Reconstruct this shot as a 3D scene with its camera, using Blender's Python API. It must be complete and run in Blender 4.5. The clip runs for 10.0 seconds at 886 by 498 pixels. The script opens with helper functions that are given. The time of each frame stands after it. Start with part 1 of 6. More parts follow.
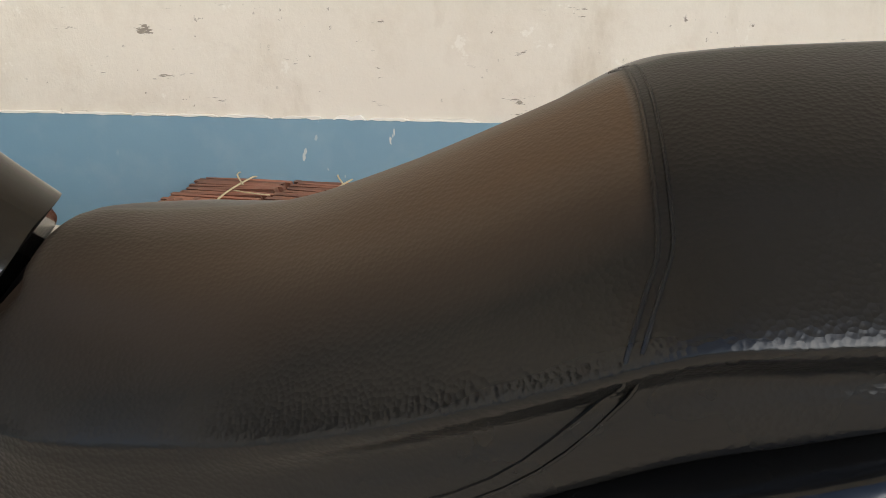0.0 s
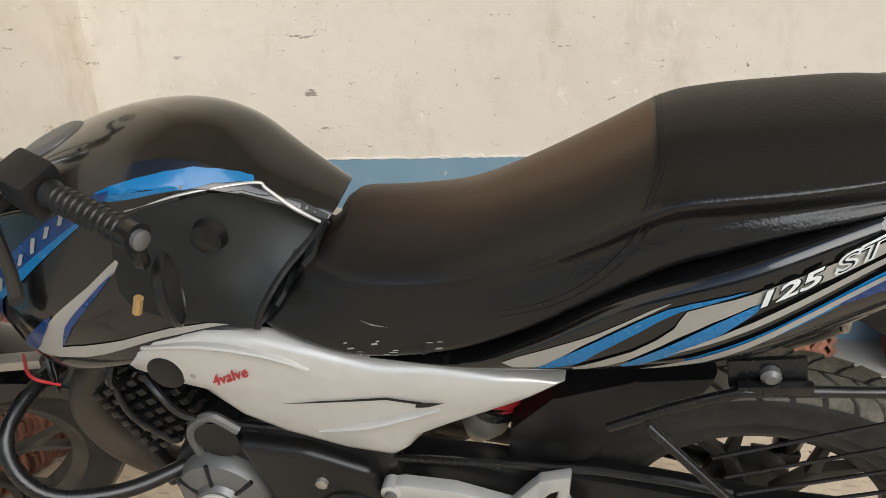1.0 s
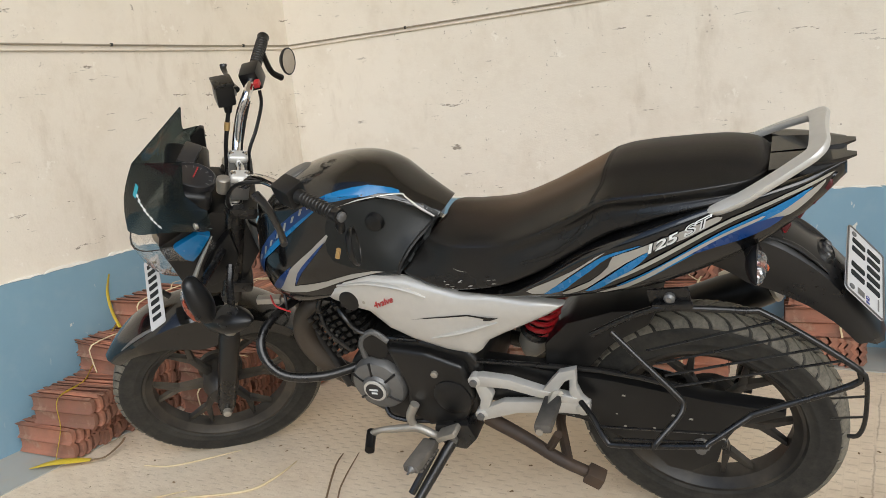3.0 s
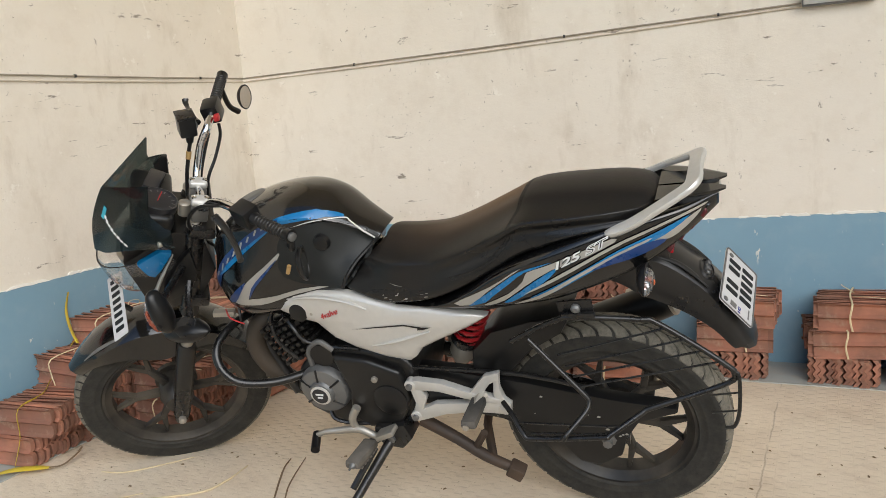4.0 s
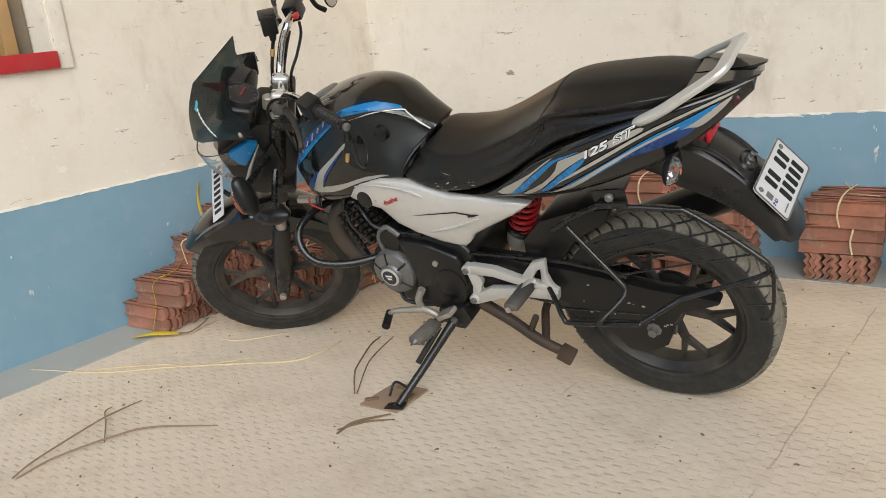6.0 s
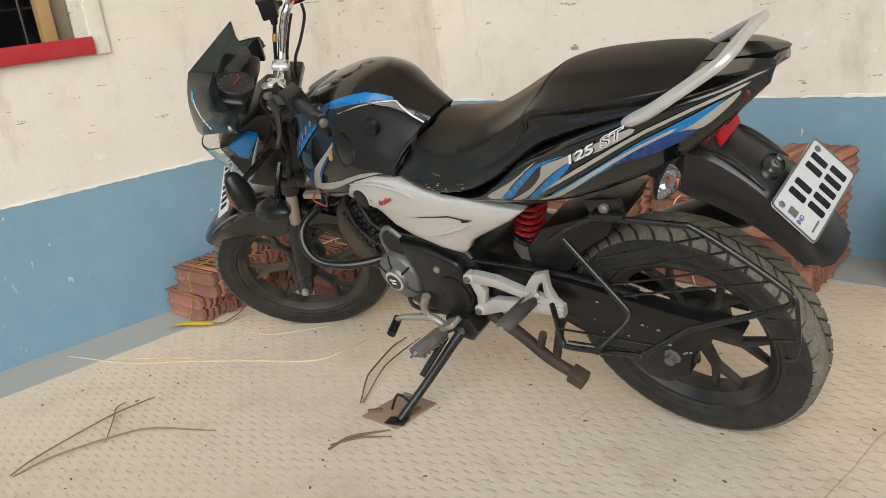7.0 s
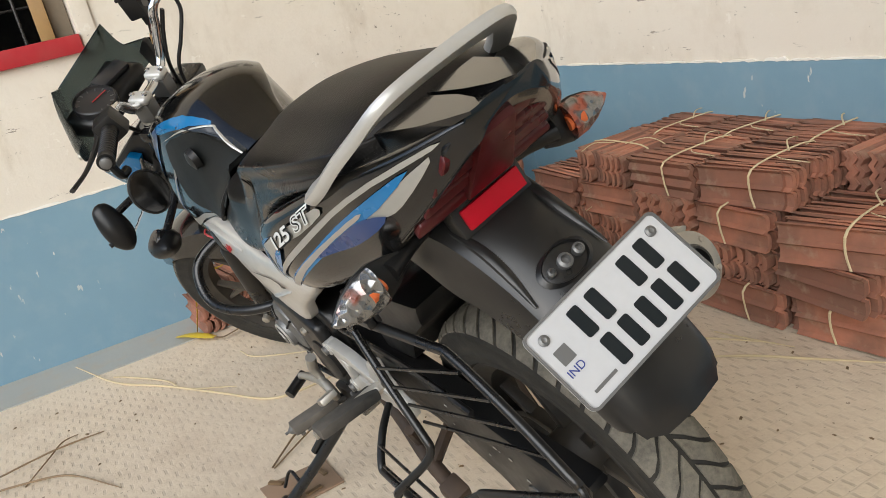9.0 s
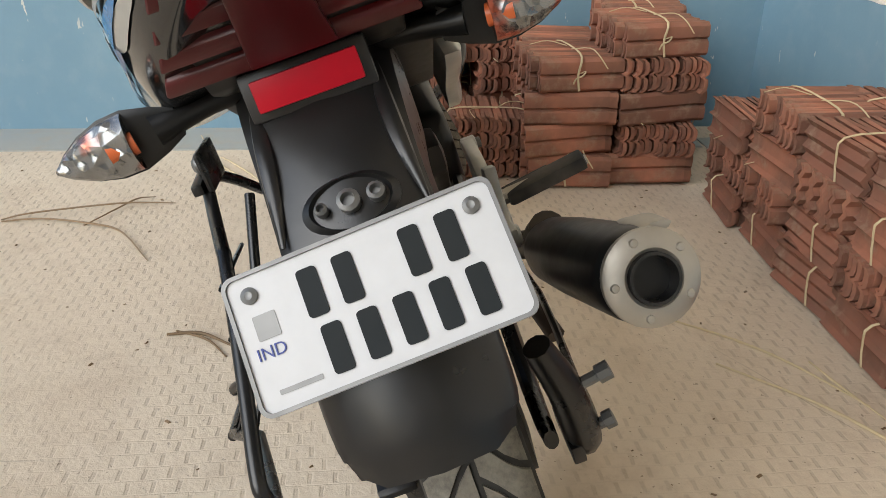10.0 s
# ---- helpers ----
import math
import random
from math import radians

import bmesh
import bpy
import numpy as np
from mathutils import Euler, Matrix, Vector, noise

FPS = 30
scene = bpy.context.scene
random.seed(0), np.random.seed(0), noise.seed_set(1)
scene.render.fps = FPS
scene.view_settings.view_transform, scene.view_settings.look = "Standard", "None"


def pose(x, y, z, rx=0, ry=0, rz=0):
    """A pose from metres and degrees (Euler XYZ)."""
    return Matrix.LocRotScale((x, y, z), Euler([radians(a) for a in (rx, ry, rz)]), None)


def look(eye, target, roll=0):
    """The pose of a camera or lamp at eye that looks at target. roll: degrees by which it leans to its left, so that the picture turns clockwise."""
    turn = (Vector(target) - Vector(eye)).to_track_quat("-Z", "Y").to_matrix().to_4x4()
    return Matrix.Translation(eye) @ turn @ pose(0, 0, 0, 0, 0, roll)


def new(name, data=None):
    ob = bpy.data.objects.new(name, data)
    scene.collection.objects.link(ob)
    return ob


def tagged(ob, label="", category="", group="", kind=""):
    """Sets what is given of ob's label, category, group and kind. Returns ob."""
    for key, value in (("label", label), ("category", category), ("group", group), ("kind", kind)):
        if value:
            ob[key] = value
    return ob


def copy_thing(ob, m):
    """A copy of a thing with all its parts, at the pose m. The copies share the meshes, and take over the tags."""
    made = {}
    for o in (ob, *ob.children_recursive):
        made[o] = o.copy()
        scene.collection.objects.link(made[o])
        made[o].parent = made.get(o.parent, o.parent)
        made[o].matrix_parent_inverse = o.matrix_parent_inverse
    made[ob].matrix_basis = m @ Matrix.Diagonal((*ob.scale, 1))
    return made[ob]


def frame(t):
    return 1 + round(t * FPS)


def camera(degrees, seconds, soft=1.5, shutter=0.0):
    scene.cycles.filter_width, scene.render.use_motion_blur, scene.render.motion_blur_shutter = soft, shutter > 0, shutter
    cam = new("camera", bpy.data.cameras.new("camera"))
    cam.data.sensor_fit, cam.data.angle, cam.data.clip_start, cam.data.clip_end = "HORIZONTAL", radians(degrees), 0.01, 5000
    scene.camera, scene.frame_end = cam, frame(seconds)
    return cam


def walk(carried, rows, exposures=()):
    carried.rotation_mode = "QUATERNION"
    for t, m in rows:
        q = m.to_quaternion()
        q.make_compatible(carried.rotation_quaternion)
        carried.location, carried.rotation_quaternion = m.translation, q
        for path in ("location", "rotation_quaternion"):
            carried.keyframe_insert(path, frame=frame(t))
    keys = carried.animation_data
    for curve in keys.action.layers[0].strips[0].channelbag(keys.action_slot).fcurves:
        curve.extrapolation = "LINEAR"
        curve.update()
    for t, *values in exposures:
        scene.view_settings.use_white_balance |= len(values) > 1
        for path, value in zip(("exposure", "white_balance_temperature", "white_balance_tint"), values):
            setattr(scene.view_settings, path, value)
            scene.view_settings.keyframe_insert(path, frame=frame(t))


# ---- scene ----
cam = camera(57.1, 10.0, soft=0.65)
PATH = [
    (0, (0.415, -0.098, 0.992), (0.093, 1.745, 0.285), -0.8),
    (0.2, (0.445, -0.163, 1.008), (0.071, 1.675, 0.313), -1.6),
    (0.5, (0.453, -0.336, 1.012), (0.065, 1.518, 0.371), -3.0),
    (0.8, (0.437, -0.506, 1.028), (0.002, 1.354, 0.435), -3.4),
    (1, (0.477, -0.572, 1.036), (-0.092, 1.258, 0.463), -4.1),
    (1.5, (0.59, -0.818, 1.045), (-0.22, 0.94, 0.542), -5.4),
    (2, (0.688, -0.98, 1.099), (-0.231, 0.737, 0.644), -6.9),
    (2.2, (0.717, -1.051, 1.089), (-0.206, 0.668, 0.65), -7.6),
    (3.3, (0.998, -1.29, 1.093), (0.046, 0.426, 0.708), -4.6),
    (3.5, (1.033, -1.328, 1.106), (0.09, 0.398, 0.742), -4.1),
    (4, (1.062, -1.434, 1.111), (0.217, 0.343, 0.758), -4.4),
    (4.5, (1.11, -1.508, 1.112), (0.304, 0.276, 0.701), -5.4),
    (5, (1.252, -1.535, 1.102), (0.311, 0.167, 0.635), -5.3),
    (5.5, (1.36, -1.512, 1.088), (0.275, 0.085, 0.567), -5.7),
    (5.7, (1.367, -1.463, 1.076), (0.24, 0.102, 0.549), -5.8),
    (6.8, (1.44, -1.072, 1.064), (0.064, 0.253, 0.47), -7.9),
    (7, (1.471, -0.978, 1.065), (0.052, 0.305, 0.48), -7.9),
    (7.5, (1.5, -0.784, 1.063), (-0.055, 0.379, 0.58), -6.5),
    (8, (1.481, -0.563, 1.081), (-0.171, 0.495, 0.693), -6.4),
    (8.5, (1.523, -0.264, 1.04), (-0.176, 0.691, 0.592), -5.9),
    (9, (1.514, -0.017, 1.013), (-0.22, 0.759, 0.388), -13.5),
    (9.5, (1.411, 0.243, 0.978), (-0.369, 0.72, 0.199), -21.9),
    (10, (1.379, 0.436, 0.929), (-0.413, 0.619, 0.06), 0.7),
]
walk(cam, [(t, look(eye, target, roll)) for t, eye, target, roll in PATH], exposures=[(0, 0.56), (1, 0.58), (2, 0.56), (4, 0.56), (5, 0.58), (7, 0.60), (8.5, 0.62), (9, 0.62), (9.5, 0.74), (10, 0.68)])

# ---- daylight: soft sky from the open side behind the camera ----
world = bpy.data.worlds.new("sky")
scene.world = world
world.use_nodes = True
wn, wl = world.node_tree.nodes, world.node_tree.links
sky = wn.new("ShaderNodeTexSky")
sky.sky_type, sky.sun_disc = "NISHITA", False
sky.sun_elevation, sky.sun_rotation = radians(30), radians(141)
wl.new(sky.outputs[0], wn["Background"].inputs[0])
wn["Background"].inputs[1].default_value = 0.12
sun = new("sun", bpy.data.lights.new("sun", "SUN"))
sun.data.energy, sun.data.angle, sun.data.color = 1.7, radians(60), (0.968, 0.985, 0.970)
sun.matrix_world = look((6.1, -6.5, 5.4), (0.2, 0.8, 0.3))


# ---- materials ----
def srgb(r, g, b):
    f = lambda c: c / 12.92 if c <= 0.04045 else ((c + 0.055) / 1.055) ** 2.4
    return (f(r), f(g), f(b), 1)


class Nodes:
    """A small wrapper to write a node material in a few lines."""

    def __init__(self, name):
        self.mat = bpy.data.materials.new(name)
        self.mat.use_nodes = True
        self.n, self.l = self.mat.node_tree.nodes, self.mat.node_tree.links
        self.b = self.n["Principled BSDF"]
        self.co = self.n.new("ShaderNodeTexCoord").outputs["Object"]

    def noise(self, scale, detail=4, rough=0.55, stretch=None):
        t = self.n.new("ShaderNodeTexNoise")
        t.inputs["Scale"].default_value, t.inputs["Detail"].default_value, t.inputs["Roughness"].default_value = scale, detail, rough
        if stretch:
            m = self.n.new("ShaderNodeMapping")
            m.inputs["Scale"].default_value = stretch
            self.l.new(self.co, m.inputs[0])
            self.l.new(m.outputs[0], t.inputs[0])
        else:
            self.l.new(self.co, t.inputs[0])
        return t.outputs[0]

    def ramp(self, fac, lo, hi, a=(0, 0, 0, 1), b=(1, 1, 1, 1)):
        r = self.n.new("ShaderNodeValToRGB")
        r.color_ramp.elements[0].position, r.color_ramp.elements[1].position = lo, hi
        r.color_ramp.elements[0].color, r.color_ramp.elements[1].color = a, b
        self.l.new(fac, r.inputs[0])
        return r.outputs[0]

    def mix(self, fac, a, b, how="MIX"):
        m = self.n.new("ShaderNodeMix")
        m.data_type, m.blend_type = "RGBA", how
        for sock, val in ((m.inputs[0], fac), (m.inputs[6], a), (m.inputs[7], b)):
            if hasattr(val, "is_linked"):
                self.l.new(val, sock)
            else:
                sock.default_value = val
        return m.outputs[2]

    def math(self, how, a, b):
        m = self.n.new("ShaderNodeMath")
        m.operation = how
        for sock, val in ((m.inputs[0], a), (m.inputs[1], b)):
            if hasattr(val, "is_linked"):
                self.l.new(val, sock)
            else:
                sock.default_value = val
        return m.outputs[0]

    def axis(self, i):
        s = self.n.new("ShaderNodeSeparateXYZ")
        self.l.new(self.co, s.inputs[0])
        return s.outputs[i]

    def rand(self):
        return self.n.new("ShaderNodeObjectInfo").outputs["Random"]

    def bump(self, height, strength=0.3, distance=0.002):
        m = self.n.new("ShaderNodeBump")
        m.inputs["Strength"].default_value, m.inputs["Distance"].default_value = strength, distance
        self.l.new(height, m.inputs["Height"])
        if self.b.inputs["Normal"].is_linked:
            self.l.new(self.b.inputs["Normal"].links[0].from_socket, m.inputs["Normal"])
        self.l.new(m.outputs[0], self.b.inputs["Normal"])

    def set(self, color=None, rough=None, metal=None, coat=None, spec=None):
        for name, val in (("Base Color", color), ("Roughness", rough), ("Metallic", metal), ("Coat Weight", coat), ("Specular IOR Level", spec)):
            if val is None:
                continue
            if hasattr(val, "is_linked"):
                self.l.new(val, self.b.inputs[name])
            else:
                self.b.inputs[name].default_value = val
        return self.mat


def plain(name, color, rough=0.4, metal=0.0, coat=0.0, dirt=0.25, grain=60, bump=0.05, dust=(0.30, 0.25, 0.19, 1), spec=0.5):
    """A worn solid: dust in patches, uneven gloss, a fine grain."""
    m = Nodes(name)
    big = m.ramp(m.noise(7, 5), 0.42, 0.8)
    fine = m.noise(grain, 3)
    col = m.mix(m.math("MULTIPLY", big, dirt), color, dust)
    col = m.mix(m.math("MULTIPLY", fine, 0.12), col, (0.02, 0.02, 0.02, 1))
    r = m.math("ADD", rough - 0.06, m.math("MULTIPLY", m.math("ADD", big, fine), 0.14))
    m.bump(fine, bump, 0.001)
    return m.set(col, r, metal, coat, spec)


def make_wall():
    """Old lime-washed plaster: clouds, rain stains, scattered knocks and scratches."""
    m = Nodes("cream_wall")
    base = m.mix(m.noise(1.6, 7, 0.62), srgb(0.905, 0.878, 0.828), srgb(0.845, 0.808, 0.748))
    base = m.mix(m.math("MULTIPLY", m.ramp(m.noise(7, 7, 0.7), 0.48, 0.72), 0.35), base, srgb(0.78, 0.73, 0.655))
    stain = m.ramp(m.noise(2.3, 8, 0.65, (1.6, 1.6, 0.55)), 0.56, 0.70)
    base = m.mix(m.math("MULTIPLY", stain, 0.45), base, srgb(0.69, 0.63, 0.54))
    speck = m.math("MULTIPLY", m.ramp(m.noise(34, 5, 0.75), 0.655, 0.68), m.ramp(m.noise(2.7, 4), 0.47, 0.56))
    scr = m.math("MULTIPLY", m.ramp(m.noise(15, 6, 0.75, (0.4, 0.4, 2.0)), 0.635, 0.655), m.ramp(m.noise(3.4, 3), 0.42, 0.50))
    pale = m.math("MULTIPLY", m.ramp(m.noise(11, 5, 0.7), 0.64, 0.68), 0.5)
    base = m.mix(pale, base, srgb(0.93, 0.91, 0.87))
    base = m.mix(m.math("MULTIPLY", m.math("MAXIMUM", speck, scr), 0.72), base, srgb(0.37, 0.32, 0.265))
    m.bump(m.noise(9, 6), 0.35, 0.012)
    m.bump(m.noise(110, 4, 0.7), 0.25, 0.003)
    return m.set(base, 0.8, spec=0.25)


def make_blue():
    m = Nodes("blue_dado")
    base = m.mix(m.noise(2.1, 6, 0.6), srgb(0.425, 0.565, 0.645), srgb(0.52, 0.645, 0.705))
    base = m.mix(m.math("MULTIPLY", m.ramp(m.noise(11, 6), 0.5, 0.75), 0.3), base, srgb(0.58, 0.66, 0.70))
    chip = m.math("MULTIPLY", m.ramp(m.noise(34, 3, 0.6, (1, 1, 0.35)), 0.69, 0.705), m.ramp(m.noise(3.7, 2), 0.46, 0.6))
    base = m.mix(m.math("MULTIPLY", chip, 0.9), base, srgb(0.85, 0.84, 0.79))
    m.bump(m.noise(8, 5), 0.25, 0.008)
    m.bump(m.noise(140, 3), 0.12, 0.002)
    return m.set(base, 0.55)


# x, y, dx/dy, half width, threshold
CRACKS = ((0.89, 0.13, 0.025, 0.0022, 0.40), (0.245, 0.0, 0.08, 0.0016, 0.52), (0.07, 1.2, 1.9, 0.0022, 0.46))


def make_floor():
    """Cement stamped with rows of short dashes, worn away in patches, dusty."""
    m = Nodes("stamped_cement_floor")
    warp = m.math("MULTIPLY", m.noise(9, 4), 0.016)
    row = m.math("DIVIDE", m.math("ADD", m.axis(0), warp), 0.034)
    shift = m.math("MULTIPLY", m.math("MODULO", m.math("FLOOR", m.math("ADD", row, 400.0), 0.0), 2.0), 0.5)
    col = m.math("ADD", m.math("DIVIDE", m.math("ADD", m.axis(1), warp), 0.042), m.math("ADD", shift, 400.0))
    a = m.math("ABSOLUTE", m.math("SUBTRACT", m.math("FRACT", col, 0.0), 0.5), 0.0)
    c = m.math("ABSOLUTE", m.math("SUBTRACT", m.math("FRACT", m.math("ADD", row, 400.0), 0.0), 0.5), 0.0)
    dash = m.math("MULTIPLY", m.ramp(a, 0.06, 0.11, (1, 1, 1, 1), (0, 0, 0, 1)), m.ramp(c, 0.30, 0.46, (1, 1, 1, 1), (0, 0, 0, 1)))
    line = m.math("MULTIPLY", m.ramp(c, 0.44, 0.49), 0.35)
    wear = m.ramp(m.noise(1.7, 5, 0.6), 0.30, 0.58)
    groove = m.math("MULTIPLY", m.math("MAXIMUM", dash, line), m.math("SUBTRACT", 1.0, m.math("MULTIPLY", wear, 0.75)))
    base = m.mix(m.noise(1.3, 7, 0.62), srgb(0.89, 0.835, 0.752), srgb(0.81, 0.745, 0.657))
    base = m.mix(m.math("MULTIPLY", m.ramp(m.noise(4, 7, 0.7), 0.50, 0.72), 0.42), base, srgb(0.68, 0.595, 0.505))
    base = m.mix(m.math("MULTIPLY", m.ramp(m.noise(30, 5, 0.7), 0.55, 0.8), 0.3), base, srgb(0.56, 0.49, 0.41))
    base = m.mix(m.math("MULTIPLY", groove, 0.34), base, srgb(0.47, 0.395, 0.31))
    speck = m.ramp(m.noise(80, 2), 0.69, 0.72)
    base = m.mix(m.math("MULTIPLY", speck, 0.5), base, srgb(0.36, 0.29, 0.23))
    # a pale joint and two hairline cracks run across the screed
    wob = m.math("MULTIPLY", m.math("SUBTRACT", m.noise(14, 4, 0.6), 0.5), 0.018)
    for x0, y0, slope, width, keep in CRACKS:
        off = m.math("ADD", m.math("SUBTRACT", m.axis(0), x0), m.math("ADD", m.math("MULTIPLY", m.math("SUBTRACT", m.axis(1), y0), -slope), wob))
        crack = m.math("MULTIPLY", m.ramp(m.math("ABSOLUTE", off, 0.0), width * 0.4, width, (1, 1, 1, 1), (0, 0, 0, 1)), m.ramp(m.noise(2.2, 3), keep, keep + 0.06))
        base = m.mix(m.math("MULTIPLY", crack, 0.42), base, srgb(0.36, 0.30, 0.24))
    m.bump(m.math("SUBTRACT", 1.0, groove), 0.35, 0.004)
    m.bump(m.noise(34, 6), 0.4, 0.006)
    m.bump(m.noise(150, 4, 0.7), 0.3, 0.003)
    return m.set(base, 0.85, spec=0.3)


def make_strip():
    m = Nodes("grey_painted_margin")
    base = m.mix(m.noise(3, 6, 0.6), srgb(0.60, 0.635, 0.645), srgb(0.70, 0.68, 0.63))
    base = m.mix(m.math("MULTIPLY", m.ramp(m.noise(14, 6), 0.5, 0.8), 0.5), base, srgb(0.71, 0.63, 0.52))
    m.bump(m.noise(40, 4), 0.2, 0.003)
    return m.set(base, 0.7)


def make_clay():
    m = Nodes("terracotta_clay")
    base = m.mix(m.rand(), srgb(0.50, 0.345, 0.29), srgb(0.76, 0.51, 0.41))
    base = m.mix(m.math("MULTIPLY", m.ramp(m.noise(7, 6), 0.38, 0.62), 0.75), base, srgb(0.48, 0.365, 0.31))
    base = m.mix(m.math("MULTIPLY", m.ramp(m.noise(17, 6, 0.65), 0.55, 0.72), 0.6), base, srgb(0.66, 0.565, 0.48))
    m.bump(m.noise(26, 4), 0.35, 0.006)
    m.bump(m.noise(120, 4), 0.3, 0.002)
    return m.set(base, 0.9, spec=0.25)


def make_seat():
    """Glossy grained black vinyl; the rider's part wears a dull brown film of dust that thins out towards the sides."""
    m = Nodes("black_vinyl")
    v = m.n.new("ShaderNodeTexVoronoi")
    v.inputs["Scale"].default_value = 330
    m.l.new(m.co, v.inputs[0])
    big = m.noise(5, 5)
    m.bump(v.outputs["Distance"], 0.22, 0.0012)
    col = m.mix(big, (0.005, 0.005, 0.005, 1), (0.010, 0.0095, 0.009, 1))
    ahead = m.ramp(m.math("ADD", m.axis(0), 0.5), 0.360, 0.366, (1, 1, 1, 1), (0.06, 0.06, 0.06, 1))
    top = m.ramp(m.math("ADD", m.math("ABSOLUTE", m.axis(1), 0.0), m.math("MULTIPLY", big, 0.03)), 0.045, 0.125, (1, 1, 1, 1), (0, 0, 0, 1))
    film = m.math("MULTIPLY", m.math("MULTIPLY", ahead, top), m.ramp(m.math("ADD", m.axis(0), 0.6), 0.10, 0.40, (0.16, 0.16, 0.16, 1), (1, 1, 1, 1)))
    col = m.mix(m.math("MULTIPLY", film, 0.9), col, srgb(0.33, 0.262, 0.198))
    m.l.new(m.math("MULTIPLY", film, 0.22), m.b.inputs["Sheen Weight"])
    m.b.inputs["Sheen Roughness"].default_value = 0.45
    m.b.inputs["Sheen Tint"].default_value = (0.62, 0.42, 0.27, 1)
    crown = m.ramp(m.math("ABSOLUTE", m.axis(1), 0.0), 0.08, 0.15, (1, 1, 1, 1), (0, 0, 0, 1))
    dull = m.math("MAXIMUM", film, m.math("MULTIPLY", crown, 0.6))
    rough = m.math("ADD", 0.22, m.math("ADD", m.math("MULTIPLY", big, 0.10), m.math("MULTIPLY", dull, 0.32)))
    return m.set(col, rough, spec=m.math("SUBTRACT", 0.48, m.math("MULTIPLY", dull, 0.40)))


def make_screen():
    """Smoked acrylic: lets a fifth of the light through, dusty and scratched."""
    m = Nodes("smoked_screen")
    b = m.b
    b.inputs["Transmission Weight"].default_value = 0.93
    b.inputs["IOR"].default_value = 1.22
    dust = m.ramp(m.noise(22, 6, 0.7), 0.45, 0.75)
    return m.set(m.mix(m.math("MULTIPLY", dust, 0.18), (0.080, 0.105, 0.105, 1), (0.20, 0.20, 0.19, 1)), m.math("ADD", 0.06, m.math("MULTIPLY", dust, 0.12)))


def make_clear():
    m = Nodes("clear_lens")
    b = m.b
    b.inputs["Base Color"].default_value = (0.92, 0.92, 0.92, 1)
    b.inputs["Transmission Weight"].default_value = 0.96
    b.inputs["Roughness"].default_value = 0.02
    b.inputs["IOR"].default_value = 1.35
    return m.mat


def make_rubber(name="dusty_rubber", dust=0.22, film=0.11, pale=1.0):
    m = Nodes(name)
    d = m.ramp(m.noise(26, 7, 0.7), 0.38, 0.72)
    f = m.noise(130, 4, 0.7)
    col = m.mix(m.math("MULTIPLY", d, dust), (0.013, 0.013, 0.0125, 1), (0.13 * pale, 0.118 * pale, 0.095 * pale, 1))
    col = m.mix(m.math("MULTIPLY", f, film), col, (0.19 * pale, 0.173 * pale, 0.138 * pale, 1))
    m.bump(f, 0.4, 0.001)
    return m.set(col, 0.8, spec=0.3)


CREAM, BLUE, FLOOR, STRIP, CLAY = make_wall(), make_blue(), make_floor(), make_strip(), make_clay()
SEAT, SCREEN, CLEAR, RUBBER = make_seat(), make_screen(), make_clear(), make_rubber()
TYRE = make_rubber("dusty_tyre_rubber", 0.95, 0.85, 1.35)
LIME = plain("flaking_lime_wash", srgb(0.95, 0.935, 0.90), 0.75, dirt=0.2)
WHITE = plain("white_plaster", srgb(0.90, 0.87, 0.81), 0.7, dirt=0.35)
RED_SILL = plain("red_painted_sill", srgb(0.72, 0.13, 0.17), 0.45, dirt=0.15)
WOOD = plain("raw_timber", srgb(0.71, 0.56, 0.36), 0.6, dirt=0.4)
GREYWOOD = plain("weathered_timber", srgb(0.50, 0.45, 0.38), 0.75, dirt=0.5, bump=0.2)
# near-black colour that stands in for the shade inside the room
SHADE_BLACK = plain("dark_room", (0.03, 0.03, 0.03, 1), 0.9)
KNEE = plain("knee_panel_plastic", (0.006, 0.0075, 0.0072, 1), 0.48, dirt=0.12, bump=0.10, spec=0.4, dust=(0.06, 0.055, 0.046, 1))
GLOSS = plain("black_gloss_paint", (0.0035, 0.0035, 0.0037, 1), 0.13, coat=0.5, dirt=0.02, bump=0.015, spec=0.5, dust=(0.04, 0.036, 0.03, 1))
MATTE = plain("black_plastic", (0.005, 0.005, 0.0052, 1), 0.33, dirt=0.06, bump=0.10, spec=0.42, dust=(0.08, 0.07, 0.058, 1))
FRAME = plain("black_painted_steel", (0.006, 0.006, 0.0062, 1), 0.25, dirt=0.14, spec=0.55, dust=(0.09, 0.08, 0.066, 1))
ENGINE = plain("black_engine_casting", (0.005, 0.005, 0.005, 1), 0.30, dirt=0.10, bump=0.1, spec=0.45, dust=(0.09, 0.08, 0.066, 1))
GREY = plain("grey_alloy", (0.19, 0.19, 0.185, 1), 0.42, metal=0.6, dirt=0.25, dust=(0.10, 0.088, 0.072, 1))
SILVER = plain("silver_paint", srgb(0.80, 0.79, 0.765), 0.32, metal=0.35, coat=0.35, dirt=0.07, bump=0.02)
ALLOY = plain("bare_alloy", srgb(0.72, 0.70, 0.66), 0.4, metal=0.75, dirt=0.25)
CAST = plain("silver_painted_casting", srgb(0.80, 0.795, 0.775), 0.34, metal=0.45, dirt=0.12, bump=0.08)
CHROME = plain("chrome", (0.75, 0.75, 0.75, 1), 0.1, metal=1.0, dirt=0.08, bump=0.01)
RIM = plain("black_alloy_rim", (0.011, 0.0105, 0.010, 1), 0.42, dirt=0.6, spec=0.45, dust=(0.16, 0.132, 0.098, 1))
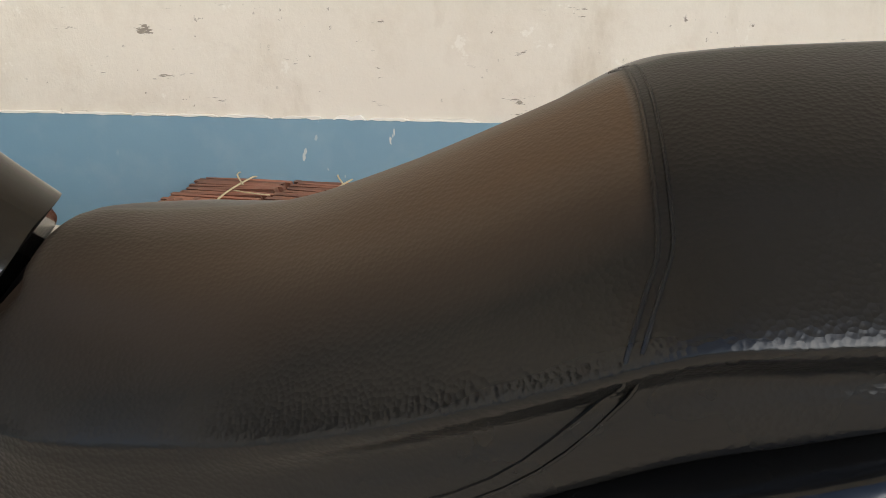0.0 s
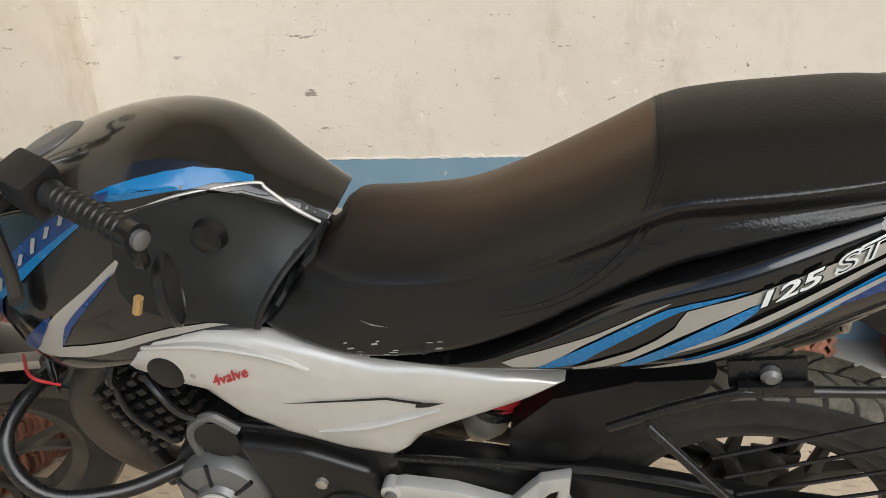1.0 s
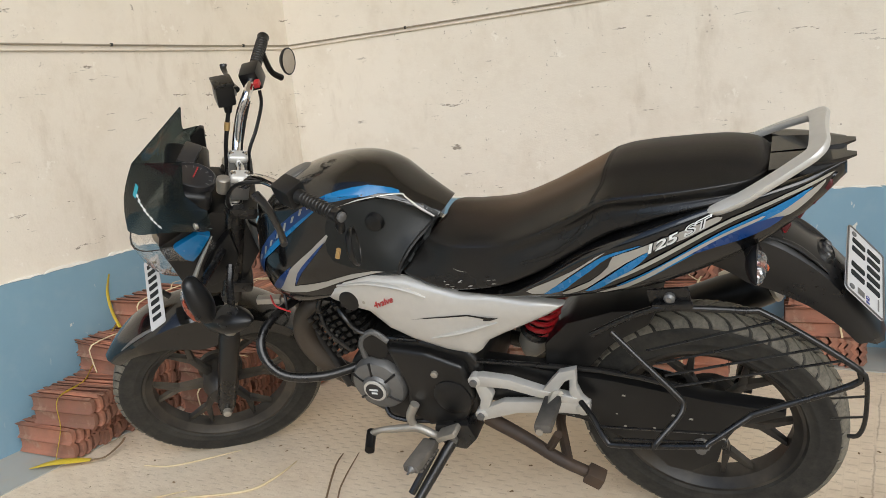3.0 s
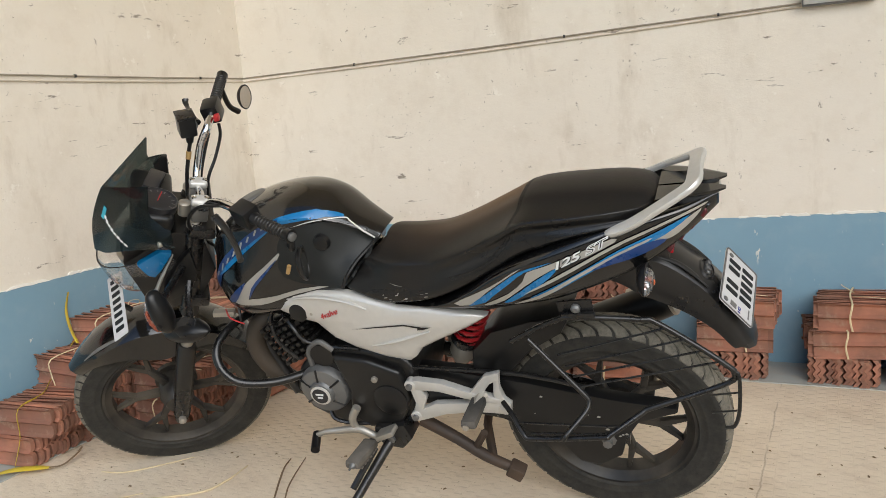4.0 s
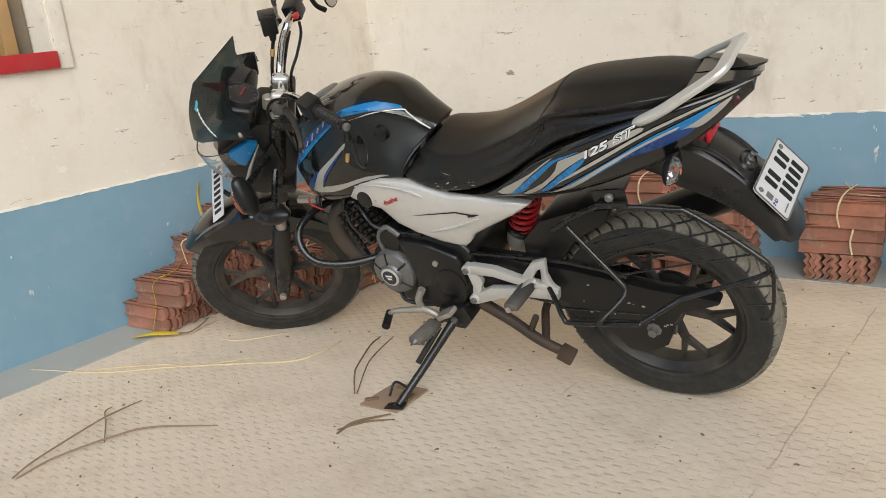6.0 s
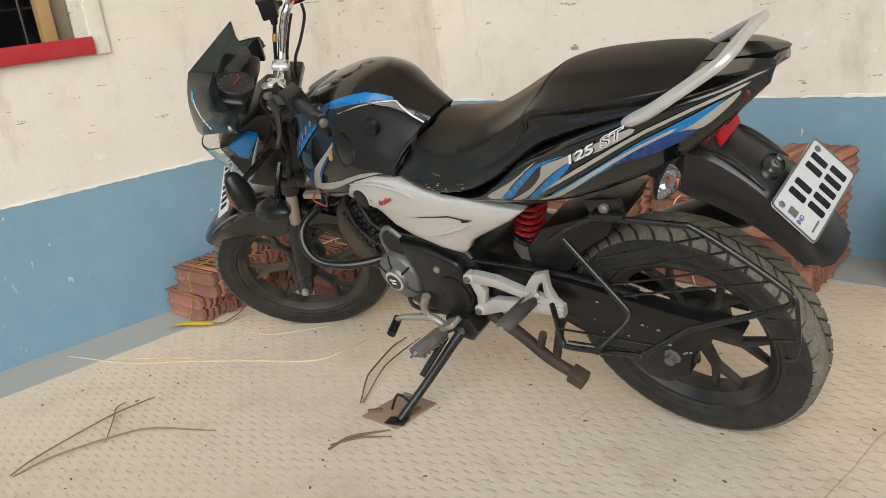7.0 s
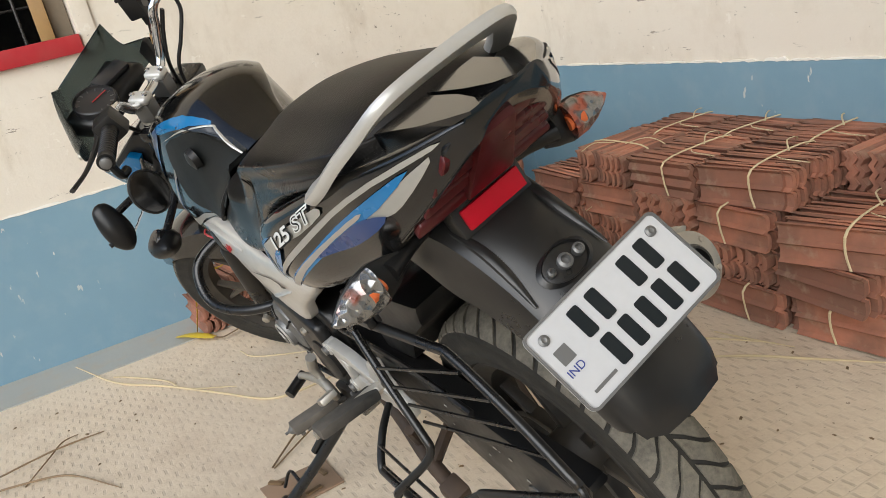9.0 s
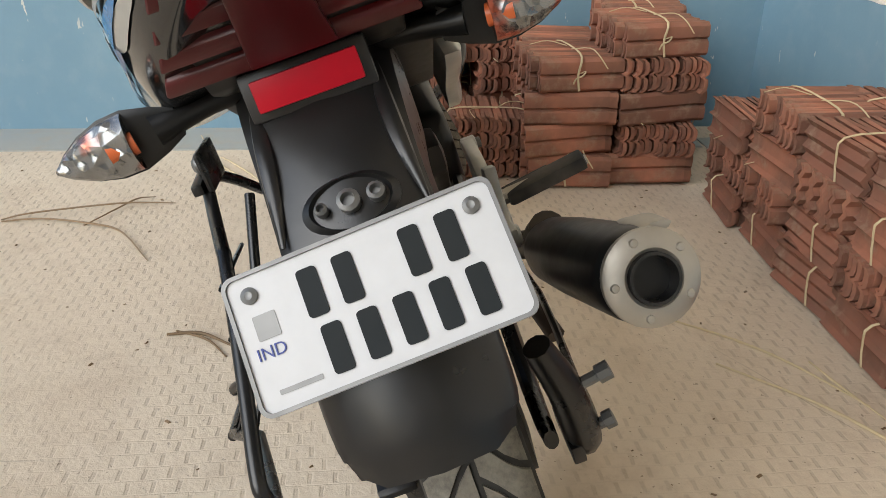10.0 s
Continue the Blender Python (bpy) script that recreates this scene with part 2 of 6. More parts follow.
BLUE_PAINT = plain("blue_decal", srgb(0.0, 0.42, 0.64), 0.22, coat=0.3, dirt=0.04, bump=0.01)
NAVY_PAINT = plain("deep_blue_decal", srgb(0.01, 0.20, 0.42), 0.25, coat=0.3, dirt=0.04, bump=0.01)
PALE = plain("silver_decal", srgb(0.66, 0.65, 0.62), 0.34, metal=0.3, coat=0.1, dirt=0.05, bump=0.01)
PLATE_W = plain("white_plate", srgb(0.77, 0.772, 0.775), 0.35, dirt=0.05)
PLATE_K = plain("black_plate_ink", srgb(0.08, 0.105, 0.115), 0.55, dirt=0.04, spec=0.2)
INK_BLUE = plain("blue_ink", srgb(0.18, 0.24, 0.52), 0.5, dirt=0.05)
RED_LENS = plain("red_lens", srgb(0.29, 0.0, 0.035), 0.25, spec=0.35, dirt=0.06)
REFLECTOR = plain("red_reflector", srgb(0.74, 0.03, 0.14), 0.3, spec=0.2, dirt=0.03)
ORANGE = plain("amber_bulb", srgb(0.85, 0.42, 0.22), 0.25, dirt=0.05)
RUST = plain("rusty_dusty_steel", srgb(0.22, 0.175, 0.14), 0.6, dirt=0.7, bump=0.3, dust=srgb(0.44, 0.34, 0.25))
PEG = plain("dusty_peg_rubber", (0.02, 0.02, 0.019, 1), 0.75, dirt=0.9, bump=0.3, dust=(0.20, 0.175, 0.145, 1))
HEADER = plain("heat_browned_pipe", srgb(0.27, 0.245, 0.215), 0.5, metal=0.4, dirt=0.6, dust=srgb(0.38, 0.33, 0.28))
RED_SPRING = plain("red_spring", srgb(0.56, 0.04, 0.08), 0.35, dirt=0.15)
RED_PLASTIC = plain("red_switch", srgb(0.70, 0.16, 0.17), 0.4, dirt=0.05)
MIRROR = plain("mirror_glass", (0.54, 0.51, 0.47, 1), 0.04, metal=1.0, dirt=0.05, bump=0.0)
STRAW = plain("dry_straw", srgb(0.84, 0.77, 0.62), 0.75, dirt=0.3)
TWIG = plain("dark_twig", srgb(0.46, 0.37, 0.26), 0.8, dirt=0.3)
BARK = plain("brown_stalk", srgb(0.58, 0.485, 0.37), 0.8, dirt=0.4)
YELLOW = plain("yellow_strap", srgb(0.80, 0.70, 0.20), 0.5, dirt=0.3)
CABLE = plain("grey_cable", srgb(0.62, 0.58, 0.51), 0.6, dirt=0.4)
CABLE_PALE = plain("painted_cable", srgb(0.78, 0.735, 0.65), 0.7, dirt=0.3)
TEAL = plain("teal_sticker", srgb(0.10, 0.62, 0.70), 0.4, dirt=0.05)
BRASS = plain("brass_bolt", srgb(0.80, 0.66, 0.44), 0.35, metal=0.6, dirt=0.1)
PLASTIC = plain("worn_black_plastic", (0.0075, 0.0075, 0.0078, 1), 0.27, dirt=0.16, bump=0.10, spec=0.55, dust=(0.075, 0.070, 0.062, 1))
WRITE = plain("white_sticker", srgb(0.86, 0.87, 0.86), 0.4, dirt=0.05)


def make_faceted():
    """The bright prismatic inside of an indicator."""
    m = Nodes("faceted_lamp_glass")
    v = m.n.new("ShaderNodeTexVoronoi")
    v.inputs["Scale"].default_value = 75
    m.l.new(m.co, v.inputs[0])
    m.bump(v.outputs["Distance"], 0.6, 0.012)
    amber = m.ramp(m.noise(24, 2), 0.50, 0.58)
    return m.set(m.mix(m.math("MULTIPLY", amber, 0.8), (0.26, 0.26, 0.255, 1), srgb(0.70, 0.28, 0.12)), 0.16, 0.75, 0.6)


FACET = make_faceted()
DIAL = plain("dial_face", (0.02, 0.02, 0.022, 1), 0.3, dirt=0.05)


# ---- mesh helpers ----
def bm_of(verts, faces):
    bm = bmesh.new()
    vs = [bm.verts.new(v) for v in verts]
    for f in faces:
        if len(set(f)) > 2:
            try:
                bm.faces.new([vs[i] for i in f])
            except ValueError:
                pass
    return bm


def finish(bm, name, material, sharp=38):
    bmesh.ops.recalc_face_normals(bm, faces=bm.faces[:])
    for f in bm.faces:
        f.smooth = True
    lim = radians(sharp)
    for e in bm.edges:
        if len(e.link_faces) == 2 and e.calc_face_angle(0) > lim:
            e.smooth = False
    me = bpy.data.meshes.new(name)
    bm.to_mesh(me)
    bm.free()
    me.materials.append(material)
    return me


def part(name, bm, material, parent, label="", sharp=38):
    ob = new(name, finish(bm, name, material, sharp))
    ob.parent = parent
    return tagged(ob, label)


def thing(name, label, category, m, group=""):
    ob = new(name)
    ob.empty_display_size = 0.1
    ob.matrix_world = m
    return tagged(ob, label, category, group)


def setting(name, bm, material, label, category="structure"):
    return tagged(new(name, finish(bm, name, material)), label, category, kind="structure")


def merge(*bms):
    out = bmesh.new()
    for b in bms:
        me = bpy.data.meshes.new("tmp")
        b.to_mesh(me)
        b.free()
        out.from_mesh(me)
        bpy.data.meshes.remove(me)
    return out


def moved(bm, m):
    bmesh.ops.transform(bm, matrix=m, verts=bm.verts[:])
    return bm


def box(a, b, bevel=0.0, seg=2):
    (x0, y0, z0), (x1, y1, z1) = a, b
    v = [(x, y, z) for z in (z0, z1) for y in (y0, y1) for x in (x0, x1)]
    bm = bm_of(v, [(0, 2, 3, 1), (4, 5, 7, 6), (0, 1, 5, 4), (2, 6, 7, 3), (0, 4, 6, 2), (1, 3, 7, 5)])
    if bevel:
        bmesh.ops.bevel(bm, geom=bm.edges[:], offset=bevel, segments=seg, affect="EDGES", profile=0.6)
    return bm


def spline(pts, steps=6, closed=False):
    """Catmull-Rom through points of any dimension."""
    p = [np.array(q, float) for q in pts]
    n, out = len(p), []
    for i in range(n if closed else n - 1):
        if closed:
            a, b, c, d = p[i - 1], p[i], p[(i + 1) % n], p[(i + 2) % n]
        else:
            b, c = p[i], p[i + 1]
            a = p[i - 1] if i else 2 * b - c
            d = p[i + 2] if i + 2 < n else 2 * c - b
        for k in range(steps):
            t = k / steps
            out.append(0.5 * (2 * b + (c - a) * t + (2 * a - 5 * b + 4 * c - d) * t * t + (3 * b - a - 3 * c + d) * t ** 3))
    if not closed:
        out.append(p[-1])
    return out


def tube(pts, r, n=8, steps=5, closed=False, flat=1.0, up=None):
    """A round or flattened bar along a smooth path; r is one radius or one for each point."""
    rs = r if isinstance(r, (list, tuple)) else [r] * len(pts)
    q = spline([(*p, s) for p, s in zip(pts, rs)], steps, closed) if steps > 1 else [np.array((*p, s), float) for p, s in zip(pts, rs)]
    path, rad = [Vector(a[:3]) for a in q], [a[3] for a in q]
    m = len(path)
    side = None
    verts, faces = [], []
    for i in range(m):
        d = (path[(i + 1) % m] - path[i - 1]) if closed else (path[min(i + 1, m - 1)] - path[max(i - 1, 0)])
        d.normalize()
        if side is None:
            side = (Vector(up) if up else (Vector((0, 0, 1)) if abs(d.z) < 0.9 else Vector((1, 0, 0)))).cross(d).normalized()
        side = (side - d * side.dot(d)).normalized()
        w = d.cross(side)
        for k in range(n):
            a = 2 * math.pi * k / n
            verts.append(path[i] + side * (math.cos(a) * rad[i]) + w * (math.sin(a) * rad[i] * flat))
    for i in range(m if closed else m - 1):
        for k in range(n):
            a, b = i * n, ((i + 1) % m) * n
            faces.append((a + k, a + (k + 1) % n, b + (k + 1) % n, b + k))
    if not closed:
        faces += [tuple(range(n))[::-1], tuple(range((m - 1) * n, m * n))]
    return bm_of(verts, faces)


def loft(rings, closed=True, caps=True):
    n = len(rings[0])
    verts = [tuple(p) for r in rings for p in r]
    faces = []
    for i in range(len(rings) - 1):
        for k in range(n if closed else n - 1):
            a, b = i * n, (i + 1) * n
            faces.append((a + k, a + (k + 1) % n, b + (k + 1) % n, b + k))
    if caps and closed:
        faces += [tuple(range(n))[::-1], tuple(range((len(rings) - 1) * n, len(rings) * n))]
    return bm_of(verts, faces)


def smooth_loft(halves, along=5, around=4, caps=True):
    """Half rings (from the top centre round the left side to the bottom centre), mirrored and smoothed both ways."""
    rings = []
    for h in halves:
        full = list(h) + [(u, -v, w) for u, v, w in reversed(h) if abs(v) > 1e-6]
        rings.append(spline(full, around, True))
    cols = [spline([r[k] for r in rings], along) for k in range(len(rings[0]))]
    return loft([[c[i] for c in cols] for i in range(len(cols[0]))], True, caps)


def prism(outline, v0, v1, bevel=0.006, seg=2, warp=None):
    """An outline in the (u, w) plane, given thickness from v0 to v1."""
    n = len(outline)
    verts = [(u, v0, w) for u, w in outline] + [(u, v1, w) for u, w in outline]
    faces = [tuple(range(n)), tuple(range(2 * n - 1, n - 1, -1))] + [(i, (i + 1) % n, n + (i + 1) % n, n + i) for i in range(n)]
    bm = bm_of(verts, faces)
    bmesh.ops.recalc_face_normals(bm, faces=bm.faces[:])
    if bevel:
        bmesh.ops.bevel(bm, geom=bm.edges[:], offset=bevel, segments=seg, affect="EDGES", profile=0.6, clamp_overlap=True)
    if warp:
        for v in bm.verts:
            v.co.y += warp(v.co.x, v.co.z)
    return bm


def lathe(profile, m, n=24):
    """(radius, height) pairs turned round the z axis and laid by the pose m."""
    verts, faces = [], []
    for r, h in profile:
        for k in range(n):
            a = 2 * math.pi * k / n
            verts.append((r * math.cos(a), r * math.sin(a), h))
    for i in range(len(profile) - 1):
        for k in range(n):
            faces.append((i * n + k, i * n + (k + 1) % n, (i + 1) * n + (k + 1) % n, (i + 1) * n + k))
    ring = profile[0] == profile[-1] or (abs(profile[0][0] - profile[-1][0]) < 1e-6 and profile[0][0] > 0.1)
    if profile[0][0] > 1e-5 and not ring:
        faces.append(tuple(range(n))[::-1])
    if profile[-1][0] > 1e-5 and not ring:
        faces.append(tuple(range((len(profile) - 1) * n, len(profile) * n)))
    bm = bm_of(verts, faces)
    bmesh.ops.remove_doubles(bm, verts=bm.verts[:], dist=1e-5)
    return moved(bm, m)


def toward(p, d):
    """A pose at p whose z axis points along d."""
    return Matrix.Translation(p) @ Vector(d).to_track_quat("Z", "Y").to_matrix().to_4x4()


# ---- the place: a porch corner with a blue dado ----
setting("floor", box((-12, -9, -0.12), (14, 2.1, 0)), FLOOR, "dusty tan cement floor stamped with small dashes", "floor")
# the ceiling is an added, unseen slab; its edge sets how much sky reaches in
setting("ceiling", box((-2.0, -0.8, 3.9), (7, 2.1, 4.05)), WHITE, "unseen plain white ceiling, added to hold back the sky light", "ceiling")
setting("wall_north", box((-1.65, 1.9, 0), (7, 2.1, 3.9)), CREAM, "cream plaster wall with scuffs and stains", "wall")
# added wall, always out of view
setting("wall_east", box((6.8, -2.0, 0), (7, 1.9, 3.9)), CREAM, "unseen cream plaster end wall, added to close the east side", "wall")

# invented wall behind the camera, narrows the band of sky from below
setting("wall_south", box((-12, -8.9, 0), (14, -8.7, 2.0)), plain("low_sky_blocker", srgb(0.52, 0.50, 0.45), 0.8, dirt=0.5), "unseen plain grey wall, added to block the low sky", "wall")

# the west wall runs from the corner towards the open side, a little off square; s runs along it, n points into the porch
n0 = math.hypot(1, 0.045)
WEST = Matrix(((-0.045 / n0, 1 / n0, 0, -1.545), (-1 / n0, -0.045 / n0, 0, 1.9), (0, 0, 1, 0), (0, 0, 0, 1)))


def west(a, b, bevel=0.0):
    return moved(box(a, b, bevel), WEST)


W0, W1, SILL, HEAD = 1.663, 2.90, 1.100, 2.18
wall = merge(west((-0.3, -0.22, 0), (W0, 0, 3.9)), west((W1, -0.22, 0), (4.6, 0, 3.9)), west((W0, -0.22, 0), (W1, 0, SILL)), west((W0, -0.22, HEAD), (W1, 0, 3.9)))
setting("wall_west", wall, CREAM, "cream plaster wall with a barred window", "wall")
# box behind the bars; its darkness is painted, not left to the light
setting("dark_room", merge(west((1.2, -2.4, 0.4), (3.4, -2.3, 2.6)), west((1.1, -2.4, 0.4), (1.2, -0.22, 2.6)), west((3.4, -2.4, 0.4), (3.5, -0.22, 2.6)), west((1.1, -2.4, 0.3), (3.5, -0.22, 0.4)), west((1.1, -2.4, 2.6), (3.5, -0.22, 2.7))), SHADE_BLACK, "box behind the window, coloured near-black as the room's shade", "room")


def dado(name, length, place, top):
    """A painted band, 5 mm proud, with an uneven brushed top edge."""
    k = int(length / 0.02)
    lo, hi = [], []
    for i in range(k + 1):
        s = length * i / k
        z = top(s) + 0.0025 * noise.noise((s * 9, 0.3, top(0))) + 0.002 * noise.noise((s * 37, 2.7, 0))
        lo.append((s, 0))
        hi.append((s, z))
    out = lo + hi[::-1]
    bm = prism(out, 0, 0.005, 0)
    return setting(name, moved(bm, place), BLUE, "blue painted dado band with chips and drips", "painted band")


NORTH = Matrix(((1, 0, 0, -1.55), (0, -1, 0, 1.9), (0, 0, 1, 0), (0, 0, 0, 1)))
dado("dado_north", 8.2, NORTH, lambda s: 0.568 + 0.034 * max(0.0, min(1.0, (s - 1.9) / 1.0)))
dado("dado_west", 4.5, WEST, lambda s: 0.562 + 0.006 * max(0.0, s - 1.4))


def flaky_edge(place, length, top, seed):
    """Loose, peeled lime-wash along the top of the dado."""
    rng = random.Random(seed)
    bms, s = [], 0.02
    while s < length:
        w = rng.uniform(0.03, 0.22)
        h = rng.choice((0.002, 0.003, 0.004, 0.009))
        k = 7
        lo = [(s + w * i / k, top(s) + rng.uniform(-0.006, -0.001)) for i in range(k + 1)]
        hi = [(s + w * i / k, top(s) + h * rng.uniform(0.4, 1)) for i in range(1, k)]
        bms.append(prism(lo + hi[::-1], 0, 0.0075, 0))
        s += w + rng.choice((0, 0, 0.02, 0.08))
    bm = moved(merge(*bms), place)
    return setting("trim", bm, LIME, "flaking white lime-wash along the top of the blue band", "peeling paint")


flaky_edge(NORTH, 4.5, lambda s: 0.572 + 0.034 * max(0.0, min(1.0, (s - 1.9) / 1.0)), 3)
flaky_edge(WEST, 3.2, lambda s: 0.566 + 0.006 * max(0.0, s - 1.4), 8)

# grey margin painted on the floor along both walls
setting("floor_margin", box((-1.40, 1.652, 0.0), (6.8, 1.9, 0.004)), STRIP, "grey painted floor margin along the wall", "floor margin")
setting("floor_margin_west", merge(west((0.25, 0, 0.0), (4.5, 0.255, 0.004))), STRIP, "grey painted floor margin along the wall", "floor margin")

# the window: red sill, raised plaster border, timber frame, bars
setting("window_sill", west((1.658, -0.22, 1.038), (W1 + 0.1, 0.028, SILL), 0.006), RED_SILL, "red painted window sill", "window sill")
setting("trim", merge(west((1.600, 0, 1.034), (1.655, 0.012, 2.4), 0.003)), CREAM, "raised cream plaster border beside the window", "window border")
win = thing("window", "barred window with a raw timber frame and a shade-coloured box behind", "window", Matrix.Identity(4))
win["kind"] = "structure"
for n, (a, b, m, tag) in enumerate(((W0 + 0.003, W0 + 0.066, GREYWOOD, "weathered grey outer frame"), (W0 + 0.068, W0 + 0.116, WOOD, "raw timber frame"))):
    d = -0.205 + 0.03 * n
    part("frame", merge(west((a, d, SILL), (b, d + 0.055, HEAD), 0.003), west((W1 - (b - W0), d, SILL), (W1 - (a - W0), d + 0.055, HEAD), 0.003), west((b, d, HEAD - 0.05), (W1 - (b - W0), d + 0.055, HEAD), 0.003)), m, win, tag)
for i in range(9):
    q = W0 + 0.164 + i * 0.125
    part("bar", moved(tube([(q, -0.165, SILL), (q, -0.165, HEAD)], 0.006, 8, 1), WEST), FRAME, win)
for i in range(10):
    z = SILL + 0.127 + i * 0.095
    part("bar", moved(tube([(W0 + 0.1, -0.172, z), (W1 - 0.1, -0.172, z)], 0.005, 8, 1), WEST), FRAME, win)

# a thin cable tacked along both walls
cab = thing("wall_cable", "thin grey cable tacked along the two walls", "cable", Matrix.Identity(4))
wpt = lambda s, z, n=0.006: tuple(WEST @ Vector((s, n, z)))
part("cable", tube([wpt(1.598, 1.336), wpt(1.0, 1.321), wpt(0.5, 1.310), wpt(0.03, 1.303), (-1.50, 1.893, 1.303), (-0.9, 1.893, 1.314), (-0.2, 1.893, 1.330), (0.35, 1.893, 1.347), (0.985, 1.893, 1.366)], 0.0035, 6, 4), CABLE, cab)
cab2 = thing("wall_cable", "paler painted-over cable run below the other", "cable", Matrix.Identity(4))
wp2 = lambda s, z: tuple(WEST @ Vector((s, 0.005, z)))
part("cable", tube([wp2(1.598, 1.313), wp2(1.0, 1.300), wp2(0.5, 1.291), wp2(0.03, 1.285), (-1.50, 1.894, 1.285), (-0.9, 1.894, 1.297), (-0.2, 1.894, 1.313), (0.35, 1.894, 1.330), (0.985, 1.894, 1.354)], 0.0028, 6, 4), CABLE_PALE, cab2)
box_ = thing("switch_box", "grey metal switch box screwed to the wall above the cables", "switch box", Matrix.Identity(4))
part("body", box((0.988, 1.855, 1.350), (1.226, 1.899, 1.60), 0.004), GREY, box_)
part("lid", box((0.994, 1.848, 1.356), (1.220, 1.854, 1.594), 0.002), CAST, box_, "pale metal lid")
for p in (wpt(0.98, 1.321), wpt(0.3, 1.307), (-0.9, 1.893, 1.314), (0.1, 1.893, 1.339), (0.7, 1.893, 1.357)):
    part("clip", moved(box((-0.004, -0.005, -0.006), (0.004, 0.005, 0.006), 0.002), Matrix.Translation(p)), FRAME, cab)


# ---- stacks of bundled clay roof tiles ----
def tile_mesh(k, amp, high, long):
    """A corrugated tile standing on its long edge."""
    t = 0.0078 if k > 4 else 0.0058
    za = [(amp if i % 2 else -amp, high * i / k) for i in range(k + 1)] if k > 4 else [(amp * x, high * z) for x, z in ((-0.9, 0), (0.7, 0.10), (1, 0.26), (0.7, 0.42), (-1, 0.5), (0.7, 0.58), (1, 0.74), (0.7, 0.90), (-0.9, 1))]
    prof = [(x - t, z) for x, z in za] + [(x + t, z) for x, z in reversed(za)]
    n = len(prof)
    verts = [(x, y, z) for y in (-long / 2, long / 2) for x, z in prof]
    faces = [tuple(range(n)), tuple(range(2 * n - 1, n - 1, -1))] + [(i, (i + 1) % n, n + (i + 1) % n, n + i) for i in range(n)]
    return finish(bm_of(verts, faces), "tile", CLAY, 20)


SMALL_TILE, BIG_TILE = tile_mesh(6, 0.006, 0.098, 0.244), tile_mesh(4, 0.0068, 0.098, 0.252)


def make_bundle(seed, count, strap, mesh, pitch, high):
    rng = random.Random(seed)
    b = thing("tile_bundle", "bundle of corrugated terracotta roof tiles tied with straw" if strap else "bundle of corrugated terracotta roof tiles set on edge", "roof tiles", Matrix.Identity(4), "stacked roof tile bundles")
    for i in range(count):
        o = new("tile", mesh)
        o.parent = b
        o.matrix_basis = pose((i - (count - 1) / 2) * pitch + rng.uniform(-0.001, 0.001), rng.uniform(-0.014, 0.014), rng.uniform(0, 0.004), rng.uniform(-1.6, 1.6), rng.uniform(-2.2, 2.2), rng.uniform(-2.2, 2.2))
    if strap:
        w, h = count * pitch / 2 + 0.006, high + 0.005
        y = rng.uniform(-0.05, 0.05)
        loop = [(-w, y, 0.004), (-w - 0.003, y + 0.008, h * 0.5), (-w, y, h), (0, y + 0.012, h + 0.004), (w, y, h), (w + 0.003, y - 0.008, h * 0.5), (w, y, 0.004)]
        part("tie", tube(loop, 0.0034, 6, 3, flat=0.55), STRAW, b, "straw tie")
        part("tie_end", tube([(w * 0.2, y, h + 0.004), (w * 0.6, y + 0.04, h + 0.016), (w * 1.05, y + 0.05, h + 0.006), (w * 1.15, y + 0.075, h - 0.03)], 0.0024, 5, 3, flat=0.6), STRAW, b, "loose straw end")
        part("tie_knot", tube([(w, y, h * 0.55), (w + 0.010, y + 0.012, h * 0.62), (w + 0.014, y + 0.002, h * 0.50), (w + 0.008, y - 0.014, h * 0.42), (w + 0.003, y - 0.02, h * 0.25)], 0.0026, 5, 3, flat=0.6), STRAW, b, "straw knot")
        part("tie_end", tube([(-w * 0.2, y, h + 0.004), (-w * 0.5, y - 0.05, h + 0.012), (-w * 0.4, y - 0.11, h + 0.004)], 0.0014, 5, 3), STRAW, b, "loose straw end")
    return b


PROTO = [make_bundle(11, 13, False, SMALL_TILE, 0.0185, 0.098), make_bundle(12, 13, True, SMALL_TILE, 0.0185, 0.098), make_bundle(13, 12, False, SMALL_TILE, 0.0185, 0.098), make_bundle(15, 18, True, BIG_TILE, 0.0137, 0.098), make_bundle(16, 18, False, BIG_TILE, 0.0137, 0.098), make_bundle(17, 17, True, BIG_TILE, 0.0137, 0.098)]
used = [False] * len(PROTO)
trng = random.Random(5)


def bundle(x, y, z, turn, big):
    i = trng.choice((3, 4, 5) if big else (0, 1, 2))
    m = pose(x + trng.uniform(-0.016, 0.016), y + trng.uniform(-0.016, 0.016), z, trng.uniform(-1.3, 1.3), trng.uniform(-1.3, 1.3), turn + trng.uniform(-6, 6))
    if used[i]:
        return copy_thing(PROTO[i], m)
    used[i] = True
    PROTO[i].matrix_world = m
    return PROTO[i]


def stack(x, y, turns, big=False):
    for i, a in enumerate(turns):
        bundle(x, y, 0.005 + 0.0995 * i, a, big)


# along the north wall
for x in (0.766, 1.148):
    stack(x, 1.795, (0,))
    bundle(x, 1.79, 0.1045, 91, True)
    bundle(x + 0.012, 1.785, 0.204, 89, True)
stack(1.412, 1.795, (0, 0, 2))
stack(1.68, 1.795, (0, 0, 0))
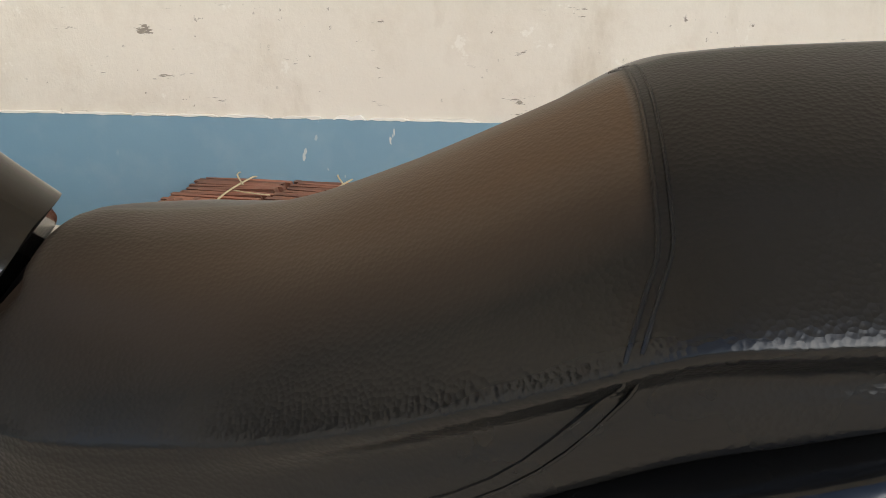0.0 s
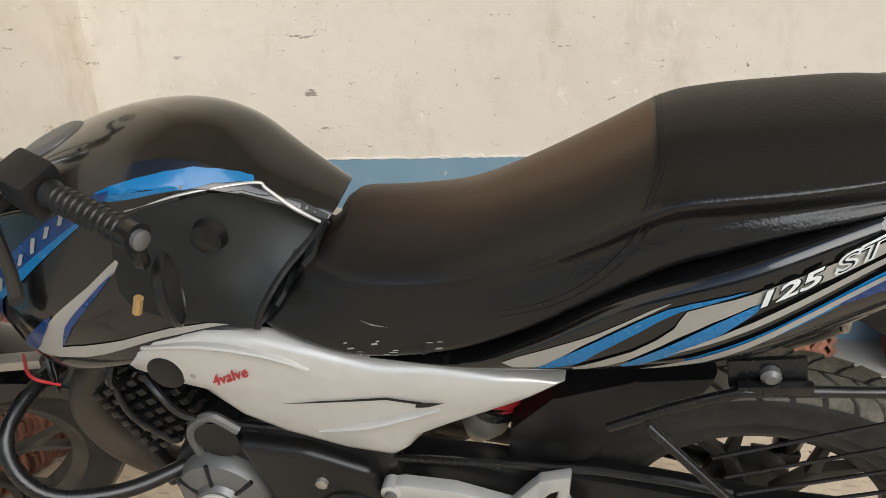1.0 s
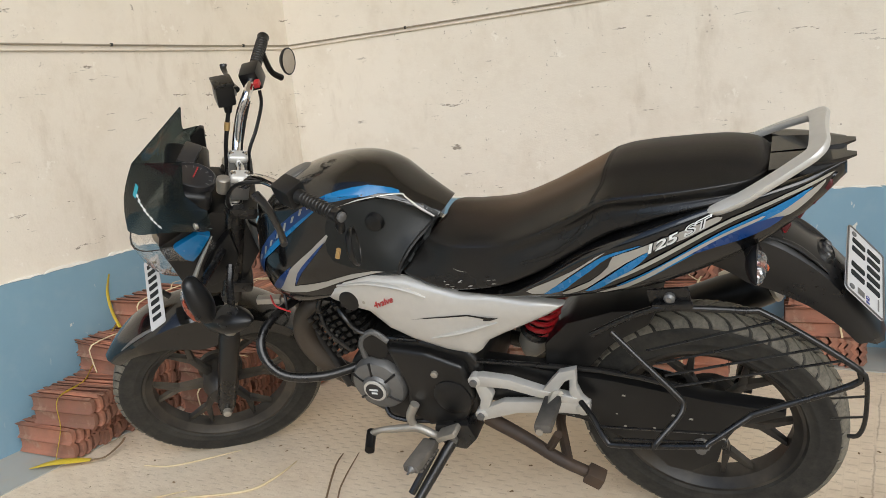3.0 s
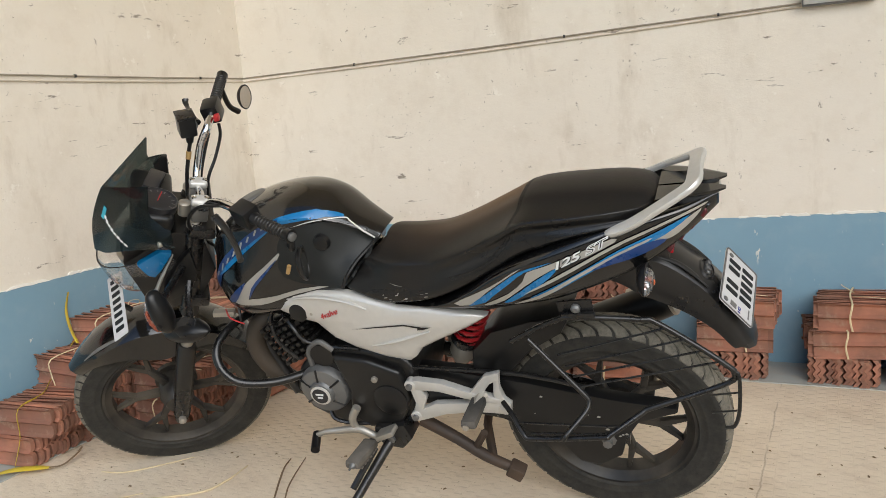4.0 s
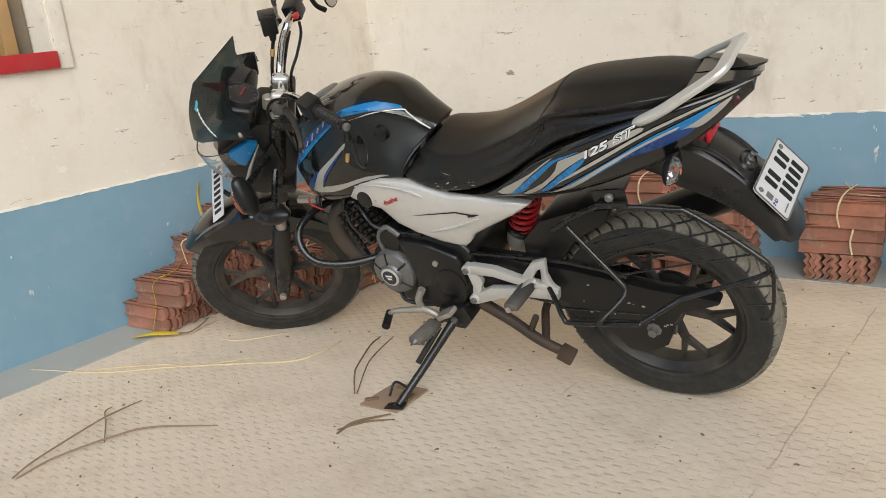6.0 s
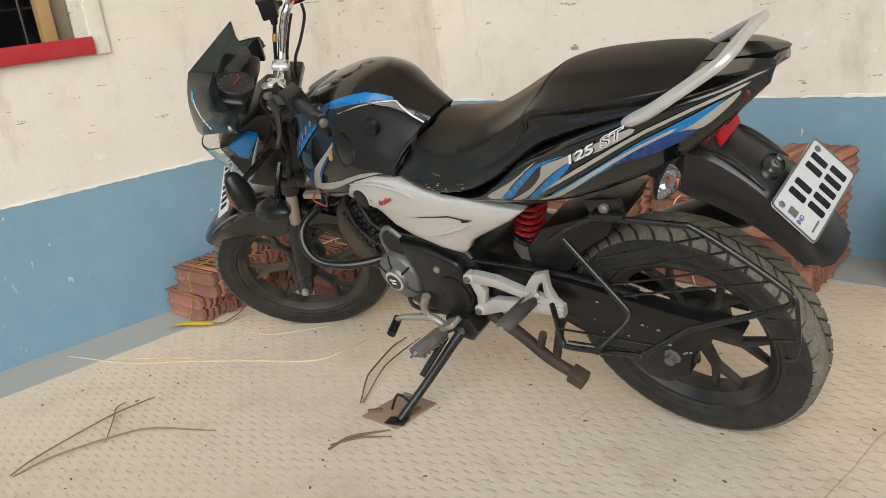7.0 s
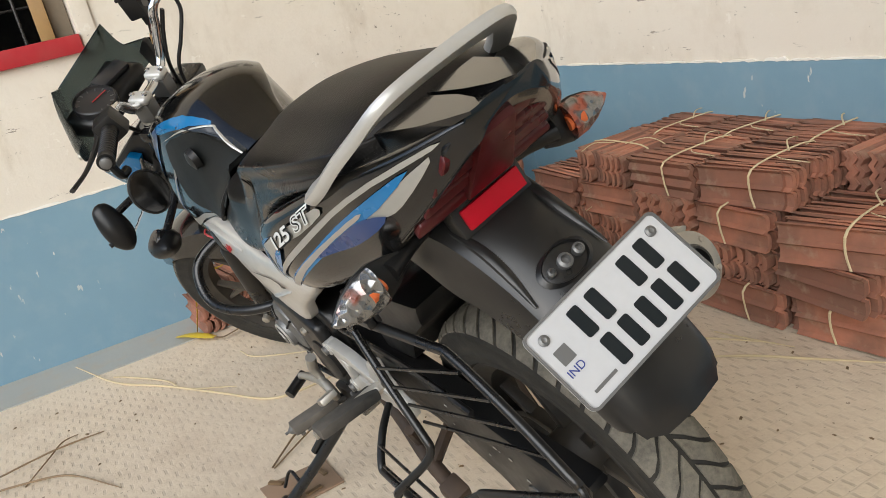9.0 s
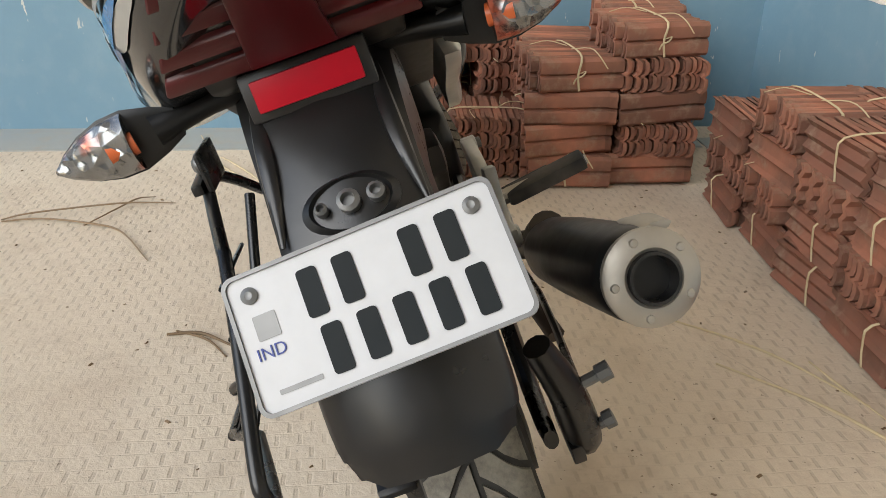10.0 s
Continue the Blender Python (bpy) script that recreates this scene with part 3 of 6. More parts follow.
for x, y, turns, big in ((0.32, 1.55, (90, 88, 92), True), (0.32, 1.79, (0, 0, 0, 0), False), (0.05, 1.56, (88, 2, 90, 91), True), (0.05, 1.80, (90, 0, 90, 90), False), (-0.21, 1.56, (90, 90, 0, 86), False), (-0.21, 1.80, (0, 90, 0, 90), False),
                         (-0.47, 1.57, (90, 0, 92, 6), True), (-0.47, 1.80, (0, 0, 90, 90), False), (-0.74, 1.58, (90, 4, 86), True), (-0.73, 1.80, (0, 90, 0), False)):
    stack(x, y, turns, big)
# by the corner
for x, y, turns, big in ((-1.06, 1.06, (0, 2, -4, 3), True), (-1.06, 1.32, (0, 90, 0, 90, 3), True), (-1.33, 1.08, (0, 90, 0, 0), False), (-1.33, 1.36, (0, 0, 90, 0, 2), True)):
    stack(x, y, turns, big)
# beside the front wheel, against the west wall
for x, y, turns in ((-1.465, 0.402, (91,)), (-1.462, 0.662, (88, 92, 90)), (-1.455, 0.925, (90, 4, 90)), (-1.16, 0.82, (90, 88))):
    stack(x, y, turns, True)
bundle(-1.425, 0.440, 0.1045, 95, True)
bundle(-1.450, 0.845, 0.3035, 91, True)


# ---- the motorcycle: u points to the rear, v to its right, w up; it leans on its side stand ----
bike = thing("motorcycle", "black and blue commuter motorcycle leaning on its side stand", "motorcycle", pose(0.571, 0.654, 0.004, 18.5, -0.6, 3.2))
AXIS, PIVOT = Vector((math.sin(radians(26)), 0, math.cos(radians(26)))), Vector((-1.06, 0, 0.95))
STEER = Matrix.Translation(PIVOT) @ Matrix.Rotation(radians(36), 4, AXIS) @ Matrix.Translation(-PIVOT)
STILL = Matrix.Identity(4)


# wheels
def wheel(name, hub, R, b, half, m, label, blocks):
    """A cast wheel: b is the bead radius, R the tread's; the tyre has a rounded crown with shallow slanted tread blocks."""
    lay = m @ Matrix.Translation(hub) @ Matrix.Rotation(radians(-90), 4, "X")
    rim = part(name, lathe([(b + 0.005, -half * 0.80), (b + 0.002, -half * 0.70), (b - 0.008, -half * 0.62), (b - 0.009, -half * 0.30), (b - 0.009, half * 0.30), (b - 0.008, half * 0.62), (b + 0.002, half * 0.70), (b + 0.005, half * 0.80), (b - 0.004, half * 0.80), (b - 0.012, half * 0.62), (b - 0.024, half * 0.45), (b - 0.026, 0), (b - 0.024, -half * 0.45), (b - 0.012, -half * 0.62), (b - 0.004, -half * 0.80), (b + 0.005, -half * 0.80)], lay, 64), RIM, bike, label)
    h = R - b
    side = [(b, 0.72), (b + 0.005, 0.85), (b + 0.008, 0.92), (b + 0.011, 0.90), (b + h * 0.28, 0.965), (b + h * 0.31, 0.985), (b + h * 0.36, 0.985), (b + h * 0.38, 0.97), (b + h * 0.52, 1.0), (b + h * 0.66, 0.985), (b + h * 0.69, 0.995), (b + h * 0.80, 0.93), (R - 0.0075, 0.70), (R - 0.0045, 0.36)]
    prof = [(r, -half * q) for r, q in side] + [(R - 0.0035, 0)] + [(r, half * q) for r, q in reversed(side)]
    part("tyre", lathe(prof, lay, 80), RUBBER, rim, "dusty tyre")
    bms = []
    da = 2 * math.pi / blocks
    for i in range(blocks):
        for q in (-1, 1):
            a = da * (i + 0.25 * q)
            ring = []
            for k, lead in ((0.06, 0.0), (0.30, 0.30), (0.58, 0.75), (0.80, 1.00), (0.93, 1.08)):
                top = R - 0.0005 - 0.0028 * k ** 2 - (0.0075 * (k - 0.62) / 0.31 if k > 0.62 else 0) - (0.004 if k > 0.9 else 0)
                ring.append([((top + e) * math.cos(a + (lead + f) * da), (top + e) * math.sin(a + (lead + f) * da), q * half * k) for e, f in ((-0.008, 0.02), (0, 0.05), (0, 0.84), (-0.008, 0.87))])
            bms.append(loft(ring))
    tread = part("tread", moved(merge(*bms), lay), TYRE, rim, "dusty tread blocks")
    tread["kind"] = "stuff"
    part("hub", lathe([(0.018, -0.07), (0.032, -0.068), (0.04, -0.05), (0.052, -0.03), (0.052, 0.04), (0.066, 0.045), (0.066, 0.06), (0.02, 0.065)], lay, 28), RIM, rim)
    for i in range(6):
        a = math.pi / 3 * i + 0.22
        rot = Matrix.Rotation(a, 4, "Z")
        k = 0.012
        fork = b * 0.60
        stem = prism([(0.045, -0.012), (fork, -0.0075), (fork + 0.004, 0), (fork, 0.0075), (0.045, 0.012)], -k, k, 0.003)
        arms = [prism([(fork - 0.012, 0.0095 * q), (fork + 0.004, -0.004 * q), (b - 0.020, 0.035 * q), (b - 0.016, 0.046 * q)], -k * 0.8, k * 0.8, 0.003) for q in (-1, 1)]
        sp = merge(stem, *arms)
        moved(sp, lay @ rot @ Matrix.Rotation(radians(90), 4, "X"))
        part("spoke", sp, RIM, rim)
    part("valve", moved(tube([(b - 0.03, 0, -0.012), (b - 0.01, 0, -0.006)], 0.004, 6, 1), lay @ Matrix.Rotation(radians(-98), 4, "Z")), ALLOY, rim, "metal valve cap")
    return rim


wheel("rear_wheel", (0.002, 0, 0.296), 0.292, 0.205, 0.052, STILL, "dusty black alloy rear wheel", 44)
wheel("front_wheel", (-1.412, 0, 0.302), 0.303, 0.219, 0.042, STEER, "dusty black alloy front wheel turned to the left", 56)

# fuel tank
def half_ring(u, wt, vc, wc, vb, wb, vl, wl, lean=0.0):
    return [(u, 0, wt), (u, -vc * 0.6, wt - (wt - wc) * 0.25), (u - lean * 0.1, -vc, wc), (u - lean * 0.25, -vc - 0.001, wc - 0.014), (u - lean * 0.6, -vb, wb), (u - lean * 0.85, -(vb + vl) / 2 - 0.008, (wb + wl) / 2), (u - lean, -vl, wl), (u - lean, -vl * 0.45, wl - 0.004), (u - lean, 0, wl)]


tank_rings = [half_ring(-1.035, 0.79, 0.045, 0.785, 0.065, 0.76, 0.05, 0.725), half_ring(-0.99, 0.88, 0.085, 0.866, 0.115, 0.785, 0.10, 0.69), half_ring(-0.92, 0.945, 0.115, 0.918, 0.145, 0.80, 0.13, 0.675),
              half_ring(-0.82, 0.978, 0.125, 0.940, 0.148, 0.81, 0.14, 0.69), half_ring(-0.72, 0.986, 0.117, 0.948, 0.138, 0.84, 0.14, 0.72, 0.01), half_ring(-0.64, 0.966, 0.094, 0.936, 0.118, 0.85, 0.135, 0.745, 0.03), half_ring(-0.57, 0.908, 0.066, 0.897, 0.100, 0.832, 0.138, 0.757, 0.062), half_ring(-0.512, 0.868, 0.052, 0.858, 0.098, 0.818, 0.140, 0.760, 0.095)]
tank_bm = smooth_loft(tank_rings, 6, 5)
from mathutils.bvhtree import BVHTree
TANK_BVH = BVHTree.FromBMesh(tank_bm)
tank = part("fuel_tank", tank_bm, GLOSS, bike, "gloss black fuel tank with blue decals", 50)


def decal(name, bvh, outline, material, parent, label="", lift=0.0015, side=-1, steps=3, steer=STILL):
    """A thin film that follows the skin it is stuck to."""
    pts = [(p[0], p[1]) for p in spline(outline, steps, True)] if steps > 1 else outline
    bm = bm_of([(u, 0, w) for u, w in pts], [tuple(range(len(pts)))])
    bmesh.ops.triangulate(bm, faces=bm.faces[:])
    for _ in range(4):
        long = [e for e in bm.edges if e.calc_length() > 0.011]
        if long:
            bmesh.ops.subdivide_edges(bm, edges=long, cuts=1)
            bmesh.ops.triangulate(bm, faces=bm.faces[:])
    for v in bm.verts:
        hit = bvh.ray_cast(Vector((v.co.x, side * 1.0, v.co.z)), Vector((0, -side, 0)))
        if hit[0] is not None:
            v.co.y = hit[0].y + side * lift
        else:
            near = bvh.find_nearest(Vector((v.co.x, side * 0.15, v.co.z)))
            v.co.y = near[0].y + side * lift
    return part(name, moved(bm, steer), material, parent, label, 60)


for side in (-1,):
    decal("knee_panel", TANK_BVH, [(-0.745, 0.912), (-0.67, 0.925), (-0.615, 0.922), (-0.592, 0.910), (-0.515, 0.860), (-0.552, 0.816), (-0.602, 0.764), (-0.68, 0.772), (-0.76, 0.80), (-0.768, 0.85)], KNEE, tank, "matt black knee panel", side=side, lift=0.0008, steps=2)
    decal("decal", TANK_BVH, [(-0.763, 0.948), (-0.714, 0.957), (-0.654, 0.955), (-0.61, 0.935), (-0.595, 0.921), (-0.632, 0.936), (-0.70, 0.938), (-0.749, 0.936)], BLUE_PAINT, tank, "blue flash", side=side, lift=0.0018, steps=2)
    line = []
    for u, w in ((-0.735, 0.922), (-0.67, 0.931), (-0.62, 0.9285), (-0.592, 0.918), (-0.583, 0.909), (-0.555, 0.882), (-0.527, 0.855)):
        hit = TANK_BVH.ray_cast(Vector((u, side, w)), Vector((0, -side, 0)))
        if hit[0] is not None:
            line.append(tuple(hit[0]))
    part("silver_trim", tube(line, [0.001, 0.0028, 0.0028, 0.0030, 0.0036, 0.0050, 0.0046][:len(line)], 8, 5, flat=0.6), SILVER, tank, "thin silver trim line")
    decal("decal", TANK_BVH, [(-1.006, 0.762), (-0.968, 0.822), (-0.891, 0.884), (-0.800, 0.934), (-0.745, 0.950), (-0.765, 0.930), (-0.840, 0.890), (-0.905, 0.846), (-0.961, 0.796), (-0.994, 0.744)], NAVY_PAINT, tank, "deep blue band", side=side, lift=0.0030, steps=2)
    decal("decal", TANK_BVH, [(-0.972, 0.795), (-0.925, 0.836), (-0.860, 0.878), (-0.790, 0.918), (-0.765, 0.928), (-0.800, 0.906), (-0.868, 0.862), (-0.930, 0.818)], BLUE_PAINT, tank, "blue edge", side=side, lift=0.0036, steps=2)
    for k in range(8):  # a slanted row of silver strokes
        f = k / 7
        u, w = -0.980 + 0.186 * f, 0.797 + 0.136 * f - 0.030 * f * (f - 1)
        t = 0.010 + 0.003 * (k % 3 == 1)
        decal("decal", TANK_BVH, [(u - 0.004, w - t * 0.7), (u + 0.003, w - t * 0.5), (u + 0.012, w + t), (u + 0.005, w + t * 0.9)], PALE, tank, "silver stroke", side=side, lift=0.0046, steps=1)
    decal("decal", TANK_BVH, [(-0.762, 0.864), (-0.811, 0.829), (-0.871, 0.790), (-0.923, 0.746), (-0.948, 0.714), (-0.905, 0.714), (-0.888, 0.735), (-0.866, 0.770), (-0.818, 0.810), (-0.769, 0.847)], PALE, tank, "silver curve", side=side, lift=0.0012, steps=2)
    decal("decal", TANK_BVH, [(-0.940, 0.712), (-0.889, 0.732), (-0.854, 0.737), (-0.792, 0.748), (-0.720, 0.766), (-0.641, 0.768), (-0.735, 0.752), (-0.800, 0.732), (-0.860, 0.716)], PALE, tank, "silver curve", side=side, lift=0.0016, steps=2)
    decal("decal", TANK_BVH, [(-0.972, 0.716), (-0.924, 0.758), (-0.880, 0.787), (-0.910, 0.750), (-0.944, 0.716)], NAVY_PAINT, tank, "blue flash", side=side, lift=0.0022, steps=2)
    decal("decal", TANK_BVH, [(-0.768, 0.850), (-0.827, 0.805), (-0.866, 0.770), (-0.886, 0.734), (-0.853, 0.772), (-0.812, 0.808)], NAVY_PAINT, tank, "blue flash", side=side, lift=0.0026, steps=2)
part("filler_cap", lathe([(0.046, 0), (0.046, 0.006), (0.04, 0.010), (0.03, 0.011), (0.0, 0.012)], toward((-0.895, 0.0, 0.952), (-0.28, 0, 0.96)), 28), GREY, tank, "metal filler cap")
part("fuel_cap_base", lathe([(0.062, -0.004), (0.062, 0.003), (0.056, 0.005), (0.0, 0.005)], toward((-0.89, 0.0, 0.95), (-0.28, 0, 0.96)), 28), ALLOY, tank, "metal filler ring")

# added strip: covers the bright tank rim and draws the gap's shade
part("tank_seal", tube([(-0.522, -0.052, 0.858), (-0.536, -0.064, 0.844), (-0.569, -0.098, 0.818), (-0.593, -0.128, 0.789), (-0.607, -0.141, 0.762)], 0.0055, 8, 5), MATTE, tank, "added black strip for the dark gap against the seat")
# a small shallow boss on the knee side of the tank
part("tank_boss", lathe([(0.022, -0.01), (0.019, 0.003), (0.008, 0.007), (0, 0.0075)], toward((-0.645, -0.118, 0.879), (0, -1, 0)), 20), MATTE, tank, "small black round boss")

# seat
def seat_ring(u, wt, ve, we, vb, wb, vl, wl, slope=0.0, vin=0.0):
    return [(u, 0, wt), (u, -ve * 0.6, wt - (wt - we) * 0.3), (u, -ve, we), (u - slope * 0.35, -vb + 0.008, wb + (we - wb) * 0.35), (u - slope * 0.5, -vb, wb), (u - slope * 0.6, -vb - 0.004 + vin, wb - 0.018), (u - slope * 0.8, -vl + 0.002 if vin else -vb - (vl - vb) * 0.66, (wb + wl) / 2 - 0.008), (u - slope, -vl, wl), (u - slope, -vl + 0.03, wl - 0.008), (u - slope, 0, wl - 0.008)]


seat_rings = [seat_ring(-0.508, 0.852, 0.044, 0.842, 0.084, 0.806, 0.120, 0.765, 0.095), seat_ring(-0.496, 0.865, 0.058, 0.848, 0.106, 0.815, 0.138, 0.748, 0.092), seat_ring(-0.44, 0.863, 0.076, 0.840, 0.136, 0.806, 0.153, 0.72, 0.055), seat_ring(-0.36, 0.868, 0.088, 0.842, 0.138, 0.808, 0.156, 0.728, 0.02), seat_ring(-0.28, 0.894, 0.098, 0.868, 0.148, 0.838, 0.160, 0.765, 0, 0.006),
              seat_ring(-0.19, 0.934, 0.103, 0.910, 0.156, 0.880, 0.161, 0.815, 0, 0.010), seat_ring(-0.125, 0.962, 0.105, 0.941, 0.162, 0.915, 0.163, 0.852, 0, 0.012), seat_ring(-0.075, 0.969, 0.106, 0.949, 0.162, 0.922, 0.162, 0.868, 0, 0.012), seat_ring(-0.01, 0.971, 0.107, 0.950, 0.158, 0.926, 0.158, 0.886, 0, 0.012), seat_ring(0.08, 0.971, 0.102, 0.950, 0.142, 0.932, 0.142, 0.902, 0, 0.010), seat_ring(0.135, 0.962, 0.085, 0.944, 0.110, 0.932, 0.112, 0.912, 0, 0.004), seat_ring(0.16, 0.944, 0.05, 0.936, 0.06, 0.930, 0.06, 0.920)]
seat_bm = smooth_loft(seat_rings, 6, 5)
for q in seat_bm.verts:  # the worn foam sags to the right
    q.co.z -= (0.10 if q.co.y < 0 else 0.15 - 0.09 * max(0.0, min(1.0, (q.co.x + 0.20) / 0.35))) * q.co.y
SEAT_BVH = BVHTree.FromBMesh(seat_bm)
seat = part("seat", seat_bm, SEAT, bike, "black vinyl two-up seat, dusty brown where the rider sits", 60)


# tail cowl
def tail_ring(u, wl, wu, v):
    return [(u, 0, wu), (u, -v * 0.75, wu), (u, -v * 0.97, wu - 0.004), (u, -v, wl + (wu - wl) * 0.6), (u, -v * 0.98, wl + (wu - wl) * 0.25), (u, -v * 0.86, wl), (u, -v * 0.5, wl + 0.01), (u, 0, wl + 0.015)]


tail_bm = smooth_loft([tail_ring(-0.47, 0.718, 0.724, 0.145), tail_ring(-0.36, 0.712, 0.728, 0.156), tail_ring(-0.27, 0.718, 0.772, 0.172), tail_ring(-0.17, 0.733, 0.836, 0.186), tail_ring(-0.05, 0.757, 0.884, 0.193), tail_ring(0.08, 0.792, 0.916, 0.156), tail_ring(0.16, 0.832, 0.932, 0.136), tail_ring(0.225, 0.874, 0.940, 0.104), tail_ring(0.285, 0.918, 0.948, 0.052)], 6, 4)
TAIL_BVH = BVHTree.FromBMesh(tail_bm)
tail = part("tail_cowl", tail_bm, GLOSS, bike, "gloss black tail cowl with blue and silver stripes", 50)
for side in (-1, 1):
    decal("decal", TAIL_BVH, [(-0.305, 0.738), (-0.253, 0.767), (-0.196, 0.798), (-0.144, 0.833), (-0.122, 0.845), (-0.159, 0.819), (-0.213, 0.779), (-0.264, 0.738)], PALE, tail, "silver sweep", side=side, lift=0.0012, steps=2)
    decal("decal", TAIL_BVH, [(-0.266, 0.736), (-0.213, 0.776), (-0.166, 0.811), (-0.126, 0.838), (-0.082, 0.854), (-0.050, 0.862), (-0.114, 0.837), (-0.152, 0.807), (-0.199, 0.770), (-0.222, 0.750)], BLUE_PAINT, tail, "blue sweep", side=side, lift=0.0018, steps=2)
    decal("decal", TAIL_BVH, [(-0.225, 0.744), (-0.161, 0.779), (-0.120, 0.815), (-0.108, 0.838), (-0.063, 0.855), (-0.012, 0.872), (0.031, 0.884), (0.078, 0.898), (0.082, 0.889), (0.020, 0.864), (-0.050, 0.845), (-0.117, 0.803), (-0.169, 0.762), (-0.210, 0.742)], PALE, tail, "silver sweep behind the lettering", side=side, lift=0.0024, steps=2)
    decal("decal", TAIL_BVH, [(-0.175, 0.754), (-0.128, 0.790), (-0.083, 0.824), (-0.042, 0.848), (-0.042, 0.841), (-0.076, 0.811), (-0.125, 0.776), (-0.156, 0.756)], BLUE_PAINT, tail, "blue sweep", side=side, lift=0.0032, steps=2)
    decal("decal", TAIL_BVH, [(-0.126, 0.779), (-0.063, 0.818), (0.006, 0.851), (0.104, 0.893), (0.190, 0.922), (0.258, 0.936), (0.258, 0.931), (0.190, 0.916), (0.104, 0.886), (0.007, 0.843), (-0.063, 0.810)], PALE, tail, "silver line", side=side, lift=0.0036, steps=2)
    decal("decal", TAIL_BVH, [(-0.110, 0.771), (-0.047, 0.805), (0.030, 0.842), (0.097, 0.873), (0.188, 0.908), (0.232, 0.921), (0.182, 0.890), (0.092, 0.856), (0.040, 0.832), (-0.012, 0.808), (-0.090, 0.769)], BLUE_PAINT, tail, "blue sweep", side=side, lift=0.0028, steps=2)
    decal("decal", TAIL_BVH, [(-0.155, 0.748), (-0.095, 0.776), (-0.009, 0.822), (0.083, 0.862), (0.150, 0.888), (0.148, 0.882), (0.080, 0.855), (-0.011, 0.812), (-0.090, 0.768)], PALE, tail, "silver line", side=side, lift=0.0042, steps=2)
    decal("decal", TAIL_BVH, [(0.020, 0.829), (0.076, 0.852), (0.120, 0.870), (0.152, 0.880), (0.185, 0.880), (0.163, 0.864), (0.111, 0.845), (0.065, 0.836)], NAVY_PAINT, tail, "deep blue flash", side=side, lift=0.0036, steps=2)
    decal("decal", TAIL_BVH, [(0.153, 0.881), (0.205, 0.905), (0.252, 0.926), (0.240, 0.910), (0.207, 0.886), (0.184, 0.878)], PALE, tail, "silver wedge", side=side, lift=0.0016, steps=2)


def lettering(body, size, shear, m, bvh, material, parent, label, lift, bold=0.0):
    """Flat letters laid on a skin: written in the (u, w) plane, then pushed onto it from the left."""
    txt = bpy.data.curves.new("lettering", "FONT")
    txt.body, txt.size, txt.shear, txt.offset = body, size, shear, bold
    ob = new("lettering", txt)
    me = bpy.data.meshes.new_from_object(ob.evaluated_get(bpy.context.evaluated_depsgraph_get()))
    bpy.data.objects.remove(ob)
    bm = bmesh.new()
    bm.from_mesh(me)
    moved(bm, m)
    bmesh.ops.triangulate(bm, faces=bm.faces[:])
    for _ in range(3):
        bmesh.ops.subdivide_edges(bm, edges=[e for e in bm.edges if e.calc_length() > 0.006], cuts=1)
        bmesh.ops.triangulate(bm, faces=bm.faces[:])
    for v in bm.verts:
        hit = bvh.ray_cast(Vector((v.co.x, -1.0, v.co.z)), Vector((0, 1, 0)))
        v.co.y = (hit[0].y if hit[0] is not None else -0.17) - lift
    part("lettering", bm, material, parent, label, 60)


SLANT = lambda u, w, k: pose(u, 0, w, 90, -20.5, 0) @ Matrix.Diagonal((k, 1, 1, 1))
lettering("125", 0.0240, 0.38, SLANT(-0.0482, 0.8415, 1.76), TAIL_BVH, PLATE_K, tail, "dark letter shadow", 0.0050, 0.0014)
lettering("125", 0.0232, 0.38, SLANT(-0.049, 0.8429, 1.82), TAIL_BVH, WRITE, tail, "white slanted engine size lettering", 0.0057, 0.0006)
lettering("ST", 0.0236, 0.38, SLANT(0.022, 0.8698, 1.80), TAIL_BVH, WRITE, tail, "white slanted lettering outline", 0.0050, 0.0013)
lettering("ST", 0.0236, 0.38, SLANT(0.022, 0.8698, 1.80), TAIL_BVH, PLATE_K, tail, "dark filling of the slanted letters", 0.0057, -0.0004)

# seat stitching and scuffs
def seam(shift):
    pts = []
    for i in range(21):
        v = 0.125 - 0.28 * i / 20
        hit = SEAT_BVH.ray_cast(Vector((-0.134 - 0.35 * max(0, abs(v) - 0.11) + shift, v, 1.3)), Vector((0, 0, -1)))
        if hit[0] is not None:
            pts.append(tuple(hit[0] + hit[1] * 0.0006))
    for u, w in ((-0.150, 0.915), (-0.157, 0.898), (-0.178, 0.872), (-0.206, 0.846), (-0.25, 0.82), (-0.31, 0.80)):
        hit = SEAT_BVH.ray_cast(Vector((u + shift, -1, w - shift * 0.7)), Vector((0, 1, 0)))
        if hit[0] is not None:
            pts.append(tuple(hit[0] + hit[1] * 0.0004))
    return pts


part("stitching", tube(seam(0.0), 0.0013, 6, 2), SEAT, seat, "double stitched seam")
part("stitching", tube(seam(0.006), 0.0011, 6, 2), SEAT, seat)
srng = random.Random(4)
for i in range(16):
    u = -0.50 + srng.uniform(0, 0.13)
    w = 0.742 + srng.uniform(-0.012, 0.02)
    dx, dz = srng.uniform(0.003, 0.012), srng.uniform(0.0012, 0.004)
    decal("scuff", SEAT_BVH, [(u, w), (u + dx, w + dz * 0.4), (u + dx * 0.8, w + dz), (u + dx * 0.2, w + dz * 0.7)], PALE, seat, "pale scuff", steps=1)
decal("scuff", SEAT_BVH, [(-0.47, 0.782), (-0.455, 0.775), (-0.435, 0.773), (-0.455, 0.777)], PALE, seat, "pale scuff", steps=1)

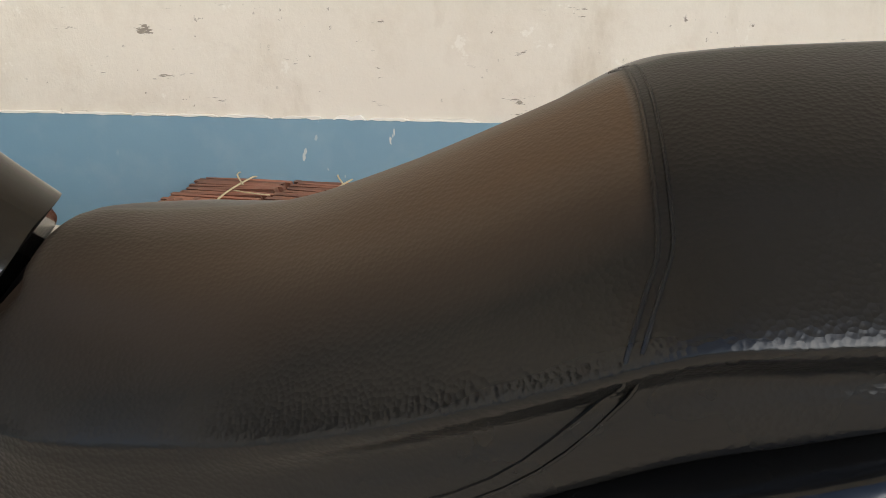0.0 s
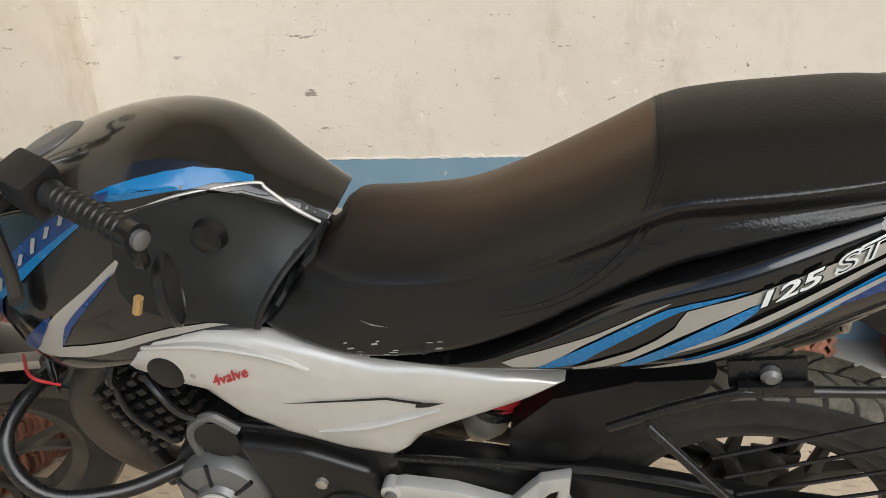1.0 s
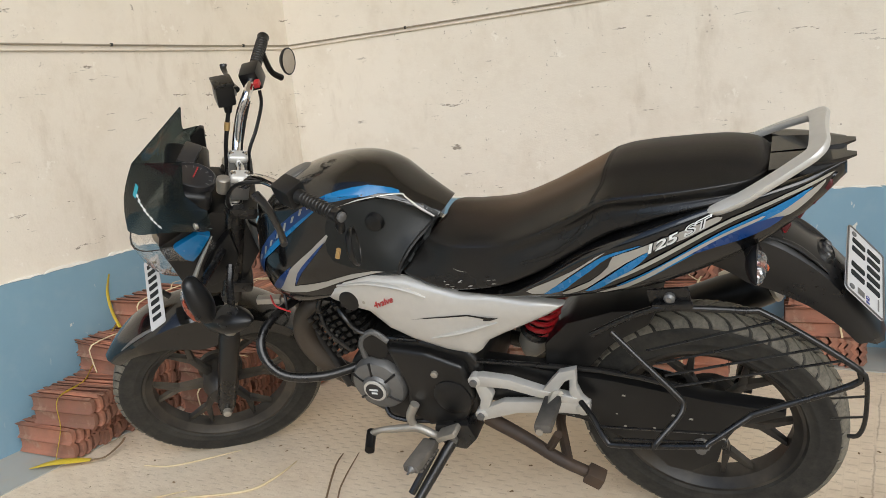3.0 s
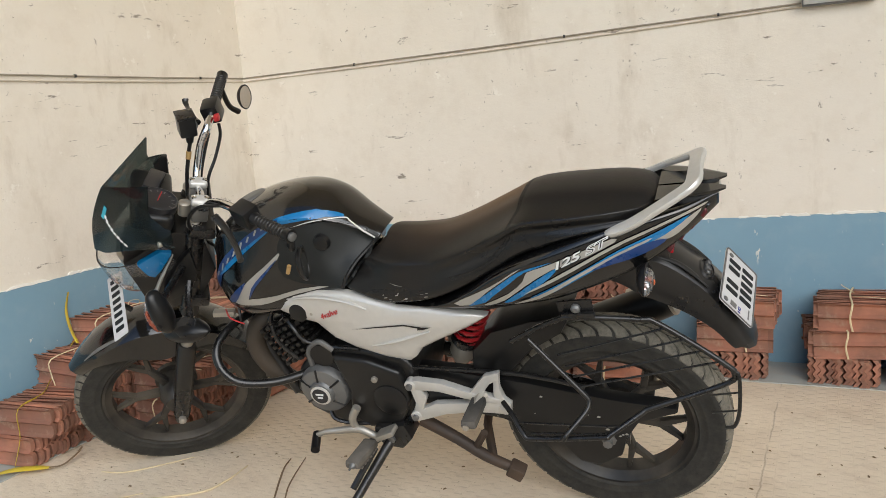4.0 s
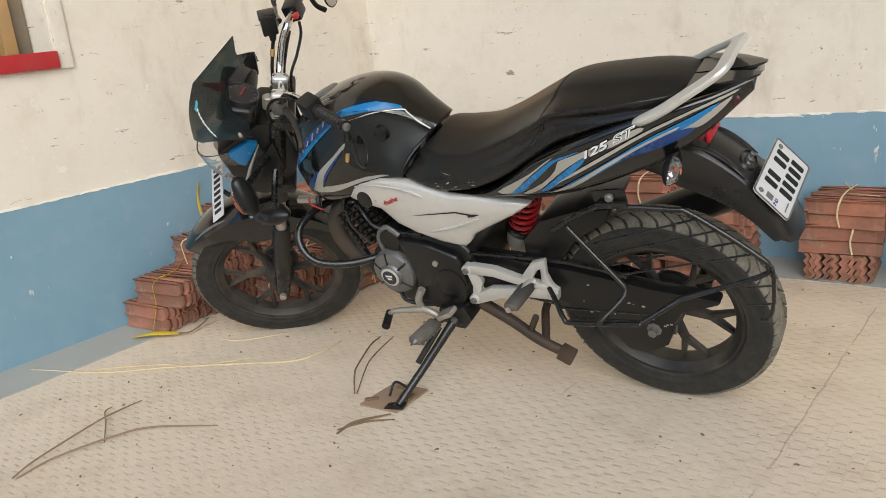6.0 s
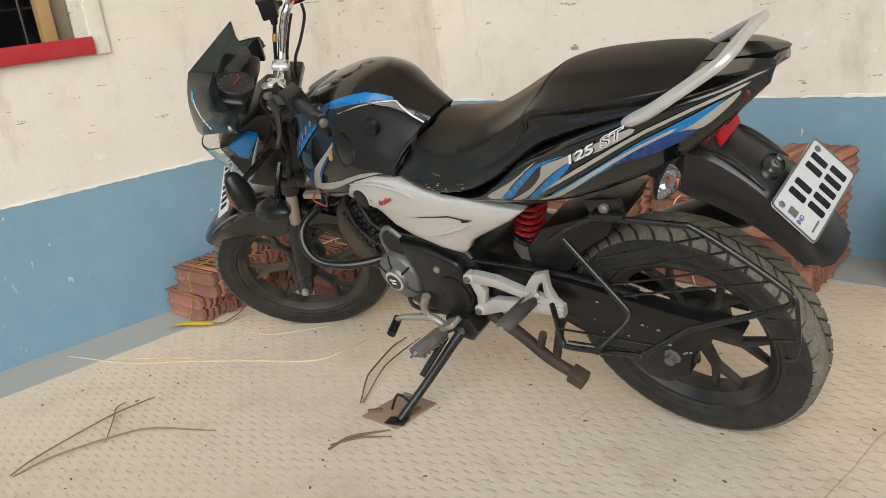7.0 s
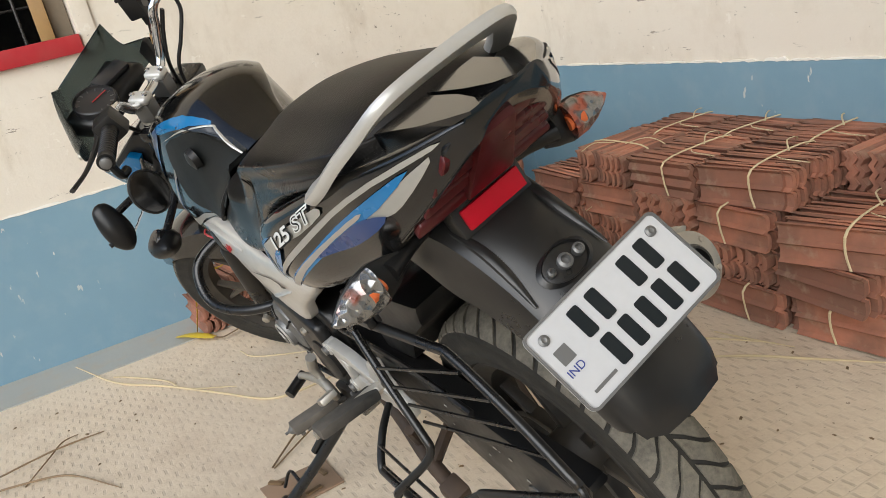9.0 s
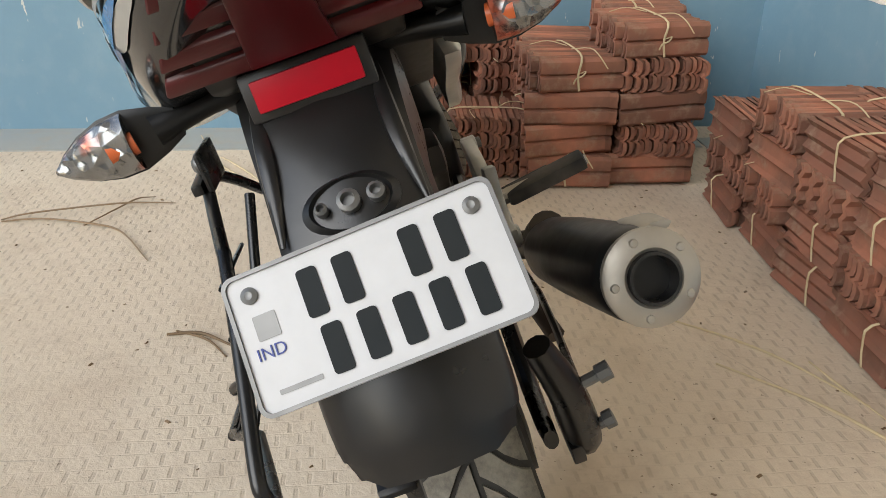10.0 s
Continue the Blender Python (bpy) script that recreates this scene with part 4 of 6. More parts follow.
# silver side panels
WHITE_EDGE = [(-0.806, 0.700), (-0.790, 0.728), (-0.757, 0.746), (-0.678, 0.758), (-0.600, 0.752), (-0.527, 0.731), (-0.455, 0.712), (-0.384, 0.712), (-0.302, 0.699), (-0.238, 0.692), (-0.282, 0.663), (-0.335, 0.637), (-0.382, 0.615), (-0.424, 0.593), (-0.447, 0.566), (-0.466, 0.552), (-0.528, 0.561), (-0.612, 0.589), (-0.668, 0.619), (-0.690, 0.643), (-0.712, 0.667), (-0.760, 0.680)]
for side in (-1, 1):
    n = len(WHITE_EDGE)
    cu, cw = -0.55, 0.66
    rings = [[(u, 0.128, w) for u, w in WHITE_EDGE], [(u, 0.146, w) for u, w in WHITE_EDGE]]
    for k, v in ((0.05, 0.1525), (0.14, 0.156), (0.45, 0.159), (0.8, 0.161)):
        rings.append([(u + (cu - u) * k, v, w + (cw - 0.02 * (u - cu) - w) * k) for u, w in WHITE_EDGE])
    verts = [p for r in rings for p in r] + [(cu, 0.161, cw)]
    faces = [(a * n + i, a * n + (i + 1) % n, (a + 1) * n + (i + 1) % n, (a + 1) * n + i) for a in range(len(rings) - 1) for i in range(n)]
    faces += [((len(rings) - 1) * n + i, (len(rings) - 1) * n + (i + 1) % n, len(rings) * n) for i in range(n)]
    bm = bm_of([(u, v * side, w) for u, v, w in verts], faces)
    SIDE_BVH = BVHTree.FromBMesh(bm)
    sp = part("side_panel", bm, SILVER, bike, "silver painted side panel", 45)
    # no real fold here: the crease's shade is a flat black film
    decal("crease", SIDE_BVH, [(-0.600, 0.653), (-0.545, 0.661), (-0.455, 0.671), (-0.410, 0.664), (-0.412, 0.659), (-0.455, 0.667), (-0.545, 0.658)], MATTE, sp, "black film painting the shade of a pressed crease", side=side, steps=1, lift=0.002)
    decal("crease", SIDE_BVH, [(-0.418, 0.664), (-0.382, 0.664), (-0.405, 0.656), (-0.420, 0.655)], MATTE, sp, "small dark vent", side=side, steps=1, lift=0.003)
    part("ridge", moved(tube([(-0.77, 0.153, 0.736), (-0.68, 0.157, 0.746), (-0.60, 0.159, 0.735), (-0.545, 0.160, 0.712)], [0.003, 0.007, 0.006, 0.002], 8, 4, flat=0.6), Matrix.Diagonal((1, side, 1, 1))), SILVER, sp)
    part("ridge", moved(tube([(-0.56, 0.158, 0.600), (-0.48, 0.161, 0.622), (-0.39, 0.159, 0.650)], [0.002, 0.008, 0.003], 8, 4, flat=0.5), Matrix.Diagonal((1, side, 1, 1))), SILVER, sp)
    part("lock_cover", lathe([(0.026, -0.02), (0.026, 0.004), (0.022, 0.006), (0.0, 0.004)], toward((-0.748, side * 0.153, 0.696), (0, side, 0)), 24), MATTE, sp, "black round plug")
    part("rivet", lathe([(0.004, -0.01), (0.004, 0.002), (0, 0.003)], toward((-0.709, side * 0.157, 0.694), (0, side, 0)), 10), ALLOY, sp)

# "4 valve" lettering on the left side panel
txt = bpy.data.curves.new("lettering", "FONT")
txt.body, txt.size, txt.extrude, txt.shear = "4valve", 0.023, 0.0008, 0.4
txt.align_x = "CENTER"
tob_ = new("lettering", txt)
dg = bpy.context.evaluated_depsgraph_get()
me = bpy.data.meshes.new_from_object(tob_.evaluated_get(dg))
bpy.data.objects.remove(tob_)
bmt = bmesh.new()
bmt.from_mesh(me)
moved(bmt, pose(-0.655, -0.1615, 0.690, 90, -20, 0))
part("lettering", bmt, RED_PLASTIC, [o for o in bike.children if o.name.startswith("side_panel")][0], "red lettering", 60)

# under-seat body and frame, behind the panels
part("frame_body", prism([(-0.98, 0.72), (-0.60, 0.76), (-0.30, 0.73), (-0.10, 0.78), (0.12, 0.87), (0.10, 0.80), (-0.12, 0.70), (-0.30, 0.665), (-0.42, 0.66), (-0.50, 0.60), (-0.72, 0.62), (-0.90, 0.66)], -0.10, 0.10, 0.01), MATTE, bike, "black inner body")
part("frame_tube", tube([(-0.98, 0, 0.84), (-1.00, -0.03, 0.68), (-0.96, -0.05, 0.50), (-0.90, -0.06, 0.36)], 0.018, 10), FRAME, bike)

# engine
case = part("engine", prism([(-0.76, 0.555), (-0.66, 0.575), (-0.50, 0.54), (-0.475, 0.50), (-0.49, 0.40), (-0.52, 0.34), (-0.60, 0.30), (-0.74, 0.30), (-0.83, 0.35), (-0.86, 0.42), (-0.83, 0.49)], -0.125, 0.12, 0.02, 3), ENGINE, bike, "black engine with grey casing")
part("side_cover", prism([(-0.70, 0.555), (-0.60, 0.545), (-0.51, 0.51), (-0.50, 0.42), (-0.54, 0.34), (-0.64, 0.315), (-0.69, 0.35), (-0.675, 0.44)], -0.150, -0.11, 0.014, 3), ENGINE, case, "black sprocket cover")
part("sprocket_cover", lathe([(0.05, -0.02), (0.048, 0.006), (0.036, 0.012), (0.0, 0.012)], toward((-0.555, -0.148, 0.42), (0, -1, 0)), 28), MATTE, case, "round black cover")
cover = part("stator_cover", lathe([(0.074, -0.05), (0.074, 0.0), (0.068, 0.014), (0.05, 0.020), (0.038, 0.021), (0.034, 0.030), (0.0, 0.032)], toward((-0.755, -0.135, 0.435), (0, -1, 0)), 40), GREY, case, "grey alloy stator cover")
part("badge", lathe([(0.030, 0), (0.030, 0.003), (0.027, 0.004), (0.0, 0.004)], toward((-0.755, -0.166, 0.435), (0, -1, 0)), 28), SILVER, cover, "chrome ring badge")
part("badge_face", lathe([(0.0235, 0), (0.0235, 0.0012), (0.0, 0.0012)], toward((-0.755, -0.1702, 0.435), (0, -1, 0)), 28), DIAL, cover, "black badge face")
for k, wd in ((0.003, 0.024), (-0.007, 0.016)):
    part("badge_bar", box((-0.755 - wd / 2, -0.1722, 0.435 + k), (-0.755 + wd / 2, -0.1712, 0.4385 + k + 0.002)), WRITE, cover)
for a in (35, 95, 150, 215, 320):
    c, s = math.cos(radians(a)), math.sin(radians(a))
    part("rib", tube([(-0.755 + 0.036 * c, -0.157, 0.435 + 0.036 * s), (-0.755 + 0.070 * c, -0.149, 0.435 + 0.070 * s)], 0.0036, 6, 1), MATTE, cover, "dark groove")
carb = part("carburettor", lathe([(0.026, -0.03), (0.03, -0.02), (0.024, 0.0), (0.03, 0.03), (0.026, 0.05), (0.03, 0.06), (0.0, 0.06)], toward((-0.70, -0.03, 0.615), (1, 0, 0.1)), 18), GREY, case, "grey carburettor")
part("float_bowl", box((-0.70, -0.055, 0.565), (-0.655, -0.005, 0.60), 0.008), GREY, carb)
part("hose", tube([(-0.84, -0.10, 0.66), (-0.80, -0.128, 0.63), (-0.77, -0.132, 0.59), (-0.70, -0.12, 0.565), (-0.62, -0.125, 0.565)], 0.006, 8, 4), FRAME, case)
part("hose", tube([(-0.88, -0.07, 0.67), (-0.87, -0.12, 0.64), (-0.86, -0.128, 0.58), (-0.82, -0.12, 0.52)], 0.005, 8, 4), FRAME, case)
part("plug_cap", tube([(-0.86, -0.095, 0.63), (-0.865, -0.128, 0.645), (-0.85, -0.13, 0.68), (-0.83, -0.09, 0.71)], [0.010, 0.009, 0.005, 0.005], 8, 4), FRAME, case, "black spark plug cap and lead")
part("starter_motor", tube([(-0.735, -0.06, 0.545), (-0.735, -0.135, 0.545)], 0.034, 18, 1), MATTE, case, "black starter motor")
part("starter_strap", tube([(-0.78, -0.125, 0.50), (-0.775, -0.128, 0.555), (-0.735, -0.13, 0.588), (-0.70, -0.128, 0.56)], 0.008, 8), GREY, case)
part("bolt", lathe([(0.009, -0.02), (0.009, 0.004), (0.005, 0.006), (0, 0.006)], toward((-0.585, -0.153, 0.488), (0, -1, 0)), 8), ALLOY, case, "bright bolt")
for i in range(7):
    t = i / 6
    c = Vector((-0.80 - 0.05 * t, 0, 0.53 + 0.105 * t))
    fin = merge(box((-0.075, -0.106, -0.003), (0.075, 0.115, 0.003), 0.002), *[box((-0.074 + 0.025 * q, -0.122, -0.0055), (-0.058 + 0.025 * q, -0.100, 0.0055), 0.002) for q in range(6)])
    part("cooling_fin", moved(fin, Matrix.Translation(c) @ Matrix.Rotation(radians(-24), 4, "Y")), ENGINE, case)
part("cylinder", moved(box((-0.055, -0.095, -0.07), (0.055, 0.095, 0.07), 0.012), Matrix.Translation((-0.825, 0, 0.585)) @ Matrix.Rotation(radians(-24), 4, "Y")), ENGINE, case)
part("oil_pipe", tube([(-0.76, -0.14, 0.372), (-0.74, -0.155, 0.345), (-0.69, -0.15, 0.33), (-0.64, -0.145, 0.33)], 0.006, 8, 4), FRAME, case)
part("gear_arm", tube([(-0.655, -0.165, 0.40), (-0.675, -0.172, 0.365), (-0.672, -0.172, 0.335)], [0.012, 0.011, 0.009], 10), ALLOY, case, "worn alloy shift arm")
lever = part("gear_lever", tube([(-0.80, -0.19, 0.305), (-0.765, -0.19, 0.325), (-0.72, -0.18, 0.327), (-0.66, -0.175, 0.332), (-0.61, -0.178, 0.315), (-0.575, -0.185, 0.345)], [0.009, 0.008, 0.010, 0.011, 0.010, 0.008], 10), ALLOY, bike, "worn alloy heel-toe gear lever")
part("toe_rubber", tube([(-0.798, -0.18, 0.308), (-0.777, -0.238, 0.302)], 0.0125, 12, 1), MATTE, lever, "black rubber")
part("heel_pad", moved(box((-0.03, -0.02, -0.008), (0.03, 0.02, 0.008), 0.006), pose(-0.565, -0.20, 0.35, 0, -25, 0)), ALLOY, lever, "bright heel pad")

# exhaust
ex = part("exhaust", tube([(-0.86, 0.0, 0.60), (-0.945, -0.055, 0.605), (-0.985, -0.07, 0.53), (-0.955, -0.06, 0.43), (-0.88, -0.02, 0.335), (-0.76, 0.05, 0.275), (-0.55, 0.11, 0.27), (-0.35, 0.17, 0.33), (-0.25, 0.195, 0.395)], [0.022, 0.026, 0.029, 0.029, 0.026, 0.022, 0.022, 0.024, 0.03], 14, 6), HEADER, bike, "black exhaust pipe and silencer")
mdir = Vector((0.40, 0.035, 0.15)).normalized()
m0 = Vector((0.130, 0.222, 0.509)) - mdir * 0.43
part("silencer", lathe([(0.03, -0.01), (0.040, 0.03), (0.048, 0.08), (0.051, 0.20), (0.051, 0.40), (0.049, 0.425), (0.045, 0.43), (0.03, 0.43)], toward(m0, mdir), 32), MATTE, ex, "matt black silencer")
part("end_cap", lathe([(0.050, 0.0), (0.050, 0.008), (0.044, 0.013), (0.030, 0.015), (0.0265, 0.012), (0.0265, 0.0), (0.050, 0.0)], toward(m0 + mdir * 0.431, mdir), 36), ALLOY, ex, "silver end cap")
part("outlet", lathe([(0.0262, -0.01), (0.0262, 0.016), (0.023, 0.016), (0.021, -0.03), (0.0, -0.03)], toward(m0 + mdir * 0.435, mdir), 28), FRAME, ex, "black outlet ring")
for a in range(5):
    c = 2 * math.pi * a / 5 + 0.5
    part("rivet", moved(lathe([(0.005, 0), (0.004, 0.003), (0, 0.004)], Matrix.Translation((0.040 * math.cos(c), 0.040 * math.sin(c), 0.013)), 8), toward(m0 + mdir * 0.431, mdir)), ALLOY, ex)
part("heat_shield", tube([m0 + mdir * 0.31 + Vector((0, 0.024, 0.046)), m0 + mdir * 0.36 + Vector((0, 0.024, 0.049)), m0 + mdir * 0.41 + Vector((0, 0.024, 0.046))], [0.016, 0.022, 0.018], 8, 4, flat=0.35), ALLOY, ex, "silver heat shield")

# leg guard and front pipes
part("leg_guard", tube([(-0.985, -0.03, 0.62), (-1.005, -0.12, 0.625), (-1.015, -0.19, 0.605), (-1.0, -0.222, 0.558), (-0.955, -0.225, 0.515), (-0.88, -0.19, 0.49), (-0.82, -0.13, 0.475), (-0.78, -0.08, 0.47)], 0.012, 10), FRAME, bike, "black tubular leg guard")
part("leg_guard", tube([(-0.985, 0.03, 0.62), (-1.005, 0.12, 0.625), (-1.015, 0.19, 0.605), (-1.0, 0.222, 0.558), (-0.955, 0.225, 0.515), (-0.88, 0.19, 0.49), (-0.82, 0.13, 0.475), (-0.78, 0.08, 0.47)], 0.012, 10), FRAME, bike, "black tubular leg guard")
part("guard_clamp", moved(box((-0.03, -0.012, -0.008), (0.03, 0.012, 0.008), 0.003), pose(-1.03, -0.10, 0.655, 0, 10, 20)), ALLOY, bike, "bright guard clamp")
part("wire", tube([(-1.03, -0.09, 0.66), (-0.98, -0.14, 0.665), (-0.95, -0.13, 0.64)], 0.0025, 6), RED_PLASTIC, bike, "red loose wire")
part("wire", tube([(-0.97, -0.10, 0.70), (-0.955, -0.13, 0.66), (-0.97, -0.12, 0.62), (-0.985, -0.09, 0.66)], 0.004, 6), MATTE, bike, "black loose cable")

# swing arm, chain case, shock absorbers
part("swing_arm", tube([(-0.50, -0.105, 0.41), (-0.28, -0.095, 0.36), (-0.02, -0.085, 0.295), (0.05, -0.085, 0.285)], [0.024, 0.022, 0.02, 0.016], 10, 4, flat=0.6, up=(0, 1, 0)), FRAME, bike)
part("swing_arm", tube([(-0.50, 0.105, 0.41), (-0.28, 0.095, 0.36), (-0.02, 0.085, 0.295), (0.05, 0.085, 0.285)], [0.024, 0.022, 0.02, 0.016], 10, 4, flat=0.6, up=(0, 1, 0)), FRAME, bike)
part("axle_nut", lathe([(0.02, 0), (0.02, 0.012), (0.012, 0.014), (0.012, 0.03), (0, 0.03)], toward((0.0, -0.095, 0.295), (0, -1, 0)), 8), GREY, bike)
def slab_(q):
    n = len(q)
    return bm_of([(x, y, z) for z in (0, 0.001) for x, y in q], [tuple(range(n))[::-1], tuple(range(n, 2 * n))] + [(i, (i + 1) % n, n + (i + 1) % n, n + i) for i in range(n)])


case_ = part("chain_case", prism([(-0.53, 0.50), (-0.36, 0.485), (-0.18, 0.46), (0.03, 0.42), (0.17, 0.405), (0.175, 0.392), (0.08, 0.355), (0.045, 0.30), (0.03, 0.245), (-0.03, 0.205), (-0.08, 0.215), (-0.12, 0.265), (-0.28, 0.345), (-0.42, 0.39), (-0.52, 0.41)], -0.105, -0.062, 0.010, 2), MATTE, bike, "black plastic chain case")
crng = random.Random(9)
for i in range(14):
    u, w = crng.uniform(-0.42, 0.10), crng.uniform(0.33, 0.43)
    w = min(w, 0.455 - 0.16 * (u + 0.2)) - (0.02 if u > 0 else 0)
    r = crng.uniform(0.002, 0.006)
    part("paint_fleck", moved(slab_([(-r, -r * 0.4), (r * 0.8, -r * 0.6), (r, r * 0.3), (-r * 0.3, r * 0.6)]), Matrix.Translation((u, -0.1062, w)) @ Matrix.Rotation(radians(90), 4, "X")), PALE, case_)
part("hugger", prism([(-0.335, 0.47), (-0.325, 0.54), (-0.265, 0.60), (-0.16, 0.635), (-0.06, 0.645), (-0.085, 0.60), (-0.17, 0.545), (-0.225, 0.48)], -0.088, 0.08, 0.012, 2), MATTE, bike, "black mudguard flap ahead of the wheel")
part("linkage_rod", tube([(-0.52, -0.115, 0.505), (-0.20, -0.112, 0.495), (-0.04, -0.11, 0.462)], 0.006, 8, 2), FRAME, bike)
for side in (-1,):
    top, low = Vector((-0.285, -0.03, 0.700)), Vector((-0.388, -0.03, 0.465))
    ax = (low - top).normalized()
    sh = part("shock_absorber", tube([top, top + ax * 0.06, low], 0.011, 10, 1), FRAME, bike, "shock absorber with a red spring")
    coil = []
    for i in range(73):
        a = 2 * math.pi * i / 12
        p = toward(top + ax * (0.05 + 0.125 * i / 72), ax) @ Vector((0.033 * math.cos(a), 0.033 * math.sin(a), 0))
        coil.append(tuple(p))
    part("spring", tube(coil, 0.0062, 7, 1), RED_SPRING, sh, "red coil spring")
    part("lower_body", lathe([(0.036, 0), (0.036, 0.04), (0.026, 0.06), (0.018, 0.075)], toward(top + ax * 0.178, ax), 20), ALLOY, sh, "silver lower body")
    part("spring_seat", lathe([(0.039, 0), (0.041, 0.012), (0.036, 0.02)], toward(top + ax * 0.168, ax), 20), FRAME, sh)

# silver footrest hangers, pegs
def hanger_plate(side):
    """A cast hanger: a heavy border round two open windows."""
    flat = [[(-0.497, 0.482), (-0.470, 0.488), (-0.400, 0.482), (-0.330, 0.458), (-0.248, 0.441), (-0.246, 0.424), (-0.340, 0.436), (-0.412, 0.455), (-0.470, 0.456), (-0.486, 0.462)],
            [(-0.506, 0.356), (-0.487, 0.352), (-0.405, 0.381), (-0.312, 0.395), (-0.228, 0.394), (-0.222, 0.428), (-0.246, 0.432), (-0.320, 0.424), (-0.430, 0.414), (-0.480, 0.388)],
            [(-0.495, 0.478), (-0.468, 0.476), (-0.450, 0.430), (-0.472, 0.385), (-0.502, 0.365), (-0.486, 0.414)],
            [(-0.330, 0.452), (-0.302, 0.487), (-0.282, 0.510), (-0.240, 0.523), (-0.243, 0.500), (-0.270, 0.486), (-0.296, 0.450)],
            [(-0.258, 0.500), (-0.240, 0.520), (-0.246, 0.475), (-0.238, 0.443), (-0.222, 0.426), (-0.252, 0.420), (-0.266, 0.452)]]
    bars = [prism(q, side * (0.150 - 0.0007 * n), side * (0.128 + 0.0007 * n), 0.004, 2) for n, q in enumerate(flat)]
    return merge(*bars, *[lathe([(0.0, -0.012), (0.015, -0.012), (0.015, 0.010), (0.012, 0.012), (0.0, 0.012)], toward((u, side * 0.142, z), (0, side, 0)), 16) for u, z in ((-0.488, 0.472), (-0.492, 0.370), (-0.240, 0.411))])


for side in (-1, 1):
    hang = part("footrest_hanger", hanger_plate(side), CAST, bike, "silver cast footrest hanger")
    for u, w in ((-0.488, 0.472), (-0.492, 0.370)):
        part("bolt", lathe([(0.009, -0.004), (0.009, 0.004), (0.005, 0.005), (0, 0.003)], toward((u, side * 0.157, w), (0, side, 0)), 10), GREY, hang)
    pg = part("passenger_peg", moved(box((-0.019, -0.014, 0), (0.019, 0.008, 0.125), 0.007), toward((-0.300, side * 0.158, 0.447), Vector((0.012, side * 0.115, 0.022)))), PEG, bike, "dusty black rubber passenger footrest")
    part("peg_bracket", tube([(-0.285, side * 0.14, 0.452), (-0.30, side * 0.165, 0.447), (-0.294, side * 0.285, 0.462)], [0.010, 0.013, 0.008], 8, 3), ALLOY, pg, "alloy peg bracket")
    PM = toward((-0.632, side * 0.180, 0.296), Vector((-0.006, side * 0.10, 0.012)))
    rp = part("rider_peg", moved(box((-0.021, -0.012, 0), (0.021, 0.010, 0.110), 0.007), PM), PEG, bike, "dusty black rubber footrest")
    for q in range(6):
        part("peg_rib", moved(box((-0.023, -0.016, 0.010 + 0.016 * q), (0.023, -0.010, 0.020 + 0.016 * q), 0.002), PM), PEG, rp)
    part("peg_arm", tube([(-0.52, side * 0.07, 0.31), (-0.58, side * 0.13, 0.30), (-0.632, side * 0.185, 0.296)], 0.011, 8, 3), FRAME, rp)
    part("peg_end", lathe([(0.018, 0), (0.014, 0.006), (0.005, 0.012), (0.005, 0.022), (0, 0.022)], toward((-0.637, side * 0.288, 0.308), (-0.1, side, 0.1)) @ Matrix.Diagonal((0.6, 0.6, 0.8, 1)), 10), GREY, rp, "metal peg end")

# stands
ss = part("side_stand", tube([(-0.56, -0.11, 0.315), (-0.585, -0.17, 0.285), (-0.645, -0.28, 0.205), (-0.692, -0.385, 0.145)], [0.016, 0.014, 0.012, 0.012], 10, 4), FRAME, bike, "black side stand, worn at the foot")
part("stand_foot", moved(box((-0.03, -0.018, -0.004), (0.03, 0.018, 0.004), 0.003), pose(-0.698, -0.395, 0.145, -18, 0, 15)), FRAME, ss)
part("stand_bracket", prism([(-0.62, 0.335), (-0.53, 0.345), (-0.515, 0.30), (-0.55, 0.262), (-0.60, 0.268), (-0.63, 0.295)], -0.165, -0.10, 0.008), FRAME, ss, "black stand bracket")
part("bolt", lathe([(0.011, 0), (0.011, 0.008), (0.006, 0.010), (0, 0.010)], toward((-0.575, -0.165, 0.298), (0, -1, 0)), 8), GREY, ss)
part("stand_spring", tube([(-0.618, -0.19, 0.285), (-0.665, -0.28, 0.215)], 0.009, 8, 1), FRAME, ss)
part("stand_pin", tube([(-0.672, -0.345, 0.172), (-0.715, -0.345, 0.190), (-0.728, -0.375, 0.160)], 0.004, 6), FRAME, ss)
cs = part("centre_stand", tube([(-0.50, -0.11, 0.325), (-0.40, -0.13, 0.285), (-0.32, -0.15, 0.25), (-0.24, -0.16, 0.222)], [0.018, 0.016, 0.015, 0.014], 10, 3), RUST, bike, "rusty black centre stand folded up")
part("stand_foot", moved(box((-0.022, -0.02, -0.018), (0.022, 0.02, 0.018), 0.006), pose(-0.238, -0.16, 0.218, 0, 30, 0)), RUST, cs)
part("stand_leg", tube([(-0.50, 0.11, 0.325), (-0.40, 0.13, 0.285), (-0.24, 0.16, 0.222)], 0.015, 10, 3), RUST, cs)
part("stand_bar", tube([(-0.30, -0.15, 0.245), (-0.35, 0, 0.275), (-0.30, 0.15, 0.245)], 0.012, 8, 3), RUST, cs)
part("stand_tab", tube([(-0.345, -0.14, 0.27), (-0.31, -0.15, 0.33)], 0.010, 8, 1), RUST, cs)

